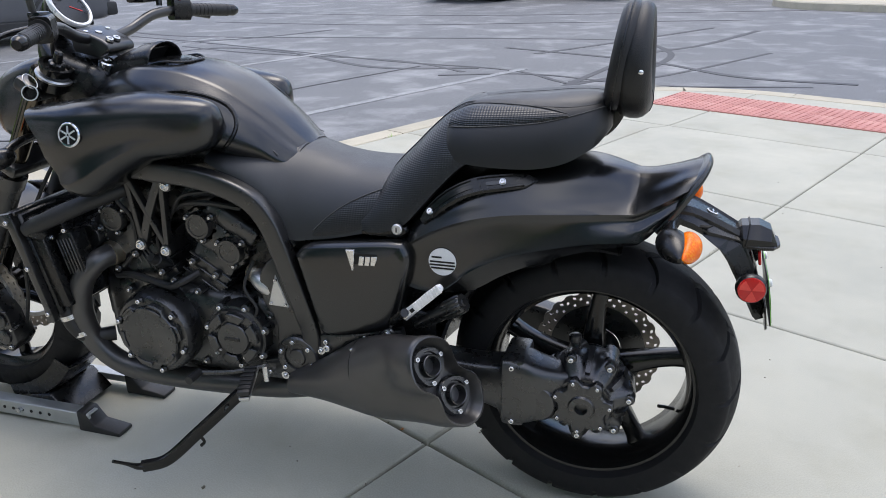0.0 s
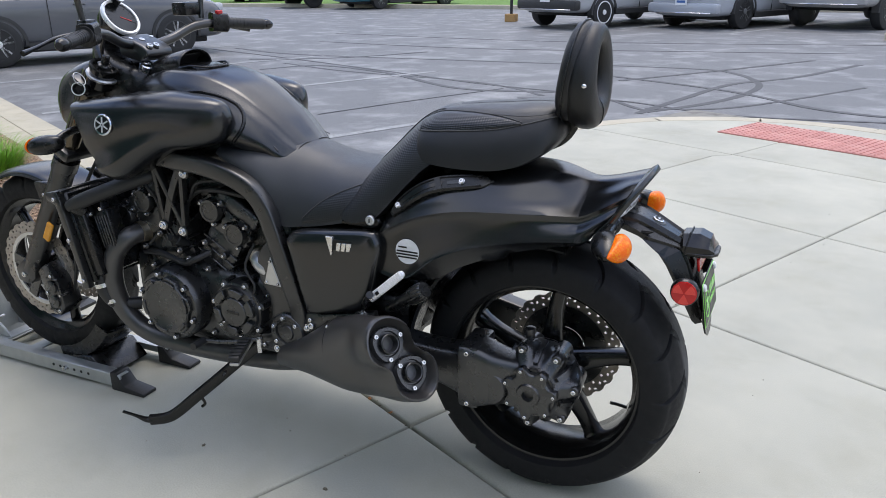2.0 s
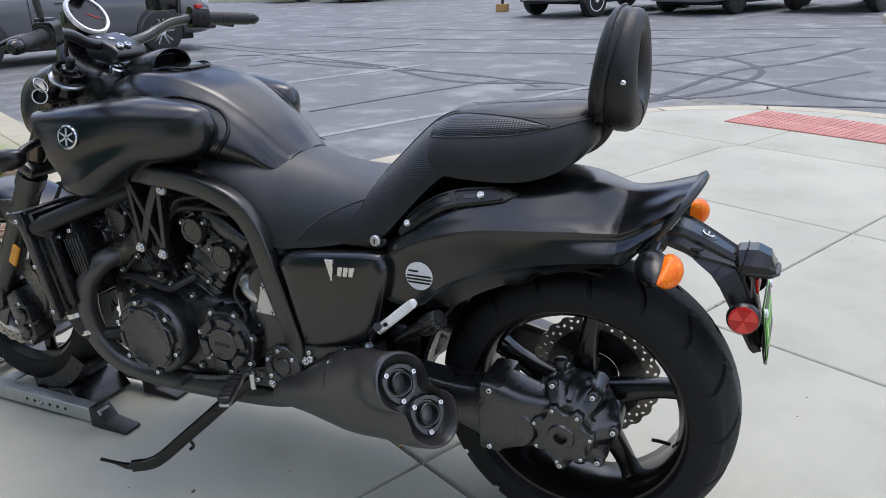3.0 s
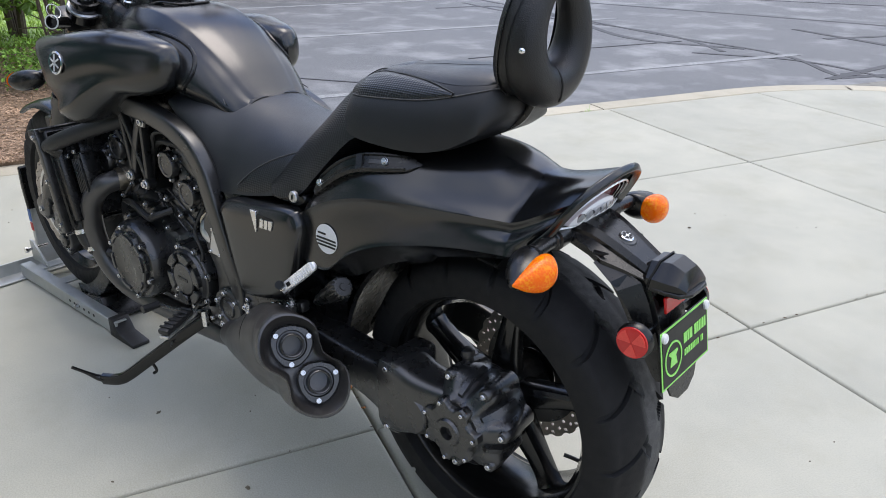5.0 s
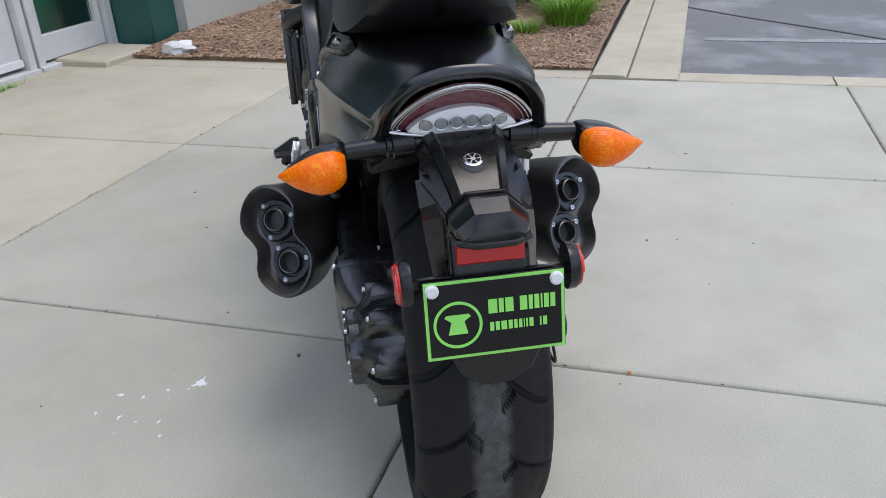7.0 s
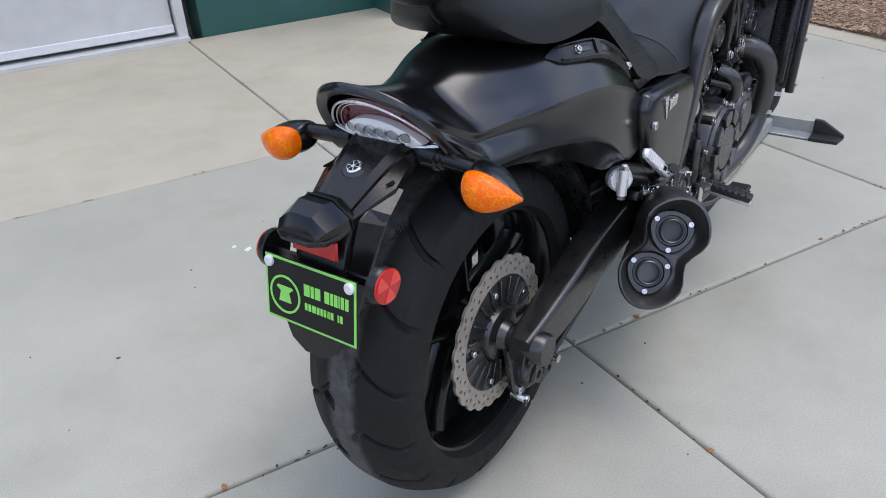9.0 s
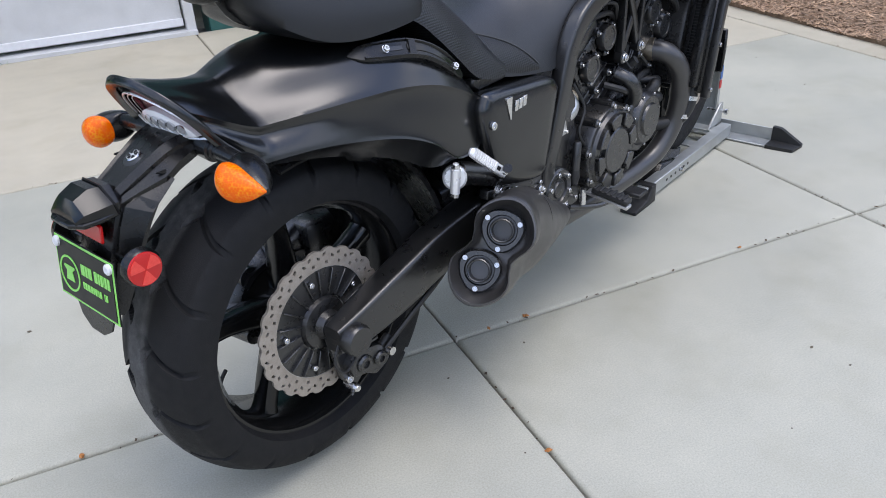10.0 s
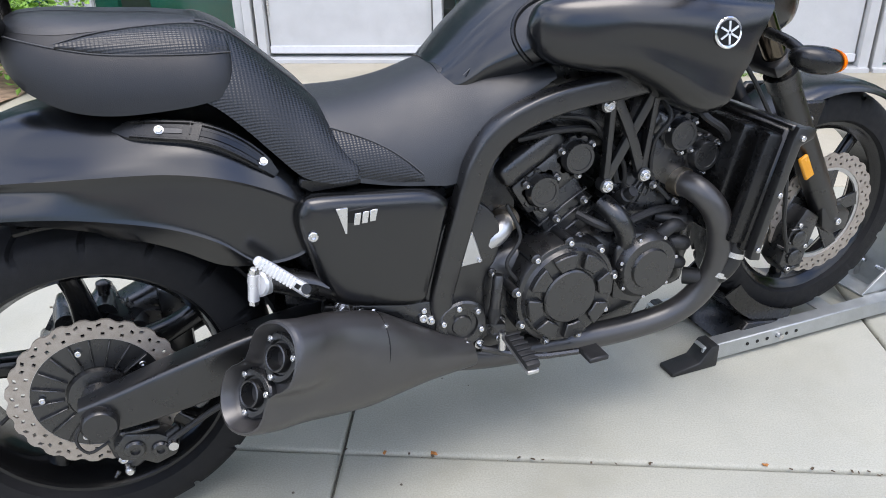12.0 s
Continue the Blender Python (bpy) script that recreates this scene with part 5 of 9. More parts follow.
SEAT_ROWS = [(0.865, 0.838, 0.812, 0.150, 0.160), (0.81, 0.838, 0.785, 0.160, 0.170), (0.74, 0.838, 0.735, 0.155, 0.178), (0.67, 0.831, 0.655, 0.135, 0.182), (0.60, 0.812, 0.655, 0.125, 0.180), (0.53, 0.800, 0.666, 0.135, 0.176), (0.45, 0.798, 0.685, 0.140, 0.168), (0.40, 0.800, 0.70, 0.14, 0.160)]
seat = part("rider_seat", loft([arch(*r) for r in cr(SEAT_ROWS, 5)]), RIDERV, bike, "black vinyl rider seat", angle=60)
bump_rows = [(0.488, 0.722, 0.700, 0.158, 0.170), (0.478, 0.748, 0.688, 0.154, 0.180), (0.455, 0.786, 0.684, 0.150, 0.183), (0.43, 0.818, 0.688, 0.145, 0.182), (0.39, 0.858, 0.703, 0.137, 0.176), (0.35, 0.898, 0.745, 0.126, 0.168), (0.31, 0.932, 0.790, 0.112, 0.156), (0.27, 0.950, 0.828, 0.10, 0.145), (0.235, 0.946, 0.845, 0.09, 0.13)]
part("seat_bolster", loft([arch(*r) for r in cr(bump_rows, 5)]), WEAVE, seat, "woven-texture seat bolster", angle=60)
PAS_ROWS = [(0.318, 0.906, 0.872, 0.070, 0.085), (0.305, 0.932, 0.850, 0.108, 0.128), (0.265, 0.946, 0.838, 0.126, 0.147), (0.20, 0.955, 0.832, 0.130, 0.148), (0.12, 0.962, 0.832, 0.128, 0.142), (0.06, 0.968, 0.844, 0.118, 0.129), (0.012, 0.968, 0.870, 0.098, 0.106), (-0.010, 0.960, 0.892, 0.074, 0.079), (-0.020, 0.942, 0.905, 0.048, 0.052)]
pas = part("passenger_seat", loft([arch(*r) for r in cr(PAS_ROWS, 5)]), LEATHER, seat, "black vinyl passenger seat with stitched panels", angle=60)
def arch_at(row, a, lift=0.0):
    """A point of the saddle ring, a in halves of the way round (0 low edge, 1 crown)."""
    x, zt, zb, ht, hb = row
    q = math.pi / 2 * a
    c, s_ = math.cos(q), math.sin(q)
    z = zb + sup(s_, zt - zb, 2.3)
    fr = (z - zb) / max(1e-4, zt - zb)
    return V(x, sup(c, hb + (ht - hb) * fr ** 1.3, 3.3) + lift * c, z + lift * s_)


def panel(rows, lows, highs, lift, s):
    """A padded strip of covering between two lines round a saddle body."""
    rings = []
    for row in cr([(*r, a, b) for r, a, b in zip(rows, lows, highs)], 5):
        a, b = row[5], row[6]
        out = []
        for i in range(9):
            g = i / 8
            out.append(arch_at(row[:5], a + (b - a) * g, lift * min(1.0, 4 * min(g, 1 - g) + 0.15)))
        inn = [arch_at(row[:5], a + (b - a) * i / 8, -0.004) for i in range(8, -1, -1)]
        rings.append([V(p.x, s * p.y, p.z) for p in out + inn])
    return loft(rings)


def seam(rows, at, s, parent, r=0.0011):
    pts = [arch_at(row[:5], row[5], 0.0012) for row in cr([(*q, a) for q, a in zip(rows, at)], 6)]
    part("stitched_seam", tube([V(p.x, s * p.y, p.z) for p in pts], r, 6, 1), THREAD, parent)


for s in (1, -1):
    part("side_panel", panel(PAS_ROWS[1:6], (0.41, 0.41, 0.42, 0.43, 0.45), (0.72, 0.80, 0.74, 0.64, 0.49), 0.005, s), WEAVE, pas, "woven-texture padded side panel", angle=60)
    part("upper_panel", panel(PAS_ROWS[2:8], (0.83, 0.77, 0.67, 0.60, 0.60, 0.66), (0.99, 0.99, 0.99, 0.99, 0.99, 0.99), 0.003, s), RIDERV, pas, "smooth seat top panel", angle=60)
    seam(PAS_ROWS[:8], (0.39, 0.40, 0.40, 0.41, 0.43, 0.46, 0.50, 0.56), s, pas)
    seam(PAS_ROWS[1:6], (0.73, 0.81, 0.75, 0.65, 0.50), s, pas)
    seam(bump_rows[2:], (0.86, 0.86, 0.85, 0.84, 0.82, 0.80, 0.78), s, seat)
    part("front_panel", panel(SEAT_ROWS[4:7], (0.02, 0.02, 0.05), (0.05, 0.28, 0.46), 0.002, s), WEAVE, seat, "woven-texture corner panel", angle=60)
    seam(SEAT_ROWS[4:7], (0.06, 0.29, 0.47), s, seat)
    part("collar_panel", panel(SEAT_ROWS[1:4], (0.84, 0.72, 0.78), (0.99, 0.99, 0.99), 0.002, s), WEAVE, seat, "woven-texture panel behind the tank", angle=60)
    part("stitched_seam", tube([(0.868, s * 0.03, 0.853), (0.80, s * 0.085, 0.853), (0.735, s * 0.105, 0.842), (0.70, s * 0.118, 0.825)], 0.0012, 6, 5), THREAD, seat)

# tail cowl
tail_rows = [  # x, ridge z, ridge half width, crease z, crease half width, lower crease z, its half width, lower edge z, lean of the ring
    (0.400, 0.700, 0.110, 0.640, 0.180, 0.588, 0.182, 0.578, 0), (0.365, 0.745, 0.122, 0.676, 0.189, 0.570, 0.191, 0.562, 0), (0.30, 0.790, 0.130, 0.712, 0.192, 0.572, 0.196, 0.560, 0), (0.24, 0.812, 0.130, 0.733, 0.190, 0.620, 0.193, 0.570, 0), (0.17, 0.823, 0.122, 0.745, 0.181, 0.654, 0.184, 0.610, 0), (0.08, 0.830, 0.104, 0.748, 0.165, 0.676, 0.168, 0.645, 0), (0.0, 0.828, 0.080, 0.746, 0.142, 0.688, 0.153, 0.666, 0), (-0.078, 0.808, 0.055, 0.744, 0.118, 0.692, 0.137, 0.678, 0),
    (-0.105, 0.809, 0.052, 0.752, 0.116, 0.694, 0.137, 0.683, 0.1), (-0.145, 0.818, 0.050, 0.768, 0.112, 0.704, 0.129, 0.698, 0.30), (-0.185, 0.830, 0.048, 0.786, 0.104, 0.724, 0.118, 0.720, 0.52), (-0.212, 0.838, 0.046, 0.798, 0.095, 0.743, 0.108, 0.740, 0.65)]
rings = []
for x, zr, hr, zc, hc, zk, hk, zl, lean in cr(tail_rows[:8], 5)[:-1] + cr(tail_rows[7:], 5):
    f = min(1.0, max(0.0, (0.22 - x) / 0.22))
    g = min(1.0, max(0.0, (x + 0.02) / 0.2))
    e = min(1.0, max(0.0, (-0.078 - x) / 0.10))
    upper = cr([(0.0, zr), (hr * 0.55, zr - 0.003), (hr, zr - 0.012 - 0.010 * f + 0.012 * e), (hr + (hc - hr) * (0.60 - 0.08 * f), zc + (zr - zc) * (0.42 - 0.14 * f + 0.28 * e)), (hc - 0.008 * g, zc + 0.010 * g)], 4)
    lower = cr([(hc, zc - 0.001), (hc - 0.004 * (1 - e), zc - 0.016), (hk - (0.008 - 0.004 * g) * (1 - e), (zc + zk) / 2 - 0.004), (hk - 0.001, zk + 0.010), (hk + 0.002, zk)], 4)
    tuck = [(hk - 0.002, zk - 0.15 * (zk - zl)), (hk - 0.011, zk - 0.5 * (zk - zl)), (hk - 0.020, zl)]
    half = list(upper) + list(lower) + tuck
    outer = [(-y, z) for y, z in half[::-1]] + [tuple(p) for p in half[1:]]
    inner = [(y * 0.92, z - 0.012 if abs(y) < hc * 0.9 else z) for y, z in outer[::-1]]
    rings.append([(x + lean * (zr - z), y, z) for y, z in outer + inner])
tail_body = loft(rings)
tail_skin = tail_body.copy()
cowl = part("tail_cowl", tail_body, SATIN, bike, "satin black sculpted tail cowl with a sharp crease", angle=34)


def ribbon(rows, s, low, high, thick, sunk, shift=0.0):
    """A raised strip on the cowl's shoulder, from rows of (x, y, z, half width); low and high: the share of its width used."""
    path, rings = cr(rows, 4), []
    n_ = V(0, s * 0.8, 0.6)
    for i, q in enumerate(path):
        a, b = path[max(0, i - 1)], path[min(len(path) - 1, i + 1)]
        t = (V(b[0], s * b[1], b[2]) - V(a[0], s * a[1], a[2])).normalized()
        w = n_.cross(t).normalized()
        if w.z < 0:
            w = -w
        p, e = V(q[0], s * q[1], q[2]) + n_ * shift, 0.12 * q[3]
        lo, hi = p - w * q[3] * low, p + w * q[3] * high
        rings.append([lo - n_ * sunk, lo + n_ * thick * 0.5, lo + w * e + n_ * thick, hi - w * e + n_ * thick, hi + n_ * thick * 0.5, hi - n_ * sunk])
    return loft(rings)


RAIL = [(0.114, 0.119, 0.803, 0.002), (0.140, 0.130, 0.804, 0.0155), (0.181, 0.142, 0.801, 0.0185), (0.225, 0.152, 0.796, 0.0195), (0.262, 0.160, 0.784, 0.0185), (0.296, 0.166, 0.764, 0.0175), (0.326, 0.171, 0.739, 0.014), (0.347, 0.173, 0.714, 0.006)]
for s in (1, -1):
    rail = part("grab_rail", ribbon(RAIL, s, 1, 1, 0.004, 0.028), PLASTIC, cowl, "black plastic trim rail", angle=25)
    for name, rows, mat in (("rail_border", RAIL[1:4], PLASTIC), ("rail_border", RAIL[3:7], PLASTIC)):
        part(name, ribbon(rows, s, 0.9, -0.55, 0.008, 0.004), mat, rail, angle=25)
        part(name, ribbon(rows, s, -0.55, 0.9, 0.008, 0.004), mat, rail, angle=25)
    part("rail_inlay", ribbon(RAIL[3:7], s, 0.36, 0.36, 0.0055, 0.004), GLOSS, rail, angle=25)
    part("rail_inlay", ribbon([(0.186, 0.143, 0.800, 0.018), (0.205, 0.148, 0.798, 0.018), (0.214, 0.150, 0.797, 0.016)], s, 0.34, 0.34, 0.0055, 0.004), FRAMEB, rail, angle=25)
    part("rail_rib", ribbon([(0.228, 0.152, 0.795, 0.016), (0.240, 0.156, 0.791, 0.016)], s, 1, 1, 0.008, 0.004), PLASTIC, rail, angle=25)
    for x, y, z in ((0.181, 0.142, 0.801), (0.328, 0.171, 0.737)):
        p = V(x, s * y, z) + V(0, s * 0.8, 0.6) * 0.005
        part("washer", lathe([(-0.004, 0.0072), (0.001, 0.0072)], 16), STEEL, rail, m=aim(p, (0, s * 0.8, 0.6)))
        bolt(p, (0, s * 0.8, 0.6), rail, "M")
lock = part("key_lock", lathe([(0, 0.012), (0.006, 0.012), (0.008, 0.010)], 20), ALU, cowl, m=aim((0.399, 0.182, 0.697), (0, 1, 0.1)))
part("keyhole", box(0.002, 0.002, 0.010, 0, at=(0, 0.009, 0)), BLACKP, lock)
part("lock_panel", prism([(0.49, 0.685), (0.385, 0.700), (0.38, 0.685), (0.40, 0.670), (0.49, 0.672)], 0.14, 0.172, 0.004, 1), PLASTIC, cowl)
part("lock_panel", prism([(0.49, 0.685), (0.385, 0.700), (0.38, 0.685), (0.40, 0.670), (0.49, 0.672)], -0.172, -0.14, 0.004, 1), PLASTIC, cowl)
stuck, _ = skin(tail_skin, (0.298, 0.5, 0.637), (0, -1, 0))
stick = part("round_sticker", lathe([(0, 0.030), (0.0015, 0.030)], 36), WHITEP, cowl, "white round sticker with black bars", m=aim(stuck + V(0, 0.0012, 0), (0.0, 1, 0.03)))
for i, (w, z) in enumerate(((0.022, 0.010), (0.054, 0.0), (0.056, -0.007), (0.050, -0.014))):
    part("sticker_bar", box(w, 0.001, 0.0035, 0, at=(0 if i else 0.012, 0.002, z)), BLACKP, stick)

# passenger backrest: a padded ring on a bracket
backrest = thing("passenger_backrest", "padded black leather passenger backrest with an open centre", "backrest")
B = Matrix.Translation((-0.055, 0.0, 1.034)) @ Matrix.Rotation(radians(-9), 4, "Y")
backrest.matrix_basis = B
rings = []
for i in range(48):
    a = 2 * math.pi * i / 48
    c, s_ = math.cos(a), math.sin(a)
    cy, cz = 0.068 * c * (1 - 0.12 * s_), 0.083 * s_ + 0.002
    rad = V(0, c, s_ * 0.9).normalized()
    thick = 0.031 - 0.007 * s_
    dep = 0.029 - 0.009 * s_
    rings.append([V(-0.012 * (1 - s_) * 0.6, cy, cz) + rad * sup(math.cos(q), thick, 2.3) + V(1, 0, 0) * sup(math.sin(q), dep, 2.3) for q in [2 * math.pi * j / 18 for j in range(18)]])
rings.append(rings[0])
pad = loft(rings, cap=False)
bmesh.ops.remove_doubles(pad, verts=pad.verts[:], dist=1e-5)
pad_skin = pad.copy()
slit = []
for i in range(7):
    on, _ = skin(pad_skin, (-0.2, 0.012 - 0.001 * i, -0.045 - 0.009 * i), (1, 0, 0))
    if on:
        slit.append(on + V(0.0005, 0, 0))
part("pad", pad, GRAINED, backrest, angle=80)
shell = part("front_cushion", loft([[V(x, k_ * sup(math.cos(q), 0.094, 2.4) * (1 - 0.12 * math.sin(q)), k_ * sup(math.sin(q), 0.107, 2.4)) for q in [2 * math.pi * j / 40 for j in range(40)]] for x, k_ in ((0.006, 0.94), (0.014, 1.0), (0.024, 1.02), (0.035, 0.98), (0.042, 0.86))], cap=False), GRAINED, backrest, angle=60)
part("stitching", tube([(0.024, 0.0968 * sup(math.cos(q), 1, 2.4) * (1 - 0.12 * math.sin(q)), 0.1108 * sup(math.sin(q), 1, 2.4)) for q in [2 * math.pi * j / 40 for j in range(41)]], 0.0018, 6, 1), PLASTIC, backrest)
for s in (1, -1):
    st = part("stud", lathe([(0, 0.006), (0.003, 0.005), (0.005, 0.002)], 14), CHROME, backrest, m=aim((-0.020, s * 0.0955, -0.012), (-0.75, s * 0.8, 0)))
if len(slit) > 2:
    part("pad_slit", tube(slit, 0.0022, 6, 3), BLACKP, backrest)
part("bracket", tube([(0.012, 0, -0.085), (0.018, 0, -0.12), (0.035, 0, -0.15), (0.07, 0, -0.175)], 0.01, 10, 4, flat=(0.02, 0.004)), PLASTIC, backrest)

# tail light, number plate holder
def lamp_shape(x, hw, up, dn, zc, bow, lean=0.62, k=44):
    """A curved outline across the tail, arched above, leaning back towards its top."""
    out = []
    for j in range(k):
        t = 2 * math.pi * j / k
        y = hw * math.cos(t)
        h = abs(math.sin(t)) ** 1.55 * (up if math.sin(t) > 0 else -dn)
        out.append((x - bow * (1 - (y / hw) ** 2) - lean * max(0, h), y, zc + h))
    return out


SMOKE = surface("smoky_red_lamp_plastic", (0.15, 0.035, 0.045), (0.36, 0.16, 0.17), (0.06, 0.12), 120, 420, 0.5, 500, spec=0.8)
STRIP = surface("silver_lamp_strip", grey(0.86), grey(0.92), (0.18, 0.28), 40, 500, spec=0.9)
DISH = surface("grey_lamp_glass", grey(0.24), grey(0.44), (0.05, 0.1), 300, 900, spec=1.0)
tl = part("tail_light", loft([lamp_shape(-0.118, 0.088, 0.050, 0.006, 0.747, 0.012), lamp_shape(-0.142, 0.098, 0.068, 0.007, 0.747, 0.012), lamp_shape(-0.140, 0.093, 0.062, 0.005, 0.748, 0.012)]), SMOKE, bike, "tail light with dark red ends and a row of round clear lamps", angle=30)
part("lamp_strip", loft([lamp_shape(-0.146, 0.075, 0.035, 0.007, 0.746, 0.010, 0.30), lamp_shape(-0.161, 0.073, 0.034, 0.007, 0.746, 0.010, 0.30), lamp_shape(-0.1635, 0.069, 0.031, 0.005, 0.7465, 0.010, 0.30)]), STRIP, tl, "bright silver lamp strip", angle=50)
for i in range(6):
    y = -0.050 + 0.020 * i
    h = 0.0125 - 0.006 * (y / 0.066) ** 2
    lamp_ = part("lamp", lathe([(-0.002, 0.0092), (0.0012, 0.0092), (0.0004, 0.0082)], 18), STEEL, tl, m=aim((-0.1637 - 0.010 * (1 - (y / 0.066) ** 2) - 0.30 * h, y, 0.7465 + h), (-1, y * 4.0, -0.30)))
    part("bulb", lathe([(-0.001, 0.0082), (0.0006, 0.0078), (0.0016, 0.003)], 14), DISH, lamp_)
for s in (1, -1):
    part("red_end", loft([[(x - 0.012 * (1 - (y / 0.093) ** 2) - 0.62 * h, s * y, 0.748 + h) for y, h in ((0.088, 0.004), (0.074, 0.005), (0.068, 0.018), (0.050, 0.034), (0.054, 0.046), (0.066, 0.036), (0.078, 0.022))] for x in (-0.141, -0.144, -0.1445)]), surface("dark_red_prism", (0.10, 0.012, 0.018), (0.26, 0.04, 0.05), (0.08, 0.14), 160, 500, 0.5, 700, spec=0.8) if s > 0 else bpy.data.materials["dark_red_prism"], tl, "dark red end prism", angle=30)
for k_, r_, x_ in ((1.0, 0.0019, -0.154), (0.94, 0.0010, -0.151), (0.88, 0.0008, -0.148)):
    rim_pts = lamp_shape(x_, 0.099 * k_, 0.067 * k_, 0.008, 0.747, 0.012)
    part("lens_rim", tube([Vector(p) for p in rim_pts + rim_pts[:1]], r_, 6, 1, cap=False), LAMPW, tl, "pale clear outer lens rim")
rim_pts = [(-0.122, 0.122, 0.712), (-0.150, 0.108, 0.744), (-0.176, 0.097, 0.782), (-0.198, 0.072, 0.813), (-0.209, 0.035, 0.829), (-0.211, 0.0, 0.832)]
part("cowl_lip", tube([V(*p) for p in rim_pts] + [V(p[0], -p[1], p[2]) for p in rim_pts[-2::-1]], 0.01, 10, 5, flat=(0.009, 0.0075)), SATIN, cowl)

holder = part("plate_holder", loft([[(x, y, z) for y, z in ((-hw, zt - 0.034), (-hw, zt - 0.010), (-hw * 0.80, zt), (-hw * 0.70, zt - 0.004), (hw * 0.70, zt - 0.004), (hw * 0.80, zt), (hw, zt - 0.010), (hw, zt - 0.034))] for x, hw, zt in cr([(-0.10, 0.058, 0.752), (-0.15, 0.056, 0.750), (-0.19, 0.050, 0.744), (-0.23, 0.043, 0.726), (-0.275, 0.035, 0.702), (-0.305, 0.033, 0.686)], 3)]), PLASTIC, bike, "black plastic number plate holder", angle=25)
part("holder_leg", prism([(-0.235, 0.690), (-0.30, 0.676), (-0.330, 0.60), (-0.350, 0.520), (-0.330, 0.520), (-0.285, 0.600)], -0.046, 0.046, 0.006, 2), PLASTIC, holder)
for s in (1, -1):
    # slim fin with a pocket beside the panel, then the folded wing that runs down beside the plate
    part("side_fin", loft([[(x, s * y, z) for x, y, z in row] for row in (
        ((-0.150, 0.052, 0.738), (-0.150, 0.062, 0.730), (-0.150, 0.060, 0.716), (-0.150, 0.050, 0.716)),
        ((-0.190, 0.050, 0.728), (-0.193, 0.064, 0.716), (-0.195, 0.062, 0.702), (-0.195, 0.048, 0.702)),
        ((-0.225, 0.044, 0.712), (-0.222, 0.068, 0.703), (-0.222, 0.066, 0.690), (-0.225, 0.042, 0.690)),
        ((-0.262, 0.038, 0.694), (-0.262, 0.054, 0.690), (-0.262, 0.052, 0.676), (-0.262, 0.036, 0.676)),
        ((-0.292, 0.036, 0.682), (-0.292, 0.046, 0.680), (-0.292, 0.044, 0.668), (-0.292, 0.034, 0.668)))]), PLASTIC, holder, angle=25)
    part("fin_pocket", prism([(-0.203, 0.003), (-0.232, 0.003), (-0.222, -0.004), (-0.206, -0.005)], 0.0, 0.004, 0.001, 1), BLACKP, holder, m=Matrix.Translation((0, s * 0.0605, 0.7095)) @ Matrix.Rotation(radians(55 * s), 4, "X"))
    part("mud_wing", loft([[(x, s * y, z) for x, y, z in row] for row in (
        ((-0.212, 0.073, 0.697), (-0.215, 0.052, 0.702), (-0.240, 0.050, 0.694), (-0.222, 0.072, 0.688)),
        ((-0.245, 0.073, 0.672), (-0.262, 0.053, 0.684), (-0.288, 0.051, 0.676), (-0.258, 0.072, 0.660)),
        ((-0.264, 0.071, 0.645), (-0.284, 0.056, 0.655), (-0.305, 0.052, 0.645), (-0.278, 0.070, 0.634)),
        ((-0.287, 0.066, 0.600), (-0.304, 0.056, 0.606), (-0.322, 0.052, 0.598), (-0.300, 0.064, 0.590)),
        ((-0.326, 0.054, 0.520), (-0.338, 0.050, 0.522), (-0.348, 0.046, 0.516), (-0.334, 0.052, 0.512)))]), PLASTIC, holder, angle=20)
cap = part("plate_lamp", loft([[(x + dx, y, z) for dx, y, z in ((0.0, -hw, zb), (0.0, -hw, zm), (d, -hw * 0.48, zt), (d, hw * 0.48, zt), (0.0, hw, zm), (0.0, hw, zb))] for x, d, hw, zb, zm, zt in ((-0.276, 0.0, 0.036, 0.670, 0.682, 0.694), (-0.292, 0.004, 0.046, 0.668, 0.685, 0.706), (-0.322, 0.0, 0.0475, 0.667, 0.685, 0.710), (-0.345, 0.0, 0.0435, 0.667, 0.683, 0.700), (-0.357, 0.004, 0.036, 0.668, 0.675, 0.683))]), GLOSS, holder, "black angular plate lamp", angle=20)
part("lamp_lip", loft([[(-0.317 + 0.047 * k * c_, 0.0495 * k * s_, z) for c_, s_ in ((-1.0, -0.5), (-1.02, 0.0), (-1.0, 0.5), (-0.72, 0.92), (-0.2, 1.0), (0.7, 0.9), (0.9, 0.5), (0.9, -0.5), (0.7, -0.9), (-0.2, -1.0), (-0.72, -0.92))] for k, z in ((0.97, 0.664), (1.0, 0.666), (1.0, 0.670), (0.97, 0.672))]), PLASTIC, cap, angle=25)
part("cap_seam", tube([(-0.296, 0.0475, 0.668), (-0.299, 0.0480, 0.684), (-0.303, 0.0235, 0.7095), (-0.303, -0.0235, 0.7095), (-0.299, -0.0480, 0.684), (-0.296, -0.0475, 0.668)], 0.0016, 6, 1), BLACKP, cap)
part("reflector", moved(box(0.006, 0.084, 0.029, 0.002, 1), Matrix.Translation((-0.3275, 0, 0.644)) @ Matrix.Rotation(radians(8), 4, "Y")), REDLENS, holder, "red rectangular reflector")
em = part("emblem", lathe([(0, 0.0125), (0.003, 0.0125), (0.004, 0.0105)], 28), CHROME, holder, "round chrome emblem", m=aim((-0.229, 0, 0.7225), (-0.42, 0, 1)))
part("emblem_boss", lathe([(-0.012, 0.0205), (-0.001, 0.0195), (0.0005, 0.018)], 28), FRAMEB, em)
part("emblem_face", lathe([(0, 0.0104), (0.0045, 0.0104)], 24), LAMPW, em)
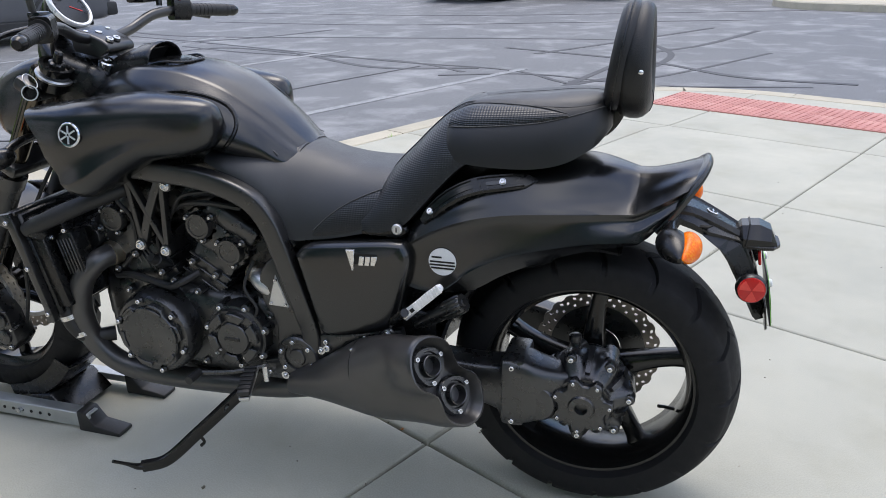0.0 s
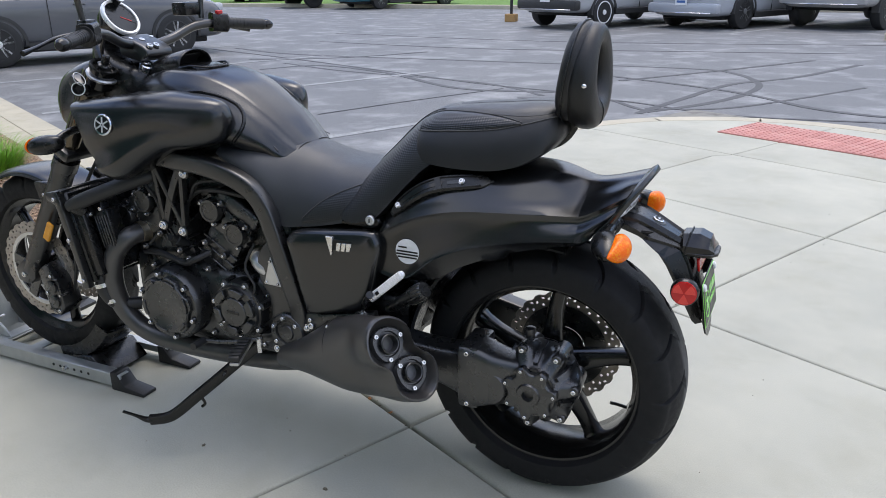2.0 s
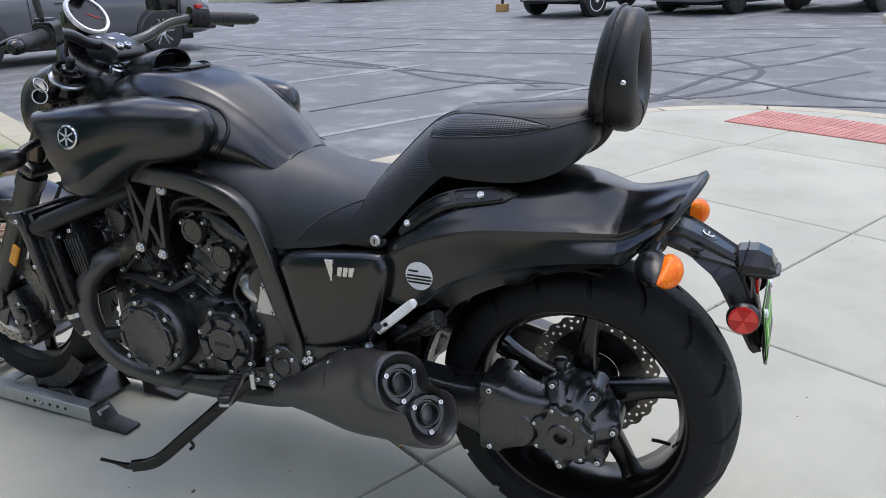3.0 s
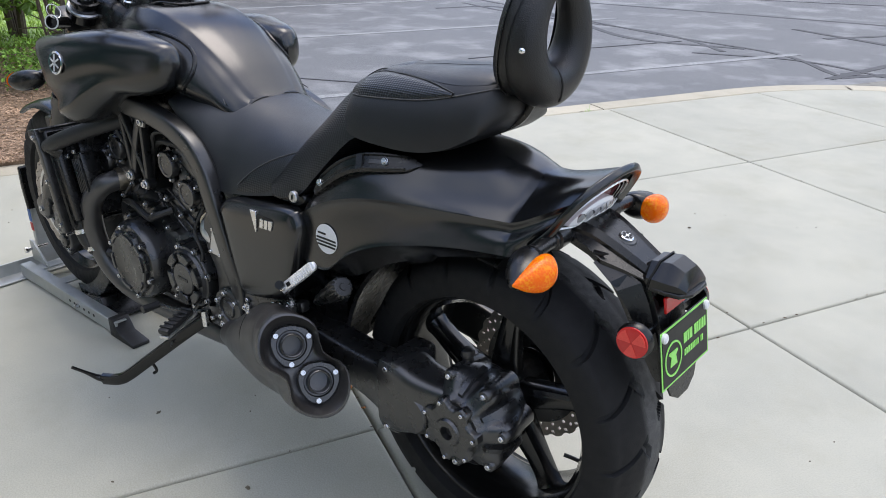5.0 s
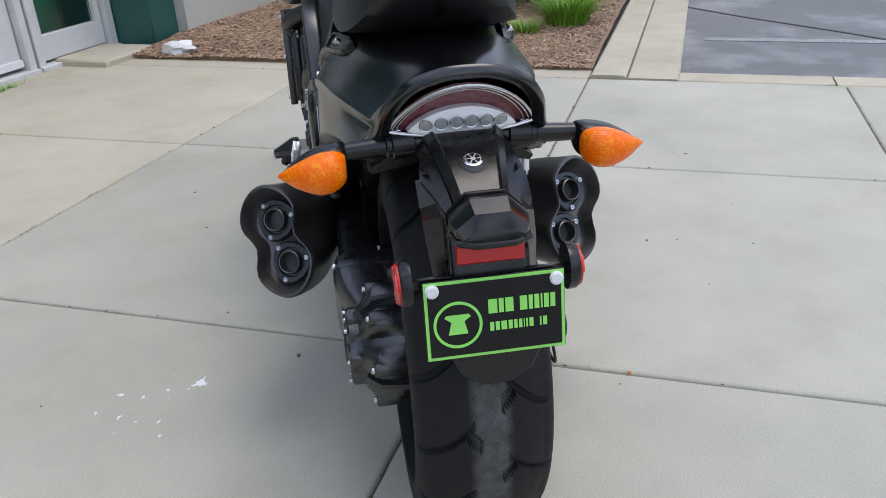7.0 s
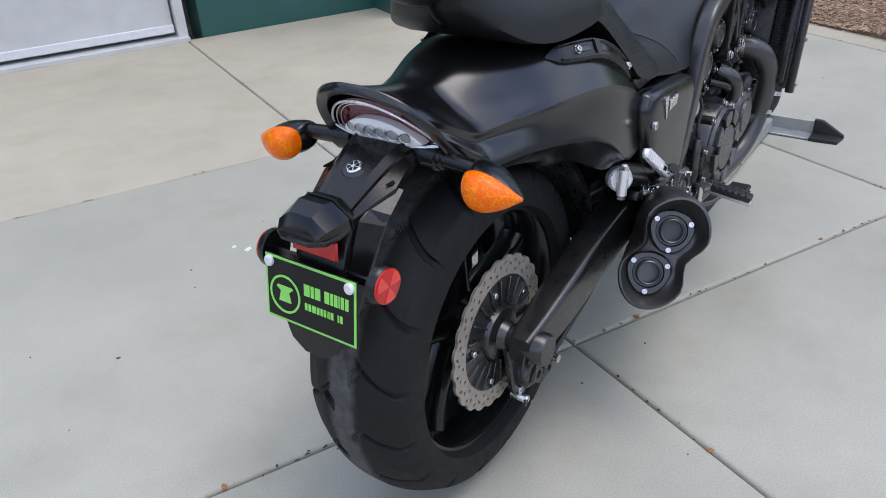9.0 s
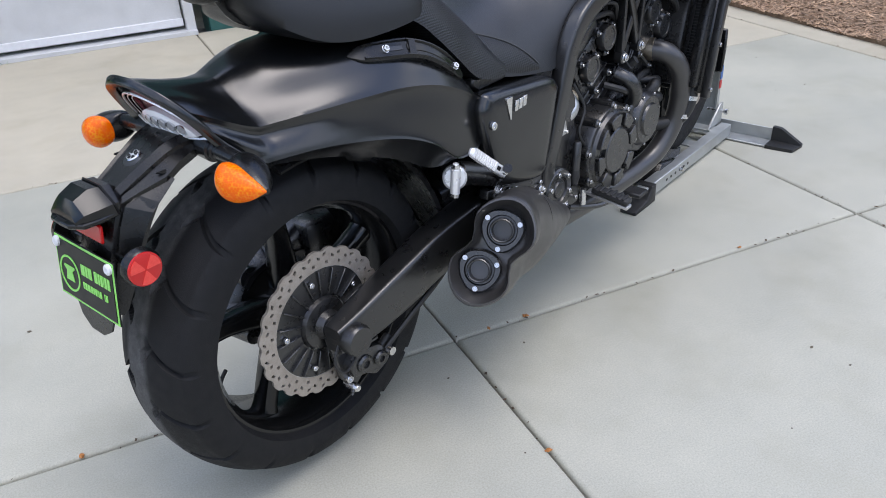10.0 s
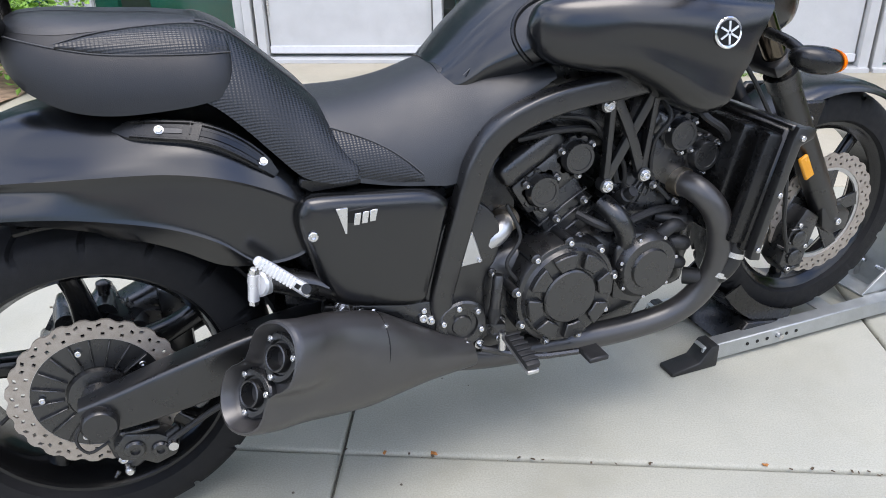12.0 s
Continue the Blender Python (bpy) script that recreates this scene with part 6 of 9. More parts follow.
for i in range(6):
    part("emblem_sector", sector(0.0034, 0.0094, radians(60 * i + 30), 0.30, 0.40, 0.0040, 0.0052, 0.0), BLACKP, em)
tilt = Matrix.Translation((-0.351, 0.0, 0.568)) @ Matrix.Rotation(radians(9), 4, "Y")
plate = part("dealer_plate", box(0.003, 0.174, 0.102, 0.001, 1, (0.0006, 0, 0)), BLACKP, bike, "black dealer plate with lime green border and lettering bars", m=tilt)
part("plate_border", box(0.0008, 0.172, 0.100, 0, 1, (-0.0013, 0, 0)), GREENP, plate)
part("plate_face", box(0.002, 0.164, 0.092, 0.0005, 1, (-0.0018, 0, 0)), BLACKP, plate)
part("plate_skirt", prism([(-0.060, -0.02), (-0.060, -0.045), (-0.044, -0.078), (-0.018, -0.094), (0.018, -0.094), (0.044, -0.078), (0.060, -0.045), (0.060, -0.02)], -0.009, -0.005, 0.001, 1), PLASTIC, plate, m=Matrix.Rotation(radians(90), 4, "Z"))
ring_em = part("plate_logo", moved(lathe([(-0.0005, 0.030), (0.001, 0.030), (0.001, 0.0265), (-0.0005, 0.0265)], 36, True), aim((-0.0028, 0.047, -0.006), (-1, 0, 0))), GREENP, plate)
part("logo_shape", prism([(-0.012, -0.012), (0.012, -0.012), (0.008, 0.004), (0.016, 0.010), (0.014, 0.013), (-0.014, 0.013), (-0.016, 0.010), (-0.008, 0.004)], -0.0005, 0.001, 0, 1), GREENP, ring_em, m=Matrix.Translation((-0.0034, 0.047, -0.006)) @ Matrix.Rotation(radians(-90), 4, "Z") @ Matrix.Rotation(0, 4, "X"))
for x0, ws, z, h in ((0.010, (0.013, 0.008, 0.012, 0.0, 0.011, 0.007, 0.008, 0.004, 0.008, 0.008), 0.013, 0.018), (0.009, (0.007, 0.007, 0.009, 0.007, 0.006, 0.006, 0.003, 0.004, 0.007, 0.0, 0.004, 0.007), -0.013, 0.011)):
    y = x0
    for w in ws:
        if w:
            part("lettering_bar", box(0.001, w - 0.002, h, 0, at=(-0.0032, y - w / 2, z)), GREENP, plate)
        y -= w if w else 0.006
for s in (1, -1):
    part("plate_screw", lathe([(0, 0.0085), (0.004, 0.0085), (0.006, 0.006)], 12), WHITEP, plate, "white plastic screw", m=aim((-0.002, s * 0.076, 0.040), (-1, 0, 0)))
    ref = part("side_reflector", lathe([(0, 0.030), (0.010, 0.0295), (0.014, 0.0265)], 32), PLASTIC, holder, m=aim((-0.312, s * 0.098, 0.604), (-0.04, s, 0)))
    part("reflector_lens", lathe([(0.008, 0.027), (0.0165, 0.026), (0.018, 0.020), (0.018, 0.001)], 32), REDLENS, ref, "round red reflector")
    for i in range(3):
        part("prism_sector", sector(0.002, 0.0235, radians(120 * i + 30), 0.50, 0.50, 0.0165, 0.0188, 0.0), REDLIGHT, ref)
    part("reflector_arm", box(0.006, 0.06, 0.016, 0.002, 1, (-0.318, s * 0.075, 0.604)), PLASTIC, holder)
    # turn signals
    sig = part("turn_signal", loft([[(x, s * y, z) for x, z in [(xc + hx * math.cos(q), zc + hz * math.sin(q)) for q in [2 * math.pi * j / 24 for j in range(24)]]] for y, xc, hx, zc, hz in cr([(0.156, -0.150, 0.012, 0.720, 0.012), (0.161, -0.154, 0.026, 0.716, 0.022), (0.177, -0.158, 0.033, 0.712, 0.027), (0.20, -0.163, 0.031, 0.709, 0.026), (0.225, -0.169, 0.020, 0.707, 0.016), (0.243, -0.172, 0.004, 0.705, 0.004)], 4)]), PLASTIC, bike, "amber turn signal on a black stalk")
    part("signal_lens", loft([[(x, s * y, z) for x, z in [(xc + hx * math.cos(q), zc + hz * math.sin(q)) for q in [2 * math.pi * j / 24 for j in range(24)]]] for y, xc, hx, zc, hz in cr([(0.158, -0.182, 0.008, 0.714, 0.015), (0.164, -0.185, 0.017, 0.713, 0.022), (0.178, -0.188, 0.023, 0.711, 0.0275), (0.198, -0.188, 0.022, 0.709, 0.0265), (0.222, -0.185, 0.014, 0.708, 0.017), (0.240, -0.180, 0.005, 0.708, 0.006), (0.246, -0.178, 0.002, 0.708, 0.002)], 4)]), AMBER, sig, "orange lens")
    part("stalk", lathe([(0, 0.015), (0.022, 0.015), (0.024, 0.020), (0.052, 0.020), (0.054, 0.0165), (0.060, 0.0165), (0.062, 0.0135), (0.115, 0.012)], 20), PLASTIC, sig, m=aim((-0.145, s * 0.042, 0.728), (-0.05, s, -0.04)))

# seat base and rear mudguard
part("inner_fender", loft([[(0.36 * math.cos(a) * f, y, 0.325 + 0.36 * math.sin(a) * f) for y, f in ((-0.125, 0.95), (-0.10, 1.0), (0, 1.02), (0.10, 1.0), (0.125, 0.95), (0.12, 0.93), (0, 0.99), (-0.12, 0.93))] for a in [radians(4 + 6 * i) for i in range(17)]]), PLASTIC, bike)
part("subframe", loft([ring_x(x, 0, z, hw, up, up, 4, 20) for x, hw, z, up in ((-0.12, 0.06, 0.74, 0.03), (0.1, 0.09, 0.76, 0.04), (0.35, 0.11, 0.70, 0.06), (0.55, 0.12, 0.62, 0.10), (0.66, 0.12, 0.60, 0.12))]), PLASTIC, bike)
part("air_box", loft([ring_x(x, 0, 0.80, hw, up, up, 4, 20) for x, hw, up in ((0.76, 0.09, 0.03), (0.84, 0.11, 0.06), (1.05, 0.13, 0.09), (1.2, 0.10, 0.07))]), PLASTIC, bike)

# shock and linkage under the seat
part("swing_arm_bridge", loft([ring_x(x, 0, z, hw, up, up, 5, 20) for x, hw, z, up in ((0.345, 0.110, 0.42, 0.05), (0.38, 0.125, 0.41, 0.085), (0.50, 0.125, 0.40, 0.095), (0.60, 0.12, 0.38, 0.09))]), PLASTIC, bike)
part("rear_shock", lathe([(-0.10, 0.036), (-0.06, 0.045), (0.07, 0.045), (0.10, 0.036)], 24), PLASTIC, bike, m=aim((0.45, 0.0, 0.53), (0.75, 0, 0.55)))
part("battery_tray", loft([ring_x(x, 0, z, hw, up, up, 5, 20) for x, hw, z, up in ((0.345, 0.08, 0.60, 0.05), (0.40, 0.10, 0.56, 0.10), (0.50, 0.108, 0.53, 0.12), (0.62, 0.12, 0.50, 0.13))]), PLASTIC, bike)
part("link_arm", tube([(0.34, 0.03, 0.47), (0.45, 0.03, 0.43), (0.60, 0.03, 0.36)], 0.02, 10, 2, flat=(0.05, 0.018)), ENGINE, bike)

# foot rests
for s in (1, -1):
    fr = part("footrest", moved(box(0.026, 0.112, 0.010, 0.004, 2), Matrix.Translation((0.745, s * 0.280, 0.325)) @ Matrix.Rotation(radians(-8 * s), 4, "X") @ Matrix.Rotation(radians(18 if s > 0 else 1), 4, "Z")), ALU, bike, "alloy rider footrest with rubber tread")
    part("rubber_tread", moved(box(0.030, 0.096, 0.014, 0.005, 2, (0, s * 0.006, 0.013)), Matrix.Translation((0.745, s * 0.280, 0.325)) @ Matrix.Rotation(radians(-8 * s), 4, "X") @ Matrix.Rotation(radians(18 if s > 0 else 1), 4, "Z")), RUBBER, fr)
    for i in range(6):
        part("tread_rib", moved(box(0.031, 0.006, 0.004, 0.001, 1, (0, s * (-0.034 + 0.015 * i), 0.0215)), Matrix.Translation((0.745, s * 0.280, 0.325)) @ Matrix.Rotation(radians(-8 * s), 4, "X") @ Matrix.Rotation(radians(18 if s > 0 else 1), 4, "Z")), RUBBER, fr)
    for x, z, k_ in ((0.433, 0.446, "L"), (0.459, 0.435, "M"), (0.583, 0.394, "L"), (0.602, 0.350, "L"), (0.656, 0.304, "L")):
        bolt((x, s * 0.191, z), (0, s, 0), fr, k_)
    part("arm_washer", lathe([(-0.004, 0.019), (0.002, 0.019), (0.004, 0.015)], 24), STEEL, fr, m=aim((0.433, s * 0.188, 0.446), (0, s, 0)))
    part("arm_slot", prism([(0.508, 0.425), (0.535, 0.418), (0.548, 0.402), (0.520, 0.408)], s * 0.1895, s * 0.1915, 0, 1), BLACKP, fr)
    part("peg_pin", lathe([(-0.02, 0.008), (0.02, 0.008)], 12), STEEL, fr, m=aim((0.738, s * 0.215, 0.318), (0, 0, 1)))
    part("peg_bracket", prism([(0.60, 0.425), (0.55, 0.43), (0.40, 0.462), (0.395, 0.44), (0.52, 0.40), (0.60, 0.36), (0.64, 0.29), (0.76, 0.29), (0.76, 0.335), (0.70, 0.35)], s * 0.165, s * 0.19, 0.005, 2), ENGINE, fr)
    for x, z, r_ in ((0.435, 0.449, 0.016), (0.60, 0.385, 0.010), (0.645, 0.30, 0.010), (0.70, 0.305, 0.010)):
        part("washer", lathe([(0.0, r_), (0.0022, r_)], 20), STEEL, fr, m=aim((x, s * 0.1905, z), (0, s, 0)))
    bolt((0.435, s * 0.192, 0.449), (0, s, 0), fr, "L")
    bolt((0.465, s * 0.192, 0.44), (0, s, 0), fr, "M")
    for x, z in ((0.60, 0.385), (0.585, 0.41), (0.645, 0.30), (0.70, 0.305), (0.74, 0.31)):
        bolt((x, s * 0.191, z), (0, s, 0), fr, "M")
    tip_, root_ = V(0.288, s * 0.236, 0.600), V(0.366, s * 0.252, 0.531)
    along, face_ = (root_ - tip_).normalized(), V(-0.35, s * 0.75, 0.35)
    face_ = (face_ - along * face_.dot(along)).normalized()
    wide_ = along.cross(face_)
    span = (root_ - tip_).length
    pp = part("passenger_peg", loft([[tip_ + along * span * f + wide_ * sup(math.cos(q), w, 3) + face_ * sup(math.sin(q), h, 3) for q in [2 * math.pi * j / 20 for j in range(20)]] for f, w, h in ((-0.02, 0.004, 0.002), (0.0, 0.007, 0.0045), (0.06, 0.0095, 0.006), (0.3, 0.0105, 0.0065), (0.7, 0.010, 0.0075), (0.86, 0.0105, 0.0095), (1.0, 0.0105, 0.0095), (1.02, 0.008, 0.007))]), LAMPW, bike, "folded alloy passenger footrest with a ribbed edge", angle=50)
    for i in range(11):
        p = tip_ + along * span * (0.06 + 0.062 * i)
        part("peg_ridge", loft([[p + along * u + wide_ * w + face_ * h for w, h in ((-0.0095, 0.004), (0.0095, 0.004), (0.0095, top_), (-0.0095, top_))] for u, top_ in ((-0.0016, 0.0085), (0.0016, 0.0085))]), LAMPW, pp)
    part("peg_slot", loft([[tip_ + along * span * f + wide_ * w + face_ * h for w in (-0.004, 0.004)] + [tip_ + along * span * f + wide_ * w + face_ * (h - 0.003) for w in (0.004, -0.004)] for f, h in ((0.72, 0.0088), (0.80, 0.0100))]), BLACKP, pp)
    bolt(tip_ + along * span * 0.93 + face_ * 0.009, face_, pp, "M")
    part("peg_mount", tube([(0.358, s * 0.270, 0.548), (0.385, s * 0.235, 0.52), (0.44, s * 0.18, 0.46)], 0.009, 10, 3), PLASTIC, pp)
shifter = part("gear_lever", tube([(0.74, 0.20, 0.33), (0.82, 0.225, 0.315), (0.90, 0.24, 0.31)], 0.006, 8, 3), ENGINE, bike)
part("lever_tip", lathe([(-0.022, 0.010), (0.022, 0.010)], 14), RUBBER, shifter, m=aim((0.905, 0.262, 0.31), (0, 1, 0)))
pedal = part("brake_pedal", tube([(0.70, -0.20, 0.30), (0.80, -0.225, 0.27), (0.90, -0.24, 0.265)], 0.007, 8, 3), ENGINE, bike)
part("pedal_pad", box(0.045, 0.05, 0.012, 0.003, 1, (0.92, -0.262, 0.268)), RUBBER, pedal)
cyl = part("rear_master_cylinder", lathe([(-0.035, 0.011), (0.03, 0.011), (0.035, 0.008)], 14), ENGINE, bike, m=aim((0.735, -0.195, 0.42), (0.1, 0, 1)))
part("boot", lathe([(-0.07, 0.009), (-0.05, 0.013), (-0.035, 0.011)], 14), RUBBER, cyl)

# side stand
stand = part("side_stand", tube([(0.765, 0.19, 0.300), (0.818, 0.238, 0.249), (0.860, 0.270, 0.208), (0.902, 0.300, 0.168), (0.945, 0.331, 0.127), (0.972, 0.348, 0.112), (1.012, 0.366, 0.106)], 0.012, 14, 4, flat=(0.0085, 0.0145)), GLOSS, bike, "black side stand folded down clear of the ground")
part("stand_foot", tube([(1.005, 0.362, 0.106), (1.018, 0.376, 0.112), (1.026, 0.400, 0.135), (1.036, 0.428, 0.160)], [0.010, 0.008, 0.0045, 0.004], 10, 4), GLOSS, stand)
part("stand_tab", tube([(0.898, 0.285, 0.160), (0.892, 0.280, 0.140), (0.900, 0.285, 0.130)], 0.004, 8, 3), GLOSS, stand)
part("stand_spring", tube([(0.86 + 0.004 * math.cos(i * 1.9) - 0.0012 * i, 0.26 + 0.004 * math.sin(i * 1.9), 0.195 + 0.0016 * i) for i in range(30)], 0.0015, 5, 1), ENGINE, stand)

# rear shock reservoirs
res = part("shock_adjuster", lobed([(-0.105, 0.008, 0.0), (-0.085, 0.008, 0.0), (-0.085, 0.013, 0.0), (-0.05, 0.013, 0.0), (-0.05, 0.017, 0.0), (-0.01, 0.017, 0.0), (-0.008, 0.021, 0.0), (0.006, 0.021, 0.05), (0.040, 0.021, 0.05), (0.044, 0.018, 0.0), (0.044, 0.008, 0.0), (0.047, 0.007, 0.0)], 14, 0, 2, 84), ENGINE, bike, "black shock preload knob", m=aim((0.287, 0.190, 0.527), (-0.78, 0.2, 0.55)))
res2 = part("shock_reservoir", lathe([(-0.05, 0.024), (0.05, 0.024)], 24), ENGINE, bike, m=aim((0.36, -0.185, 0.515), (0.9, -0.1, -0.35)))
part("reservoir_cap", lathe([(-0.012, 0.024), (0.006, 0.024), (0.010, 0.020), (0.011, 0.002)], 28), LAMPW, res2, "bare alloy reservoir cap", m=res2.matrix_basis.inverted() @ aim((0.296, -0.188, 0.532), (-0.7, -0.6, 0.2)))
valve = part("adjuster_barrel", lathe([(-0.034, 0.006), (-0.026, 0.006), (-0.026, 0.010), (0.022, 0.010), (0.022, 0.007), (0.030, 0.007), (0.034, 0.005)], 16), LAMPW, res2, m=res2.matrix_basis.inverted() @ aim((0.283, -0.200, 0.534), (0.12, 0.0, 1)))
for z_ in (-0.030, 0.028):
    part("nut", lathe([(z_ - 0.004, 0.009), (z_ + 0.004, 0.009)], 6), STEEL, res2, m=res2.matrix_basis.inverted() @ aim((0.283, -0.200, 0.534), (0.12, 0.0, 1)))

# radiator
rad = part("radiator", box(0.045, 0.53, 0.265, 0.006, 1, (0, 0, -0.022)), PLASTIC, bike, "black radiator with finned core", m=Matrix.Translation((1.315, 0.0, 0.575)) @ Matrix.Rotation(radians(14), 4, "Y"))
for i in range(31):
    part("fin", box(0.006, 0.49, 0.002, 0, at=(-0.024, 0, -0.145 + 0.008 * i)), ENGINE, rad) if i == 0 else again(fin0, Matrix.Translation((0, 0, 0.008 * i)), rad)
    fin0 = [o for o in rad.children if o.name.startswith("fin")][0]
for s in (1, -1):
    sh = part("radiator_shroud", prism([(-0.012, 0.118), (0.036, 0.120), (0.036, 0.100), (0.010, 0.082), (0.008, -0.125), (0.018, -0.165), (-0.010, -0.165), (-0.014, 0.08)], s * 0.262, s * 0.284, 0.004, 2), FRAMEB, rad, "black side frame of the radiator")
    part("side_tank", box(0.05, 0.030, 0.235, 0.008, 2, (-0.03, s * 0.246, -0.022)), PLASTIC, rad)
    part("top_rail", box(0.040, 0.245, 0.012, 0.003, 1, (0.004, s * 0.15, 0.113)), FRAMEB, rad)
    for x, z in ((0.004, 0.098), (0.0, -0.02), (-0.002, -0.14)):
        bolt((x, s * 0.284, z), (0, s, 0), rad, "M")
    if s > 0:
        part("hose_union", tube([(-0.045, s * 0.245, 0.050), (-0.042, s * 0.258, 0.062), (-0.040, s * 0.264, 0.070)], 0.021, 14, 4), PLASTIC, rad)
        part("top_hose", tube([(-0.028, s * 0.268, 0.069), (-0.075, s * 0.258, 0.078), (-0.13, s * 0.233, 0.087), (-0.20, s * 0.19, 0.097), (-0.245, s * 0.15, 0.10)], [0.018, 0.0205, 0.0205, 0.0205, 0.019], 16, 4), RUBBER, rad)
        tank_box = part("filler_box", box(0.055, 0.05, 0.11, 0.008, 2, (-0.085, s * 0.205, -0.015)), PLASTIC, rad)
        for i in range(5):
            part("rib", box(0.004, 0.006, 0.09, 0.001, 1, (-0.065 - 0.010 * i, s * 0.231, -0.02)), ENGINE, tank_box)
        for x, z in ((-0.060, 0.035), (-0.105, 0.045)):
            bolt((x, s * 0.236, z), (0, s, 0), rad, "M")
    low = part("bottom_hose", tube([(-0.01, s * 0.235, -0.14), (-0.006, s * 0.235, -0.19), (-0.018, s * 0.215, -0.235), (-0.06, s * 0.17, -0.255)], 0.019, 14, 4), RUBBER, rad)
    for p in ((-0.007, s * 0.235, -0.170), (-0.014, s * 0.222, -0.222)):
        part("hose_clamp", lathe([(-0.006, 0.0215), (0.006, 0.0215)], 20), STEEL, rad, m=aim(p, (0, 0, 1)))

part("fan_shroud", box(0.06, 0.42, 0.235, 0.012, 2, (-0.045, 0, -0.02)), PLASTIC, rad)
# fork, front mudguard, headlamp, bars
for s in (1, -1):
    top, bot = V(1.30, 0.03 * 0.6 + s * 0.105, 1.0), V(1.695, 0.03 + s * 0.105, 0.352)
    leg = part("fork_leg", tube([top + (bot - top) * 0.42, top + (bot - top) * 0.98], 0.033, 20, 1), FRAMEB, bike, "black fork leg")
    part("stanchion", tube([top, top + (bot - top) * 0.45], 0.026, 20, 1), surface("dark_bronze_chrome", (0.10, 0.085, 0.065), (0.14, 0.12, 0.095), (0.1, 0.16), 20, 300, metal=1.0) if s > 0 else bpy.data.materials["dark_bronze_chrome"], leg)
    part("dust_seal", tube([top + (bot - top) * 0.40, top + (bot - top) * 0.45], 0.037, 20, 1), ENGINE, leg)
    part("axle_clamp", prism([(1.64, 0.40), (1.70, 0.40), (1.74, 0.37), (1.735, 0.325), (1.69, 0.315), (1.655, 0.34)], 0.03 + s * 0.085, 0.03 + s * 0.135, 0.008, 2), FRAMEB, leg)
    bolt((1.698, 0.03 + s * 0.135, 0.352), (0, s, 0), leg, "L")
    part("side_marker", moved(box(0.026, 0.010, 0.064, 0.003, 1), Matrix.Translation(top + (bot - top) * 0.745 + V(-0.056 if s > 0 else -0.040, s * (0.042 if s > 0 else 0.034), 0.0)) @ Matrix.Rotation(radians(-31), 4, "Y")), YELLOWP, leg, "amber side marker")
    cal = part("front_caliper", prism([(1.60, 0.40), (1.56, 0.34), (1.545, 0.26), (1.575, 0.225), (1.615, 0.24), (1.63, 0.31), (1.645, 0.37)], 0.03 + s * 0.06, 0.03 + s * 0.13, 0.006, 2), ENGINE, leg, "black radial brake caliper")
    for x, z in ((1.585, 0.325), (1.582, 0.275)):
        part("piston_housing", lathe([(-0.02, 0.022), (0.008, 0.021), (0.011, 0.016), (0.011, 0.001)], 22), ENGINE, cal, m=aim((x, 0.03 + s * 0.130, z), (0, s, 0)))
    for i in range(4):
        part("caliper_rib", box(0.050, 0.012, 0.006, 0.002, 1, (1.585, 0.03 + s * 0.128, 0.245 + 0.035 * i)), ENGINE, cal)
    part("pad_pin", lathe([(-0.02, 0.004), (0.012, 0.004)], 10), STEEL, cal, m=aim((1.553, 0.03 + s * 0.125, 0.30), (0, s, 0)))
    for x, z in ((1.585, 0.36), (1.57, 0.245), (1.612, 0.30)):
        bolt((x, 0.03 + s * 0.13, z), (0, s, 0), cal, "M")
    part("brake_hose", tube([(1.55, s * 0.11, 0.30), (1.50, s * 0.13, 0.40), (1.47, s * 0.13, 0.55), (1.40, s * 0.10, 0.70), (1.33, s * 0.06, 0.82)], 0.005, 8, 4), RUBBER, cal)
    fs = part("front_turn_signal", loft([[(xc + f, s * (y + sup(math.cos(q), hy, 2)), z + sup(math.sin(q), hz, 2)) for q in [2 * math.pi * j / 20 for j in range(20)] for xc, f in ((x, 0.0),)] for x, y, hy, z, hz in cr([(1.315, 0.245, 0.004, 0.822, 0.004), (1.325, 0.250, 0.022, 0.820, 0.018), (1.35, 0.258, 0.034, 0.816, 0.026), (1.38, 0.266, 0.034, 0.812, 0.026), (1.40, 0.27, 0.026, 0.81, 0.020)], 4)]), PLASTIC, bike, "black front turn signal with an orange lens")
    part("signal_lens", loft([[(x, s * (y + sup(math.cos(q), hy, 2)), z + sup(math.sin(q), hz, 2)) for q in [2 * math.pi * j / 20 for j in range(20)]] for x, y, hy, z, hz in cr([(1.395, 0.27, 0.030, 0.811, 0.023), (1.405, 0.271, 0.026, 0.81, 0.020), (1.418, 0.273, 0.012, 0.808, 0.010)], 3)]), AMBER, fs)
    part("stalk", tube([(1.355, s * 0.235, 0.822), (1.36, s * 0.19, 0.835), (1.37, s * 0.12, 0.84)], 0.011, 12, 3), PLASTIC, fs)
for f, n_ in ((0.06, "upper_yoke"), (0.36, "lower_yoke")):
    c = V(1.30, 0.02, 1.0) + (V(1.695, 0.03, 0.352) - V(1.30, 0.018, 1.0)) * f
    part(n_, moved(box(0.075, 0.29, 0.035, 0.012, 2), Matrix.Translation(c) @ Matrix.Rotation(radians(-31), 4, "Y")), FRAMEB, bike)
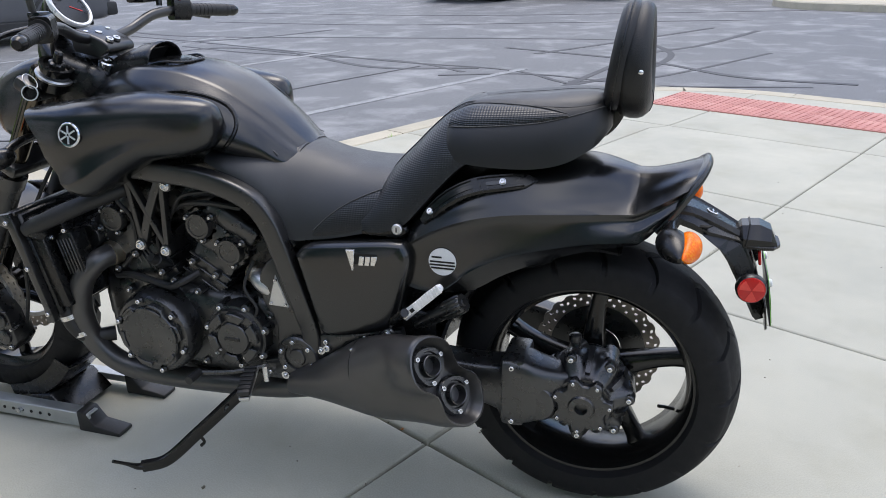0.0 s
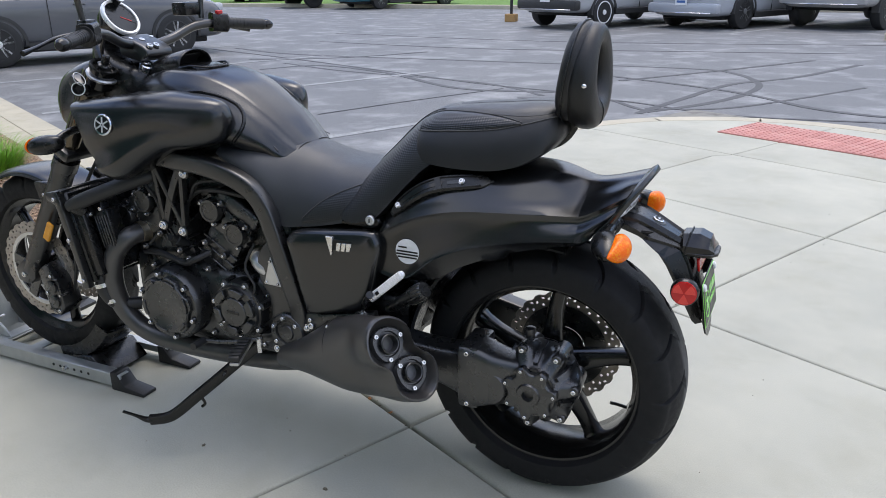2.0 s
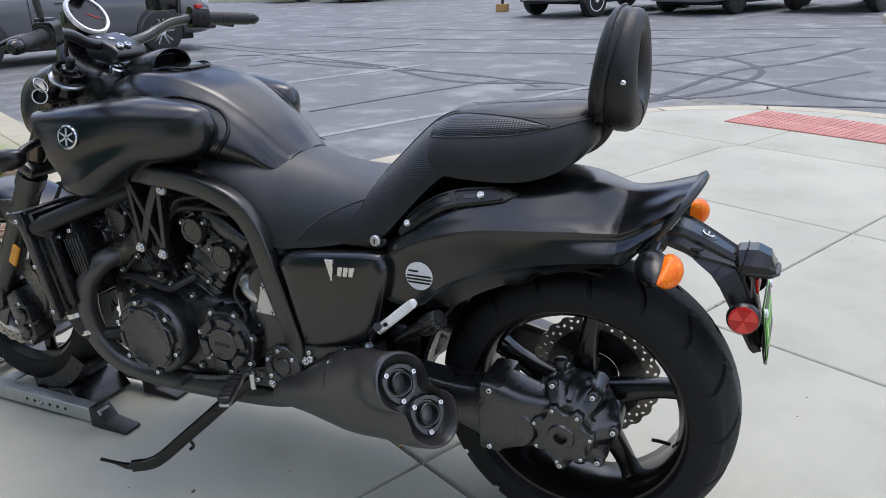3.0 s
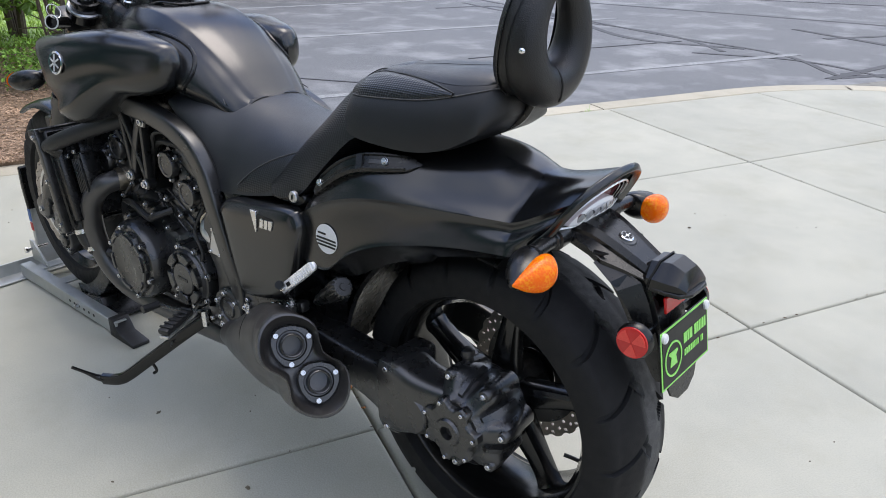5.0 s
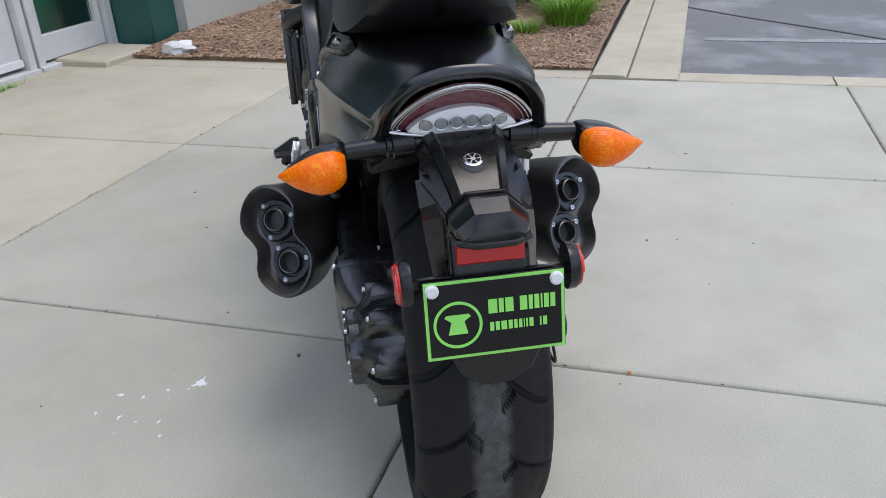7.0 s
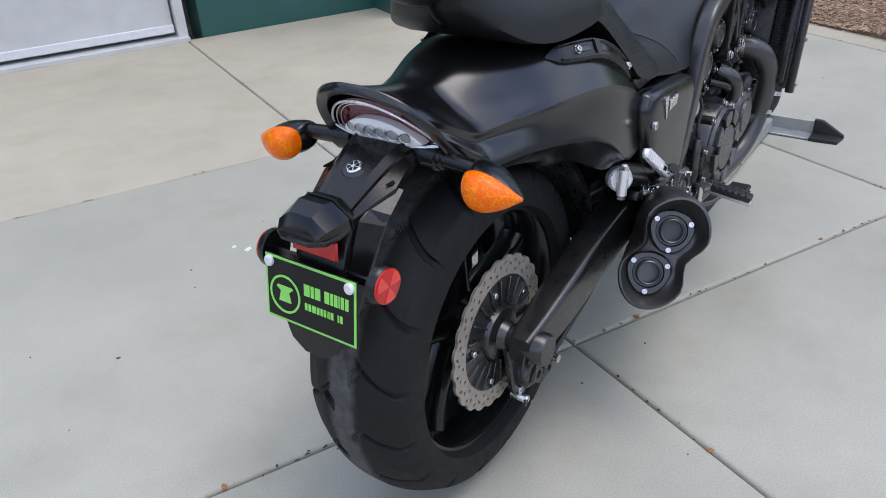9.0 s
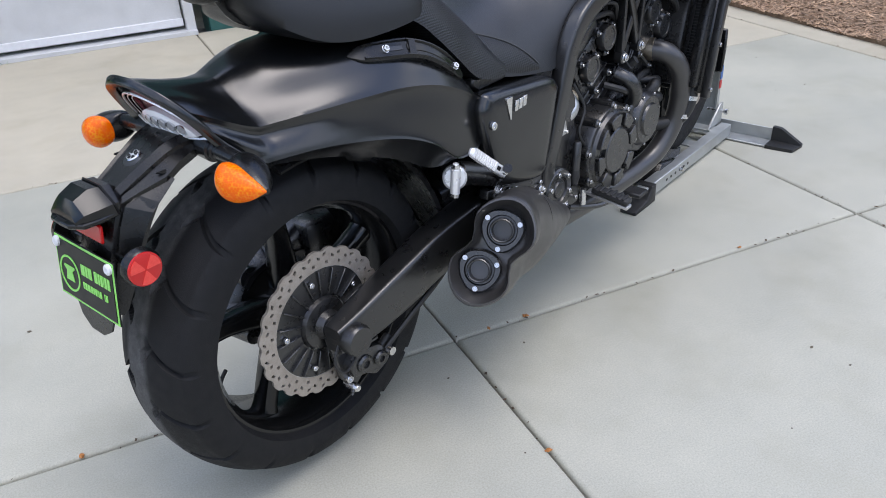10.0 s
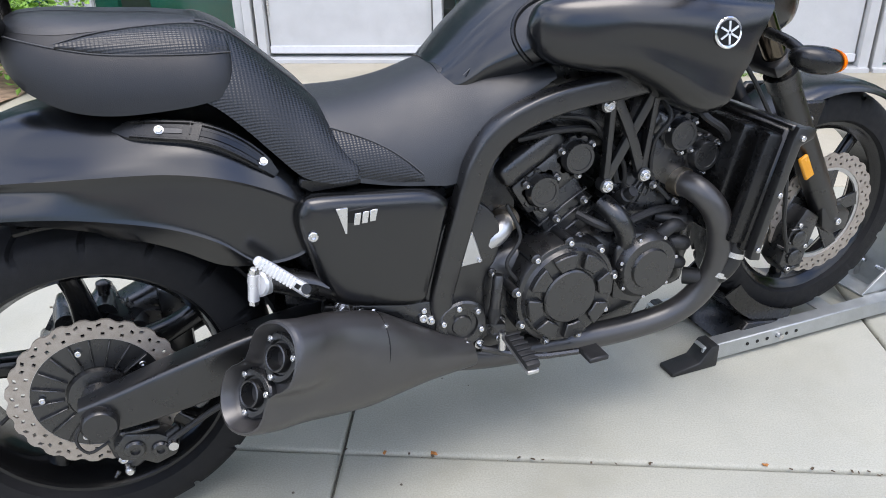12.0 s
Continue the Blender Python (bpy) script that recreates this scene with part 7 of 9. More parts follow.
fen = loft([[V(1.70, 0.03, 0.35) + V(math.cos(a) * (R_ + d), y, math.sin(a) * (R_ + d)) for y, R_, d in [(sup(math.cos(q), 0.085, 3), 0.310, sup(math.sin(q), 0.023, 2.2)) for q in [math.pi * j / 14 for j in range(15)]] + [(-0.075, 0.308, 0.0), (-0.04, 0.312, 0.010), (0.04, 0.312, 0.010), (0.075, 0.308, 0.0)]] for a in [radians(62 + 5.0 * i) for i in range(17)]])
fender = part("front_fender", fen, SATIN, bike, "satin black front mudguard", angle=50)
for s in (1, -1):
    part("fender_stay", prism([(1.50, 0.60), (1.56, 0.66), (1.62, 0.655), (1.60, 0.58), (1.56, 0.52), (1.53, 0.53)], 0.03 + s * 0.088, 0.03 + s * 0.105, 0.004, 1), PLASTIC, fender)
    bolt((1.575, 0.03 + s * 0.106, 0.62), (0, s, 0), fender, "M")
head = part("headlamp", loft([[(x, 0.02 + sup(math.cos(q), hw, 2.4), z + sup(math.sin(q), hh, 2.4)) for q in [2 * math.pi * j / 32 for j in range(32)]] for x, hw, z, hh in cr([(1.345, 0.045, 0.925, 0.06), (1.375, 0.068, 0.925, 0.092), (1.43, 0.074, 0.91, 0.10), (1.49, 0.070, 0.895, 0.09), (1.515, 0.058, 0.885, 0.075)], 4)]), SATIN, bike, "satin black headlamp shell")
part("lamp_glass", loft([[(x, 0.02 + sup(math.cos(q), hw, 2.4), z + sup(math.sin(q), hh, 2.4)) for q in [2 * math.pi * j / 32 for j in range(32)]] for x, hw, z, hh in ((1.512, 0.057, 0.885, 0.075), (1.528, 0.05, 0.881, 0.066), (1.535, 0.032, 0.879, 0.042))]), CLEAR, head)
horn = part("ignition_horn", lathe([(-0.05, 0.015), (0.01, 0.017), (0.014, 0.017), (0.014, 0.013), (0.004, 0.010), (0.004, 0.002)], 24), GLOSS, bike, "black round lock barrel with a pale rim", m=aim((1.266, 0.205, 0.962), (-0.55, 0.8, 0.15)))
part("rim", lathe([(0.012, 0.0178), (0.0152, 0.0178), (0.0152, 0.0152), (0.012, 0.0152)], 28, True), LAMPW, horn)
bars = part("handlebar", tube([(1.09, 0.38, 1.095), (1.15, 0.26, 1.106), (1.185, 0.17, 1.102), (1.205, 0.09, 1.072), (1.205, 0.0, 1.060), (1.205, -0.09, 1.072), (1.185, -0.17, 1.102), (1.15, -0.26, 1.106), (1.09, -0.38, 1.095)], 0.013, 14, 6), FRAMEB, bike, "black handlebar with rubber grips")
clamp_ = part("bar_clamp", prism([(1.146, 1.036), (1.148, 1.052), (1.165, 1.064), (1.20, 1.078), (1.236, 1.090), (1.256, 1.082), (1.25, 1.036), (1.18, 1.020)], -0.028, 0.068, 0.007, 3), FRAMEB, bars, "cast black handlebar clamp", angle=30)
for y in (0.048, 0.024):
    part("bolt_well", lathe([(-0.006, 0.0098), (0.001, 0.0098), (0.0012, 0.0078)], 18), BLACKP, clamp_, m=aim((1.158, y, 1.0600), (-0.5, 0, 0.86)))
    bolt((1.1575, y, 1.0612), (-0.5, 0, 0.86), clamp_, "L")
part("clamp_badge", lathe([(0, 0.008), (0.0015, 0.008), (0.002, 0.006)], 20), ALU, clamp_, m=aim((1.200, 0.030, 1.0785), (-0.35, 0, 0.94)))
for y in (0.058, -0.018):
    part("clamp_hole", lathe([(0, 0.0055), (0.001, 0.0055)], 14), LAMPW, clamp_, m=aim((1.212, y, 1.0830), (-0.35, 0, 0.94)))
# added body closes the see-through gap and stands for the dark in there
neck = part("steering_cover", loft([ring_x(x, 0.015, z, hw, up, dn, 3.2, 24) for x, hw, z, up, dn in cr([(1.165, 0.060, 0.965, 0.025, 0.06), (1.19, 0.085, 0.970, 0.040, 0.09), (1.25, 0.095, 0.975, 0.055, 0.11), (1.31, 0.085, 0.985, 0.075, 0.11), (1.35, 0.060, 1.00, 0.085, 0.09)], 4)]), PLASTIC, bars, "added black body filling the dark gap at the steering head")
key_switch = part("ignition_switch", lathe([(-0.02, 0.020), (0.008, 0.020), (0.011, 0.017), (0.011, 0.010), (0.007, 0.009)], 24), CHROME, bars, m=aim((1.176, 0.050, 1.006), (-0.5, 0.1, 0.86)))
for s in (1, -1):
    cap_ = part("fork_cap", lathe([(-0.045, 0.034), (0.004, 0.036), (0.012, 0.039), (0.017, 0.038), (0.017, 0.030), (0.008, 0.028), (0.008, 0.001)], 32), GLOSS, bars, "black fork top cap", m=aim((1.262, 0.018 + s * 0.105, 1.000), (-0.48, s * 0.05, 0.86)))
    part("cap_ring", lathe([(-0.018, 0.041), (-0.012, 0.043), (-0.008, 0.040)], 32), ALU, cap_)
    part("adjuster_knob", lobed([(0.006, 0.018, 0.06), (0.020, 0.018, 0.06), (0.023, 0.015, 0.0), (0.024, 0.008, 0.0), (0.030, 0.007, 0.0), (0.031, 0.001, 0.0)], 6, 0, 2, 48), ENGINE, cap_)
    part("adjuster_knob", lathe([(0.026, 0.011), (0.046, 0.010), (0.050, 0.006)], 14), PLASTIC, cap_)
part("key_ring", tube([(1.262 + 0.010 * math.sin(q), 0.205 + 0.016 * math.cos(q), 0.988 + 0.016 * math.sin(q)) for q in [2 * math.pi * j / 24 for j in range(25)]], 0.0013, 6, 1), ALU, bars)
for s in (1, -1):
    a, b = V(1.088, s * 0.384, 1.095), V(1.147, s * 0.265, 1.106)
    grip = part("grip", tube([a + (b - a) * 0.08, a + (b - a) * 0.3, a + (b - a) * 0.7, b], [0.0155, 0.0165, 0.0155, 0.0165], 16, 4), RUBBER, bars)
    for i in range(9):
        c_ = a + (b - a) * (0.14 + 0.09 * i)
        part("grip_rib", lathe([(-0.0030, 0.0167), (0.0030, 0.0167)], 16), RUBBER, grip, m=aim(c_, b - a))
    part("grip_flange", lathe([(-0.003, 0.023), (0.003, 0.023)], 20), RUBBER, grip, m=aim(b, b - a))
    part("bar_end", tube([a - (b - a) * 0.12, a - (b - a) * 0.06, a, a + (b - a) * 0.09], [0.009, 0.014, 0.016, 0.015], 16, 2), GLOSS, bars)
    sw = part("switch_block", tube([b - V(0, s * 0.004, 0), b + (b - a).normalized() * 0.05], 0.024, 14, 1, flat=(0.022, 0.028)), PLASTIC, bars)
    if s < 0:
        part("kill_switch", box(0.014, 0.022, 0.012, 0.002, 1, (1.148, -0.235, 1.138)), REDP, sw, "red kill switch")
        part("fluid_reservoir", box(0.055, 0.07, 0.038, 0.006, 2, (1.225, -0.185, 1.150)), PLASTIC, bars)
    else:
        part("switch_lid", box(0.036, 0.034, 0.016, 0.005, 2, (1.172, 0.232, 1.134)), GLOSS, bars)
    part("lever", tube([(1.20, s * 0.235, 1.105), (1.215, s * 0.29, 1.10), (1.20, s * 0.36, 1.085), (1.185, s * 0.415, 1.075)], [0.009, 0.006, 0.005, 0.007], 10, 4), GLOSS, bars)
    part("mirror_stem", tube([(1.20, s * 0.215, 1.12), (1.20, s * 0.225, 1.19), (1.185, s * 0.25, 1.25)], 0.008, 10, 4), FRAMEB, bars)
    part("mirror", moved(lathe([(-0.012, 0.03), (-0.004, 0.055), (0.004, 0.057), (0.006, 0.052)], 28), aim((1.175, s * 0.275, 1.295), (-1, 0, 0.1))), GLOSS, bars)
    part("cable", tube([(1.20, s * 0.16, 1.09), (1.27, s * 0.11, 1.05), (1.30, s * 0.07, 0.98), (1.27, s * 0.05, 0.90)], 0.005, 8, 4), RUBBER, bars)
gauge = part("speedometer", lathe([(-0.075, 0.018), (-0.06, 0.034), (-0.03, 0.050), (0.0, 0.056), (0.006, 0.054)], 40), GLOSS, bike, "round speedometer with a pale rim", m=aim((1.288, 0.015, 1.131), (-0.80, 0.0, 0.60)))
part("rim", lathe([(0.0, 0.0575), (0.008, 0.0570), (0.011, 0.0545), (0.010, 0.0490), (0.002, 0.0480)], 44, True), LAMPW, gauge)
# the glass's bluish sky reflection is put into the dial's base colour
part("dial", lathe([(0.0, 0.0485), (0.005, 0.0485), (0.0055, 0.001)], 36), surface("dial_glass", (0.62, 0.66, 0.70), (0.76, 0.80, 0.84), (0.06, 0.10), 8, 60, spec=0.6), gauge, "dial coloured pale for its glass reflection")
for i in range(11):
    part("dial_mark", moved(box(0.0022, 0.0008, 0.008, 0, at=(0, 0.0062, 0.041)), Matrix.Rotation(radians(-120 + 24 * i), 4, "Y")), BLACKP, gauge)
part("needle", moved(box(0.0025, 0.001, 0.034, 0, at=(0, 0.0068, 0.015)), Matrix.Rotation(radians(-118), 4, "Y")), REDP, gauge)
shift_lamp = part("shift_lamp", lathe([(-0.05, 0.016), (0.0, 0.019), (0.006, 0.0195), (0.008, 0.018), (0.008, 0.0145), (0.001, 0.013), (0.001, 0.001)], 28), GLOSS, gauge, "small round shift lamp", m=gauge.matrix_basis.inverted() @ aim((1.300, 0.000, 1.192), (-0.85, 0.15, 0.45)))
part("lamp_ring", lathe([(0.004, 0.0202), (0.0085, 0.0200), (0.0085, 0.0165), (0.004, 0.0165)], 28, True), LAMPW, shift_lamp)

# kerbed island in the car park
def stadium(u0, u1, v, r, z):
    return [S(u1 + r * math.sin(q), v - r * math.cos(q), z) for q in [math.pi * j / 14 for j in range(15)]] + [S(u0 - r * math.sin(q), v + r * math.cos(q), z) for q in [math.pi * j / 14 for j in range(15)]]


island = part("kerb_island", loft([stadium(-2.0, 3.8, -15.2, r, z) for r, z in ((1.30, -0.10), (1.30, 0.07), (1.28, 0.09), (1.14, 0.09), (1.12, 0.08))]), KERB, None, angle=30)
tagged(island, "pale kerbed island with gravel in the car park", "kerb", kind="structure")
part("gravel", loft([stadium(-2.0, 3.8, -15.2, r, z) for r, z in ((1.10, 0.070), (1.10, 0.086))]), CONCRETE_WARM, island)

# ---- parked vehicles ----
def paint(name, c):
    return surface(name, tuple(v * 0.9 for v in c), c, (0.18, 0.28), 3, 200, coat=0.5)


TRIM = surface("dark_trim", grey(0.02), grey(0.035), (0.5, 0.6), 20, 200)
WINDOW = surface("tinted_window", grey(0.01), grey(0.015), (0.05, 0.1), 4, 60)
ALLOY = surface("alloy_rim", grey(0.35), grey(0.5), (0.25, 0.35), 30, 200, metal=0.9)
LAMPM = surface("lamp_glass", grey(0.45), grey(0.7), (0.08, 0.15), 20, 120)


def wheel(parent, x, y, R, rim, style):
    w = part("wheel", lathe([(-0.11, R * 0.66), (-0.115, R * 0.8), (-0.10, R * 0.96), (-0.05, R), (0.05, R), (0.10, R * 0.96), (0.115, R * 0.8), (0.11, R * 0.66)], 36), RUBBER, parent, m=Matrix.Translation((x, y, R)))
    s = 1 if y > 0 else -1
    part("rim", lathe([(s * 0.03, R * 0.66), (s * 0.112, R * 0.68), (s * 0.116, R * 0.62), (s * 0.09, R * 0.58), (s * 0.06, R * 0.2)], 30), TRIM if style == "spokes" else rim, w)
    if style == "spokes":
        for i in range(10):
            a = 2 * math.pi * i / 10 + (0.12 if i % 2 else -0.12)
            part("rim_spoke", moved(box(R * 0.58, 0.02, 0.035, 0.004, 1, (R * 0.36, s * 0.10, 0)), Matrix.Rotation(a, 4, "Y")), rim, w)
    part("hub_cap", lathe([(s * 0.07, R * 0.17), (s * 0.125, R * 0.15), (s * 0.128, R * 0.1)], 18), rim, w)
    return w


def vehicle(name, label, m, colour, L, W, H, base, R, front, hood=0.3, cab=(0.28, 0.95), low=0.28, belt=0.62, bumper=None, rim=None, style="spokes"):
    """A car along x, its nose at +x; base: wheelbase; front: nose to front axle."""
    car = thing(name, label, "car", m, "parked vehicles")
    col = paint(name + "_paint", colour)
    x1, x0 = front, front - L
    def sec(x, zt, hw, zb=low):
        return [(x, sup(math.cos(a), hw, 6), (zt + zb) / 2 + sup(math.sin(a), (zt - zb) / 2, 5)) for a in [2 * math.pi * (i + 0.5) / 28 for i in range(28)]]
    hb = H * belt
    rows = [(x1, hb * 0.72, W * 0.40, low + 0.1), (x1 - 0.06, hb * 0.80, W * 0.45, low), (x1 - 0.35, hb * 0.90, W * 0.49, low - 0.03), (x1 - L * hood, hb, W * 0.5, low - 0.05), (x1 - L * 0.6, hb * 1.02, W * 0.5, low - 0.05), (x0 + 0.35, hb * 1.02, W * 0.49, low - 0.02), (x0 + 0.06, hb * 0.98, W * 0.46, low), (x0, hb * 0.9, W * 0.42, low + 0.1)]
    part("body", loft([sec(*r) for r in cr(rows, 3)]), col, car)
    cf, cb = x1 - L * cab[0], x1 - L * cab[1]
    top = [(cf, hb, W * 0.45, hb - 0.05), (cf - 0.35, hb + (H - hb) * 0.6, W * 0.42, hb - 0.05), (cf - 0.75, H - 0.03, W * 0.39, hb - 0.05), ((cf + cb) / 2, H, W * 0.39, hb - 0.05), (cb + 0.35, H - 0.06, W * 0.38, hb - 0.05), (cb, hb, W * 0.42, hb - 0.05)]
    part("cabin", loft([sec(*r) for r in cr(top, 3)]), WINDOW, car)
    part("roof", loft([sec(x, z + 0.012, w * 0.94, z - 0.05) for x, z, w in ((cf - 0.72, H - 0.05, W * 0.39), ((cf + cb) / 2, H, W * 0.39), (cb + 0.36, H - 0.07, W * 0.38))]), col, car)
    for s in (1, -1):
        for f in (0.02, 0.34, 0.66, 0.98):
            x = cf - 0.45 + (cb + 0.3 - cf + 0.45) * f
            part("pillar", tube([(x, s * W * 0.462, hb - 0.03), (x - 0.1, s * W * 0.40, H - 0.03)], 0.02, 8, 1, flat=(0.03, 0.03)), col, car)
        part("sill", box(base - 2.3 * R, 0.05, 0.14, 0.02, 1, (x1 - front - base / 2 + 0.0, s * (W / 2 - 0.02), low)), TRIM, car)
        for x in (0.0, -base):
            arch_ = loft([[(x + math.cos(a) * r, s * (W / 2 - 0.14 + d), R + math.sin(a) * r) for r, d in ((R * 1.06, 0.155), (R * 1.20, 0.15), (R * 1.20, 0.0), (R * 1.06, 0.0))] for a in [math.pi * i / 16 - 0.1 for i in range(18)]])
            part("wheel_arch", arch_, TRIM, car)
            wheel(car, x, s * (W / 2 - 0.105), R, rim or ALLOY, style)
        part("door_handle", box(0.18, 0.03, 0.025, 0.008, 1, (-base * 0.55, s * (W / 2 + 0.005), hb * 0.86)), col, car)
        part("door_seam", box(0.008, 0.012, hb - low - 0.1, 0, 1, (-base * 0.36, s * (W / 2 - 0.002), (hb + low) / 2)), BLACKP, car)
        part("door_seam", box(0.008, 0.012, hb - low - 0.1, 0, 1, (-base * 0.72, s * (W / 2 - 0.002), (hb + low) / 2)), BLACKP, car)
        part("headlight", box(0.14, 0.32, 0.13, 0.03, 2, (x1 - 0.08, s * (W / 2 - 0.25), hb * 0.74)), LAMPM, car)
        part("rear_lamp", box(0.10, 0.22, 0.26, 0.03, 2, (x0 + 0.04, s * (W / 2 - 0.16), hb * 0.85)), REDLENS, car)
        part("fog_lamp", box(0.06, 0.18, 0.08, 0.02, 1, (x1 + 0.0, s * (W / 2 - 0.32), low + 0.14)), LAMPM, car)
    part("grille", box(0.06, W * 0.5, 0.20, 0.02, 1, (x1 - 0.01, 0, hb * 0.66)), BLACKP, car)
    part("front_bumper", box(0.20, W * 0.94, 0.22, 0.05, 2, (x1 - 0.03, 0, low + 0.16)), bumper or col, car)
    part("bumper_strip", box(0.05, W * 0.8, 0.025, 0.008, 1, (x1 + 0.07, 0, low + 0.06)), CHROME, car)
    part("rear_bumper", box(0.20, W * 0.94, 0.24, 0.05, 2, (x0 + 0.03, 0, low + 0.17)), bumper or col, car)
    for x in (x1 + 0.075, x0 - 0.075):
        pl = part("number_plate", box(0.012, 0.31, 0.155, 0.003, 1, (x, 0, low + 0.30)), WHITEP, car)
        part("plate_bar", box(0.016, 0.22, 0.05, 0, 1, (x, 0, low + 0.30)), BLUEP, pl)
    part("underbody", box(L * 0.86, W * 0.8, 0.18, 0.02, 1, ((x0 + x1) / 2, 0, low)), BLACKP, car)
    return car


BACK = radians(-25.95 + 90)


def parked(x, y, turn=0.0):
    """A vehicle's front axle at x, y, its nose along the site's v axis."""
    return Matrix.Translation((x, y, -0.045)) @ Matrix.Rotation(BACK + radians(turn), 4, "Z")


vehicle("crossover", "dark grey crossover with alloy wheels parked beside the planting bed", Matrix.Translation((*S(12.75, -3.88).xy, -0.045)) @ Matrix.Rotation(BACK + math.pi, 4, "Z"), (0.11, 0.113, 0.122), 4.55, 1.84, 1.66, 2.70, 0.345, 0.92, bumper=TRIM, rim=LAMPW)
vehicle("van", "silver work van with a dark bumper and white steel wheels", parked(5.05, -17.25), (0.42, 0.43, 0.44), 5.6, 2.0, 2.1, 3.5, 0.37, 0.85, hood=0.2, cab=(0.14, 0.97), low=0.38, belt=0.56, bumper=TRIM, rim=WHITEP, style="steel")
vehicle("suv", "silver sport utility car with a chrome bumper strip", parked(2.05, -18.0), (0.40, 0.42, 0.45), 5.1, 1.93, 1.8, 3.04, 0.385, 0.95, low=0.3)
vehicle("pickup_truck", "silver pickup truck standing high on large tyres", parked(-0.75, -18.55), (0.36, 0.36, 0.355), 5.8, 2.03, 1.95, 3.7, 0.42, 0.95, low=0.48, cab=(0.25, 0.65))
vehicle("minivan", "teal blue minivan parked across the car park", parked(14.1, -28.0, 180), (0.05, 0.22, 0.29), 5.1, 1.98, 1.75, 3.08, 0.34, 0.95, hood=0.2, cab=(0.16, 0.98))
vehicle("jeep", "black off-road car with black wheels", parked(17.4, -28.0, 180), (0.35, 0.36, 0.37), 4.4, 1.85, 1.85, 2.7, 0.40, 0.75, low=0.45, bumper=TRIM, rim=TRIM)
vehicle("red_car", "red car parked beyond the minivan", parked(23.0, -31.5, 180), (0.42, 0.02, 0.02), 4.6, 1.82, 1.5, 2.7, 0.33, 0.9)
vehicle("sedan", "dark car at the far end of the row", parked(31.0, -36.5, 180), (0.05, 0.05, 0.055), 4.7, 1.84, 1.48, 2.8, 0.33, 0.9)

# far verge with its kerb, and a low trailer jack on a timber block
lawn = bmesh.new()
bmesh.ops.create_grid(lawn, x_segments=2, y_segments=2, size=1, matrix=Matrix.Translation((10, -45, 0.03)) @ Matrix.Diagonal((70, 19.3, 1, 1)))
tagged(part("lawn", lawn, surface("mown_grass", (0.07, 0.16, 0.02), (0.15, 0.27, 0.05), (0.8, 0.9), 2, 60, 0.5, 90), None), "mown green verge beyond the car park", "grass", kind="structure")
tagged(part("kerb", box(140, 0.18, 0.2, 0.02, 1, (10, -25.6, 0.0)), KERB), "pale kerb along the far verge", "kerb", kind="structure")
jack = thing("trailer_jack", "black trailer tongue on a jack and timber block", "trailer", Matrix.Translation((7.2, -18.9, -0.045)))
part("timber_block", box(0.28, 0.28, 0.2, 0.01, 1, (0, 0, 0.10)), surface("timber", (0.35, 0.2, 0.07), (0.5, 0.3, 0.12), (0.7, 0.8), 30, 200), jack)
part("jack_post", lathe([(0.2, 0.04), (0.75, 0.04)], 14), TRIM, jack, m=Matrix.Rotation(radians(90), 4, "X"))
part("tongue", box(1.9, 0.1, 0.12, 0.01, 1, (-0.9, -0.3, 0.62)), TRIM, jack)

# ---- planting bed ----
BARK = surface("bark", (0.07, 0.05, 0.035), (0.17, 0.13, 0.1), (0.8, 0.9), 20, 120, 0.6, 60)


def leaf_surface(name, a, b):
    m = surface(name, a, b, (0.45, 0.6), 6, 60, 0.1, 120)
    p = m.node_tree.nodes["Principled BSDF"]
    geo, hsv, rng = m.node_tree.nodes.new("ShaderNodeNewGeometry"), m.node_tree.nodes.new("ShaderNodeHueSaturation"), m.node_tree.nodes.new("ShaderNodeMapRange")
    rng.inputs["To Min"].default_value, rng.inputs["To Max"].default_value = 0.55, 1.5
    old = p.inputs["Base Color"].links[0].from_socket
    m.node_tree.links.new(geo.outputs["Random Per Island"], rng.inputs[0])
    m.node_tree.links.new(rng.outputs[0], hsv.inputs["Value"])
    m.node_tree.links.new(old, hsv.inputs["Color"])
    m.node_tree.links.new(hsv.outputs[0], p.inputs["Base Color"])
    return m


LEAF = leaf_surface("shrub_leaf", (0.14, 0.29, 0.035), (0.26, 0.44, 0.075))
LEAF_DARK = leaf_surface("dark_leaf", (0.02, 0.06, 0.012), (0.05, 0.11, 0.02))
BLADE = leaf_surface("grass_blade", (0.10, 0.26, 0.018), (0.22, 0.42, 0.045))
CHIP = leaf_surface("mulch_chip", (0.20, 0.12, 0.07), (0.50, 0.33, 0.21))
rnd = random.Random(4)


def from_lists(vs, fs):
    me = bpy.data.meshes.new("m")
    me.from_pydata(vs, [], fs)
    b = bmesh.new()
    b.from_mesh(me)
    bpy.data.meshes.remove(me)
    return b


def bed_height(u, v):
    return max(0.004, 0.018 + 0.03 * noise.noise((u * 0.8, v * 0.8, 3.1)) + 0.012 * noise.noise((u * 5, v * 5, 1.0)) + 0.03 * min(1, max(0, (u - 2.9) / 0.5)))


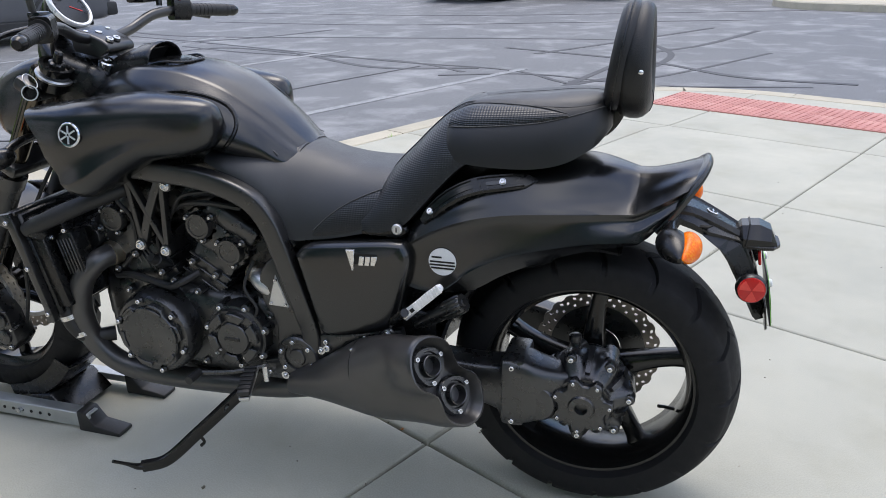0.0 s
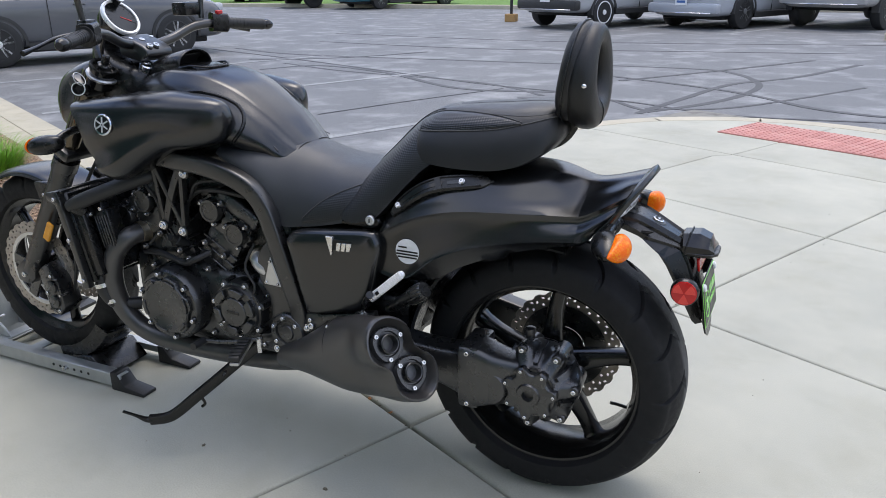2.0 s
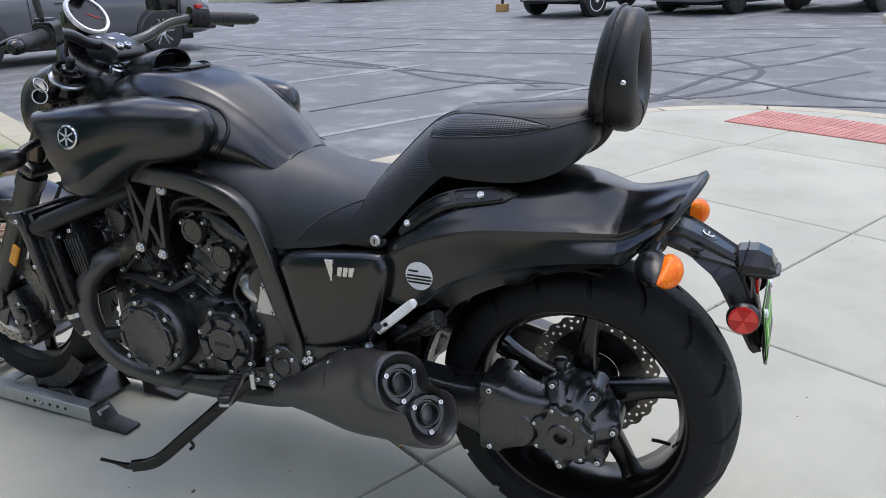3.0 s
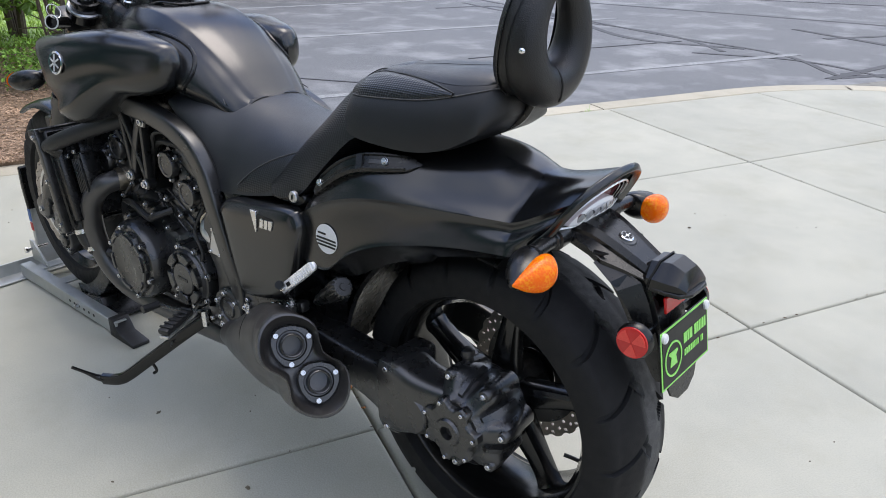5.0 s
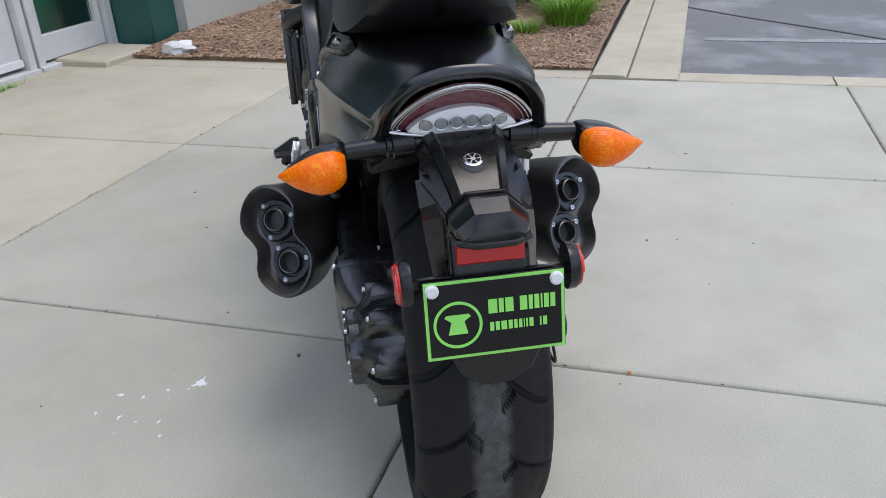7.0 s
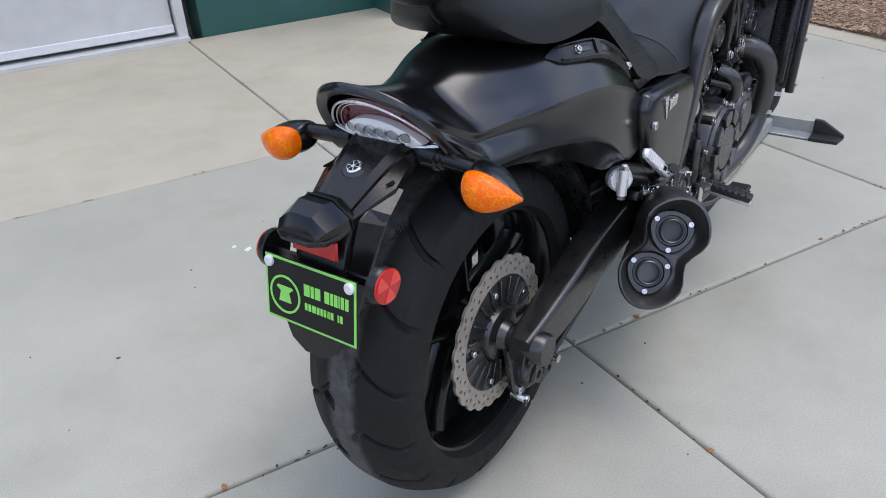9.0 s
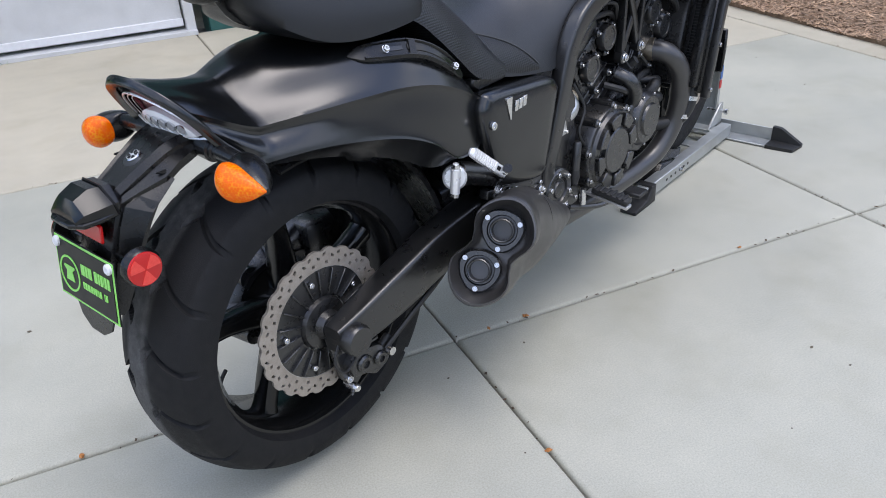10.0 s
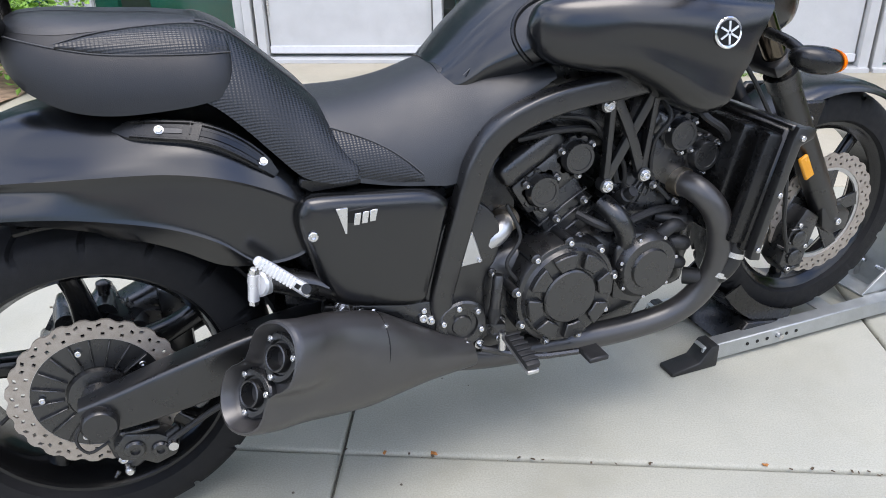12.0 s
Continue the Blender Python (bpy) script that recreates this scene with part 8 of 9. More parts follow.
rows = []
for i in range(90):
    u = 2.893 + 11.0 * (i / 89) ** 1.4
    rows.append([(u, 0.0 + 3.05 * j / 36, bed_height(u, 3.05 * j / 36)) for j in range(37)])
rows.insert(0, [(2.890, 3.05 * j / 36, -0.03) for j in range(37)])
site_part("planting_bed", loft(rows, closed=False, cap=False), MULCHM, "mulched planting bed beside the patio", cat="planting bed")
vs, fs = [], []
for _ in range(24000):
    u, v = 2.875 + 4.8 * rnd.random() ** 1.5, 0.02 + 3.0 * rnd.random()
    z = bed_height(u, v) + 0.004
    a, tip = rnd.random() * 6.28, (rnd.random() - 0.5) * 0.9
    l, w = rnd.uniform(0.006, 0.026), rnd.uniform(0.002, 0.006)
    d, n2 = Vector((math.cos(a), math.sin(a), tip)) * l, Vector((-math.sin(a), math.cos(a), rnd.uniform(-0.4, 0.4))) * w
    c = Vector((u, v, z + abs(tip) * l * 0.6))
    k = len(vs)
    vs += [tuple(c - d - n2), tuple(c + d - n2 * 0.6), tuple(c + d + n2 * 0.6), tuple(c - d + n2), tuple(c + Vector((0, 0, 0.004)))]
    fs += [(k, k + 1, k + 4), (k + 1, k + 2, k + 4), (k + 2, k + 3, k + 4), (k + 3, k, k + 4)]
site_part("mulch_chips", from_lists(vs, fs), CHIP, "loose brown wood mulch chips on the bed", kind="stuff", cat="mulch")


def grass_clump(u, v, r, h, n):
    vs, fs = [], []
    for _ in range(n):
        a, q = rnd.random() * 6.28, r * rnd.random() ** 0.5 * 0.55
        b = Vector((q * math.cos(a), q * math.sin(a), 0))
        a2 = a + rnd.uniform(-0.7, 0.7)
        out, hh, w = rnd.uniform(0.3, 1.0) * r, h * rnd.uniform(0.55, 1.0), rnd.uniform(0.002, 0.004)
        sd = Vector((-math.sin(a2), math.cos(a2), 0)) * w
        k = len(vs)
        for f in (0, 0.35, 0.7, 1.0):
            c = b + Vector((math.cos(a2), math.sin(a2), 0)) * out * f ** 2 + Vector((0, 0, hh * (f - 0.28 * f ** 3)))
            vs += [tuple(c - sd * (1 - f * 0.9)), tuple(c + sd * (1 - f * 0.9))]
        for f in range(3):
            fs.append((k + 2 * f, k + 2 * f + 1, k + 2 * f + 3, k + 2 * f + 2))
    g = part("ornamental_grass", from_lists(vs, fs), BLADE, None, "")
    g.matrix_basis = Matrix.Translation(S(u, v, 0.02))
    return tagged(g, "bright green clump of ornamental grass in the mulch", "grass clump", "grass clumps")


for u, v, r, h in ((4.05, 0.32, 0.26, 0.34), (4.55, 0.42, 0.28, 0.36), (5.2, 0.40, 0.28, 0.38), (6.0, 0.45, 0.30, 0.38), (6.9, 0.45, 0.3, 0.36), (3.75, 0.55, 0.14, 0.16)):
    grass_clump(u, v, r, h, 900 if r > 0.2 else 260)


def leafy(name, u, v, h, r, n, mat, label, cat, trunks=4, low=0.15, size=0.05, group="shrubs"):
    """A shrub: tapered limbs that fork, and many small leaves round their ends."""
    ob = thing(name, label, cat, Matrix.Translation(S(u, v, 0.02)), group)
    tips = []
    for i in range(trunks):
        a, lean = 6.28 * i / trunks + rnd.random(), rnd.uniform(0.15, 0.5)
        p0, p2 = Vector((0.05 * math.cos(a), 0.05 * math.sin(a), 0)), Vector((r * lean * math.cos(a), r * lean * math.sin(a), h * rnd.uniform(0.6, 0.85)))
        p1 = p0.lerp(p2, 0.5) + Vector((rnd.uniform(-0.1, 0.1), rnd.uniform(-0.1, 0.1), 0.05)) * r
        part("limb", tube([p0, p1, p2], [0.011 * h + 0.004, 0.008 * h + 0.003, 0.004 * h], 7, 4), BARK, ob)
        for _ in range(5):
            b = p0.lerp(p2, rnd.uniform(0.25, 0.95))
            e = b + Vector((rnd.uniform(-1, 1), rnd.uniform(-1, 1), rnd.uniform(0.1, 0.8))) * r * 0.6
            part("limb", tube([b, b.lerp(e, 0.5) + Vector((0, 0, 0.03)), e], [0.008 * h, 0.005 * h, 0.003 * h], 5, 2), BARK, ob)
            tips += [e, b.lerp(e, 0.6)]
    vs, fs = [], []
    for _ in range(n):
        t = rnd.choice(tips)
        c = t + Vector((rnd.gauss(0, 1), rnd.gauss(0, 1), rnd.gauss(0, 0.8))) * r * 0.24
        if c.z < low * h:
            c.z = low * h + rnd.random() * 0.1
        d = Vector((rnd.uniform(-1, 1), rnd.uniform(-1, 1), rnd.uniform(-0.9, 0.3))).normalized()
        sd = d.cross(Vector((rnd.uniform(-1, 1), rnd.uniform(-1, 1), 1))).normalized()
        l = size * rnd.uniform(0.6, 1.3)
        up = d.cross(sd) * l * 0.15
        k = len(vs)
        vs += [tuple(c), tuple(c + d * l * 0.5 + sd * l * 0.30 + up), tuple(c + d * l), tuple(c + d * l * 0.5 - sd * l * 0.30 + up), tuple(c + d * l * 0.5)]
        fs += [(k, k + 1, k + 4), (k + 1, k + 2, k + 4), (k, k + 4, k + 3), (k + 4, k + 2, k + 3)]
    tagged(part("crown", from_lists(vs, fs), mat, ob), kind="stuff")
    return ob


leafy("shrub", 6.0, 1.50, 2.3, 0.95, 8000, LEAF, "tall leafy green shrub with several stems in the mulch", "shrub", 5, 0.20, 0.10)
leafy("shrub", 5.75, 2.05, 1.35, 0.70, 6500, LEAF, "dense leafy green shrub low over the mulch", "shrub", 4, 0.10, 0.10)
leafy("shrub", 4.85, 2.0, 0.24, 0.42, 1600, LEAF, "low patch of green ground cover in the mulch", "shrub", 3, 0.02, 0.05)
leafy("shrub", 7.4, 1.2, 2.6, 1.0, 6500, LEAF, "tall leafy green shrub with several stems in the mulch", "shrub", 5, 0.2, 0.08)
leafy("shrub", 6.4, 2.55, 1.0, 0.55, 4200, LEAF_DARK, "dense dark green shrub beside the precast wall", "shrub", 4, 0.05, 0.045)
leafy("shrub", 7.8, 2.5, 1.1, 0.6, 3000, LEAF_DARK, "dense dark green shrub beside the precast wall", "shrub", 4, 0.05, 0.045)
leafy("shrub", 4.85, 1.05, 0.28, 0.35, 1200, LEAF, "low patch of green ground cover in the mulch", "shrub", 3, 0.02, 0.035)

leafy("shrub", 5.0, 0.72, 1.35, 0.48, 5200, LEAF, "leafy green shrub at the corner of the mulched bed", "shrub", 5, 0.68, 0.085)

# lawn behind the planting
LAWN = leaf_surface("lawn_blade", (0.17, 0.30, 0.03), (0.30, 0.44, 0.07))
rows = []
for i in range(40):
    u = 6.75 + 7.1 * i / 39
    rows.append([(u, 0.02 + 2.98 * j / 20, bed_height(u, 0.02 + 2.98 * j / 20) + 0.012 - (0.03 if i == 0 else 0)) for j in range(21)])
site_part("lawn", loft(rows, closed=False, cap=False), LAWN, "bright green mown lawn behind the planting bed", cat="lawn")
vs, fs = [], []
for _ in range(16000):
    u, v = 6.68 + 5.5 * rnd.random() ** 1.4, 0.05 + 2.9 * rnd.random()
    a, l, w = rnd.random() * 6.28, rnd.uniform(0.03, 0.075), rnd.uniform(0.003, 0.006)
    c, k = Vector((u, v, bed_height(u, v) + 0.010)), len(vs)
    d, sd = Vector((math.cos(a) * 0.5, math.sin(a) * 0.5, 0.8)) * l, Vector((-math.sin(a), math.cos(a), 0)) * w
    vs += [tuple(c - sd), tuple(c + sd), tuple(c + d)]
    fs.append((k, k + 1, k + 2))
site_part("lawn_blades", from_lists(vs, fs), LAWN, "short blades of the green lawn", kind="stuff", cat="grass")

# a second bed beyond the doors
rows = []
for i in range(12):
    rows.append([(-4.5 + 2.1 * i / 11, 2.3 + 1.3 * j / 10, 0.012 + 0.02 * noise.noise((i * 0.7, j * 0.7, 9))) for j in range(11)])
site_part("planting_bed", loft(rows, closed=False, cap=False), MULCHM, "small mulched bed beside the doors", cat="planting bed")
leafy("shrub", -2.45, 3.12, 0.55, 0.42, 3600, LEAF, "low leafy shrub with yellow-green leaves beside the doors", "shrub", 4, 0.05, 0.045)
leafy("shrub", -3.4, 3.0, 0.65, 0.42, 2600, LEAF, "low leafy shrub with yellow-green leaves beside the doors", "shrub", 4, 0.05, 0.045)

# far trees round the car park
FARM = surface("far_foliage", (0.02, 0.05, 0.015), (0.06, 0.11, 0.03), (0.8, 0.9), 0.4, 4, 0.6, 3)
vs, fs = [], []
for i in range(2600):
    a = rnd.uniform(radians(-200), radians(70)) + radians(-26)
    d, z = rnd.uniform(52, 70), abs(rnd.gauss(0, 4.2)) + 0.5
    if z > 11:
        continue
    c, r = Vector((d * math.cos(a), d * math.sin(a), z)), rnd.uniform(0.6, 1.6)
    k = len(vs)
    for _ in range(6):
        vs.append(tuple(c + Vector((rnd.gauss(0, 1), rnd.gauss(0, 1), rnd.gauss(0, 1))).normalized() * r * rnd.uniform(0.7, 1.2)))
    fs += [(k, k + 1, k + 2), (k + 1, k + 2, k + 3), (k + 2, k + 3, k + 4), (k + 3, k + 4, k + 5), (k + 4, k + 5, k), (k + 5, k, k + 1)]
tagged(part("far_trees", from_lists(vs, fs), FARM, None, smooth=False), "distant belt of green trees round the car park", "trees", kind="stuff")

# ---- wheel chock under the front wheel ----
chock = thing("wheel_chock", "grey aluminium motorcycle wheel chock with black rubber feet", "wheel chock")
for y in (0.152, -0.085):
    rail = part("rail", prism([(1.36, 0.012), (2.03, 0.012), (2.03, 0.055), (1.36, 0.055)], y - 0.004, y + 0.004, 0.001, 1), GALV, chock)
    part("rail_flange", box(0.67, 0.036, 0.005, 0.001, 1, (1.695, y + (0.016 if y < 0 else -0.016), 0.0535)), GALV, rail)
    part("foot", prism([(1.265, 0.0), (1.40, 0.0), (1.40, 0.062), (1.375, 0.062), (1.345, 0.022), (1.265, 0.012)], y * 0.86 - 0.028, y * 0.86 + 0.028, 0.004, 2), RUBBER, chock, "black rubber foot")
    for i in range(6):
        o = 1 if y > 0 else -1
        part("rail_hole", lathe([(0, 0.005), (0.0012, 0.005)], 10), BLACKP, rail, m=aim((1.50 + 0.032 * i, y + o * 0.004, 0.034), (0, o, 0)))
    part("lock_pin", lathe([(0, 0.008), (0.012, 0.008)], 8), STEEL, rail, m=aim((1.60, y + (0.005 if y > 0 else -0.005), 0.036), (0, 1 if y > 0 else -1, 0)))
part("cross_bar", box(0.006, 0.60, 0.052, 0.001, 1, (2.075, 0.04, 0.028)), GALV, chock)
part("bar_flange", box(0.068, 0.60, 0.006, 0.001, 1, (2.040, 0.04, 0.006)), GALV, chock)
for s in (1, -1):
    y0, y1 = 0.04 + s * 0.27, 0.04 + s * 0.378
    rings = [[(2.002, y, 0.0), (2.002, y, h), (2.062, y, h), (2.066, y, t), (2.084, y, t), (2.084, y, 0.0)] for y, h, t in ((y0, 0.013, 0.062), (0.04 + s * 0.300, 0.013, 0.060))]
    rings.append([(2.008, y1 - s * 0.01, 0.0), (2.008, y1 - s * 0.01, 0.011), (2.058, y1, 0.011), (2.066, y1, 0.014), (2.082, y1, 0.014), (2.082, y1, 0.0)])
    part("end_foot", bevel(loft(rings), 0.003, 1), RUBBER, chock, "black pointed rubber end cap")
part("cross_plate", box(0.05, 0.236, 0.006, 0.001, 1, (1.96, 0.034, 0.05)), GALV, chock)
part("cross_plate", box(0.05, 0.236, 0.006, 0.001, 1, (1.80, 0.034, 0.045)), GALV, chock)
part("upright", prism([(2.030, 0.04), (2.052, 0.04), (2.060, 0.372), (2.042, 0.372)], 0.074, 0.080, 0.001, 1), GALV, chock)
part("upright", prism([(2.030, 0.04), (2.052, 0.04), (2.060, 0.372), (2.042, 0.372)], -0.022, -0.016, 0.001, 1), GALV, chock)
part("upright_web", prism([(2.048, 0.04), (2.053, 0.04), (2.061, 0.372), (2.056, 0.372)], -0.016, 0.074, 0.001, 1), GALV, chock)
for y in (-0.040, 0.098):
    part("gusset", prism([(1.93, 0.055), (2.045, 0.055), (2.045, 0.13), (2.02, 0.13)], y - 0.004, y + 0.004, 0.001, 1), GALV, chock)
    part("axle_bolt", lathe([(-0.05, 0.006), (0.02, 0.006), (0.02, 0.011), (0.03, 0.011)], 12), STEEL, chock, m=aim((2.03, y, 0.10), (0, 1 if y > 0 else -1, 0)))
part("sticker", box(0.018, 0.002, 0.05, 0, 1, (2.046, 0.0815, 0.22)), BLUEP, chock)
part("sticker", box(0.018, 0.002, 0.03, 0, 1, (2.045, 0.0815, 0.175)), REDP, chock)
part("sticker", box(0.018, 0.002, 0.05, 0, 1, (2.046, -0.0235, 0.24)), BLUEP, chock)
part("sticker", box(0.018, 0.002, 0.03, 0, 1, (2.045, -0.0235, 0.195)), REDP, chock)
part("stop_pad", prism([(2.008, 0.25), (2.022, 0.25), (2.034, 0.33), (2.030, 0.405), (2.014, 0.405), (2.016, 0.33)], -0.035, 0.095, 0.004, 1), PLASTIC, chock, "black wheel stop pad")
cradle = loft([[(1.70 + R_ * math.cos(a), 0.03 + y, 0.35 + R_ * math.sin(a)) for y, R_ in ((-0.085, 0.27), (-0.08, 0.318), (-0.04, 0.326), (0.04, 0.326), (0.08, 0.318), (0.085, 0.27), (0.08, 0.27), (0.075, 0.313), (-0.075, 0.313), (-0.08, 0.27))] for a in [radians(215 + 6 * i) for i in range(9)]])
part("cradle", cradle, PLASTIC, chock, "black plastic wheel cradle", angle=60)
part("cradle_base", prism([(1.46, 0.012), (1.72, 0.012), (1.66, 0.05), (1.52, 0.075)], -0.06, 0.12, 0.004, 1), PLASTIC, chock)

# ---- small things on the ground ----
PAPER = surface("crumpled_plastic", grey(0.6), grey(0.78), (0.3, 0.45), 30, 120)
DROP = surface("bird_dropping", grey(0.72), grey(0.82), (0.7, 0.8), 60, 300)
DRYLEAF = surface("dry_leaf", (0.35, 0.13, 0.03), (0.5, 0.2, 0.05), (0.6, 0.7), 40, 200)


def crumple(name, p, size, mat, label, cat, seed, flat=0.4, group=""):
    r = random.Random(seed)
    b = bmesh.new()
    bmesh.ops.create_icosphere(b, subdivisions=3, radius=1.0)
    for v in b.verts:
        v.co *= 0.75 + 0.5 * noise.noise(v.co * 1.7 + Vector((seed, 0, 0)))
    ob = part(name, moved(b, Matrix.Diagonal((size, size * 0.6, size * flat, 1))), mat, None, smooth=False)
    ob.matrix_basis = Matrix.Translation((p[0], p[1], size * flat * 0.6)) @ Matrix.Rotation(r.random() * 6, 4, "Z")
    return tagged(ob, label, cat, group)


crumple("plastic_bag", S(2.98, 2.72), 0.17, PAPER, "crumpled clear plastic bag at the edge of the mulch", "litter", 3)
for k, (x, y, sz) in enumerate(((0.619, -0.129, 0.010), (0.52, -0.085, 0.008), (1.258, -0.435, 0.008), (0.25, -0.44, 0.009), (-0.35, 0.34, 0.010))):
    crumple("dry_leaf", (x, y), sz, DRYLEAF, "small dry orange leaf in a slab joint", "leaf", 20 + k, 0.35, "dry leaves")


def splash(x, y, r, seed):
    q = random.Random(seed)
    pts = []
    for i in range(28):
        a = 6.283 * i / 28
        k = r * (0.35 + 0.25 * q.random() + (0.7 * q.random() if q.random() > 0.72 else 0))
        pts.append((k * math.cos(a), k * 0.7 * math.sin(a)))
    b = loft([[(px, py, 0.0005) for px, py in pts], [(px * 0.96, py * 0.96, 0.002) for px, py in pts]])
    ob = part("bird_dropping", b, DROP, None, smooth=False)
    ob.matrix_basis = Matrix.Translation((x, y, 0))
    return tagged(ob, "dried white bird dropping on concrete", "bird dropping", "bird droppings")


for k, (x, y, r) in enumerate(((0.43, 0.534, 0.028), (0.335, 0.70, 0.009), (0.30, 0.61, 0.008), (0.36, 0.755, 0.009), (0.25, 0.60, 0.008), (0.47, 0.60, 0.006), (0.41, 0.56, 0.008), (0.38, 0.60, 0.006), (0.40, 0.66, 0.010), (0.31, 0.66, 0.006), (0.42, 0.72, 0.007), (0.28, 0.70, 0.005), (0.357, 1.026, 0.024), (0.345, 1.075, 0.016), (0.42, 0.712, 0.012), (0.417, 0.607, 0.010))):
    splash(x, y, r, 50 + k)
DIRT = surface("dirt_speck", (0.10, 0.085, 0.06), (0.2, 0.17, 0.12), (0.8, 0.9), 60, 300)
for k, (x, y, sz) in enumerate(((0.915, 0.283, 0.008), (0.494, 0.309, 0.009), (0.417, -1.867, 0.010), (0.9, -0.75, 0.006), (1.35, 0.62, 0.006), (1.7, 0.7, 0.006), (0.1, -1.3, 0.008), (1.6, -1.2, 0.007), (-0.2, 0.9, 0.007), (0.75, 0.5, 0.005))):
    crumple("dirt_clod", (x, y), sz, DIRT, "small dark clod of dirt on concrete", "dirt", 80 + k, 0.4, "dirt clods")
vs, fs = [], []
for _ in range(480):
    side_ = rnd.random()
    if side_ < 0.93:
        u, v = rnd.choice(((-1.33, 3.62), (1.66, 3.31), (2.02, 3.29)))
        u, v = u + rnd.gauss(0, 0.07), v + rnd.gauss(0, 0.018)
    else:
        u, v = 2.70 + rnd.gauss(0, 0.01), rnd.choice((-1.22, -2.4, -1.6)) + rnd.gauss(0, 0.03)
    c, a = Vector((u, v, 0.0)), rnd.random() * 6.28
    d = Vector((math.cos(a), math.sin(a), rnd.uniform(0.2, 0.9))) * rnd.uniform(0.02, 0.055)
    sd = Vector((-math.sin(a), math.cos(a), 0)) * 0.002
    k = len(vs)
    vs += [tuple(c - sd), tuple(c + sd), tuple(c + d)]
    fs.append((k, k + 1, k + 2))
site_part("weeds", from_lists(vs, fs), BLADE, "small green weeds growing from joints", kind="stuff", cat="weeds", smooth=False)

# grit and specks on the slabs
q = random.Random(77)
b = bmesh.new()
for i in range(150):
    u, v = q.uniform(-3.2, 2.6), q.uniform(-3.2, 3.0)
    r = q.uniform(0.0015, 0.004)
    c, a0 = S(u, v), q.random() * 6
    pts = [(c.x + r * (0.6 + 0.6 * q.random()) * math.cos(a0 + 1.05 * k), c.y + r * (0.5 + 0.6 * q.random()) * math.sin(a0 + 1.05 * k)) for k in range(6)]
    loft([[(x, y, 0.0002) for x, y in pts], [(c.x + (x - c.x) * 0.7, c.y + (y - c.y) * 0.7, 0.0012 + 0.001 * q.random()) for x, y in pts]], bm=b)
grit = part("grit", b, surface("dark_grit", (0.05, 0.04, 0.03), (0.2, 0.17, 0.13), (0.8, 0.9), 200, 900), None, smooth=False)
tagged(grit, "scattered dark grit and crumbs on the concrete", "grit", kind="stuff")

# ---- slabs of the patio ----
patio = thing("pavement", "pale broom-finished concrete patio slabs with tooled joints", "concrete paving", kind="structure")
patio.matrix_basis = SITE
US, VS = [-8.3, -5.5, -4.12, -2.74, -1.37, 0.0, 1.36, 2.71], [-5.36, -3.85, -2.56, -1.265, 0.0, 1.61, 3.66]


def inside(u, v):
    """A point of the patio, drawn in to the rounded corner."""
    if u > 1.1 and v < -3.75:
        d = Vector((u - 1.1, v + 3.75))
        if d.length > 1.605:
            d = d.normalized() * 1.605
        return 1.1 + d.x, -3.75 + d.y
    return u - 0.02 * v * min(1.0, max(0.0, (2.71 - u) / 1.35)), v


def slab(u0, u1, v0, v1, mat):
    g = 0.003
    n = 9
    pts = []
    for a, b in (((u0 + g, v0 + g), (u1 - g, v0 + g)), ((u1 - g, v0 + g), (u1 - g, v1 - g)), ((u1 - g, v1 - g), (u0 + g, v1 - g)), ((u0 + g, v1 - g), (u0 + g, v0 + g))):
        for i in range(n):
            pts.append((a[0] + (b[0] - a[0]) * i / n, a[1] + (b[1] - a[1]) * i / n))
    c = Vector((sum(p[0] for p in pts) / len(pts), sum(p[1] for p in pts) / len(pts)))
    def drawn(w, z):
        out = []
        for p in pts:
            u = p[0] + math.copysign(w, c.x - p[0]) if abs(abs(p[0] - c.x) - (u1 - u0) / 2 + g) < 0.02 else p[0]
            v = p[1] + math.copysign(w, c.y - p[1]) if abs(abs(p[1] - c.y) - (v1 - v0) / 2 + g) < 0.02 else p[1]
            out.append((*inside(u, v), z))
        return out
    return part("slab", loft([drawn(0, -0.12), drawn(0, -0.012), drawn(0.0015, -0.005), drawn(0.005, -0.0015), drawn(0.011, 0.0)]), mat, patio, smooth=True)


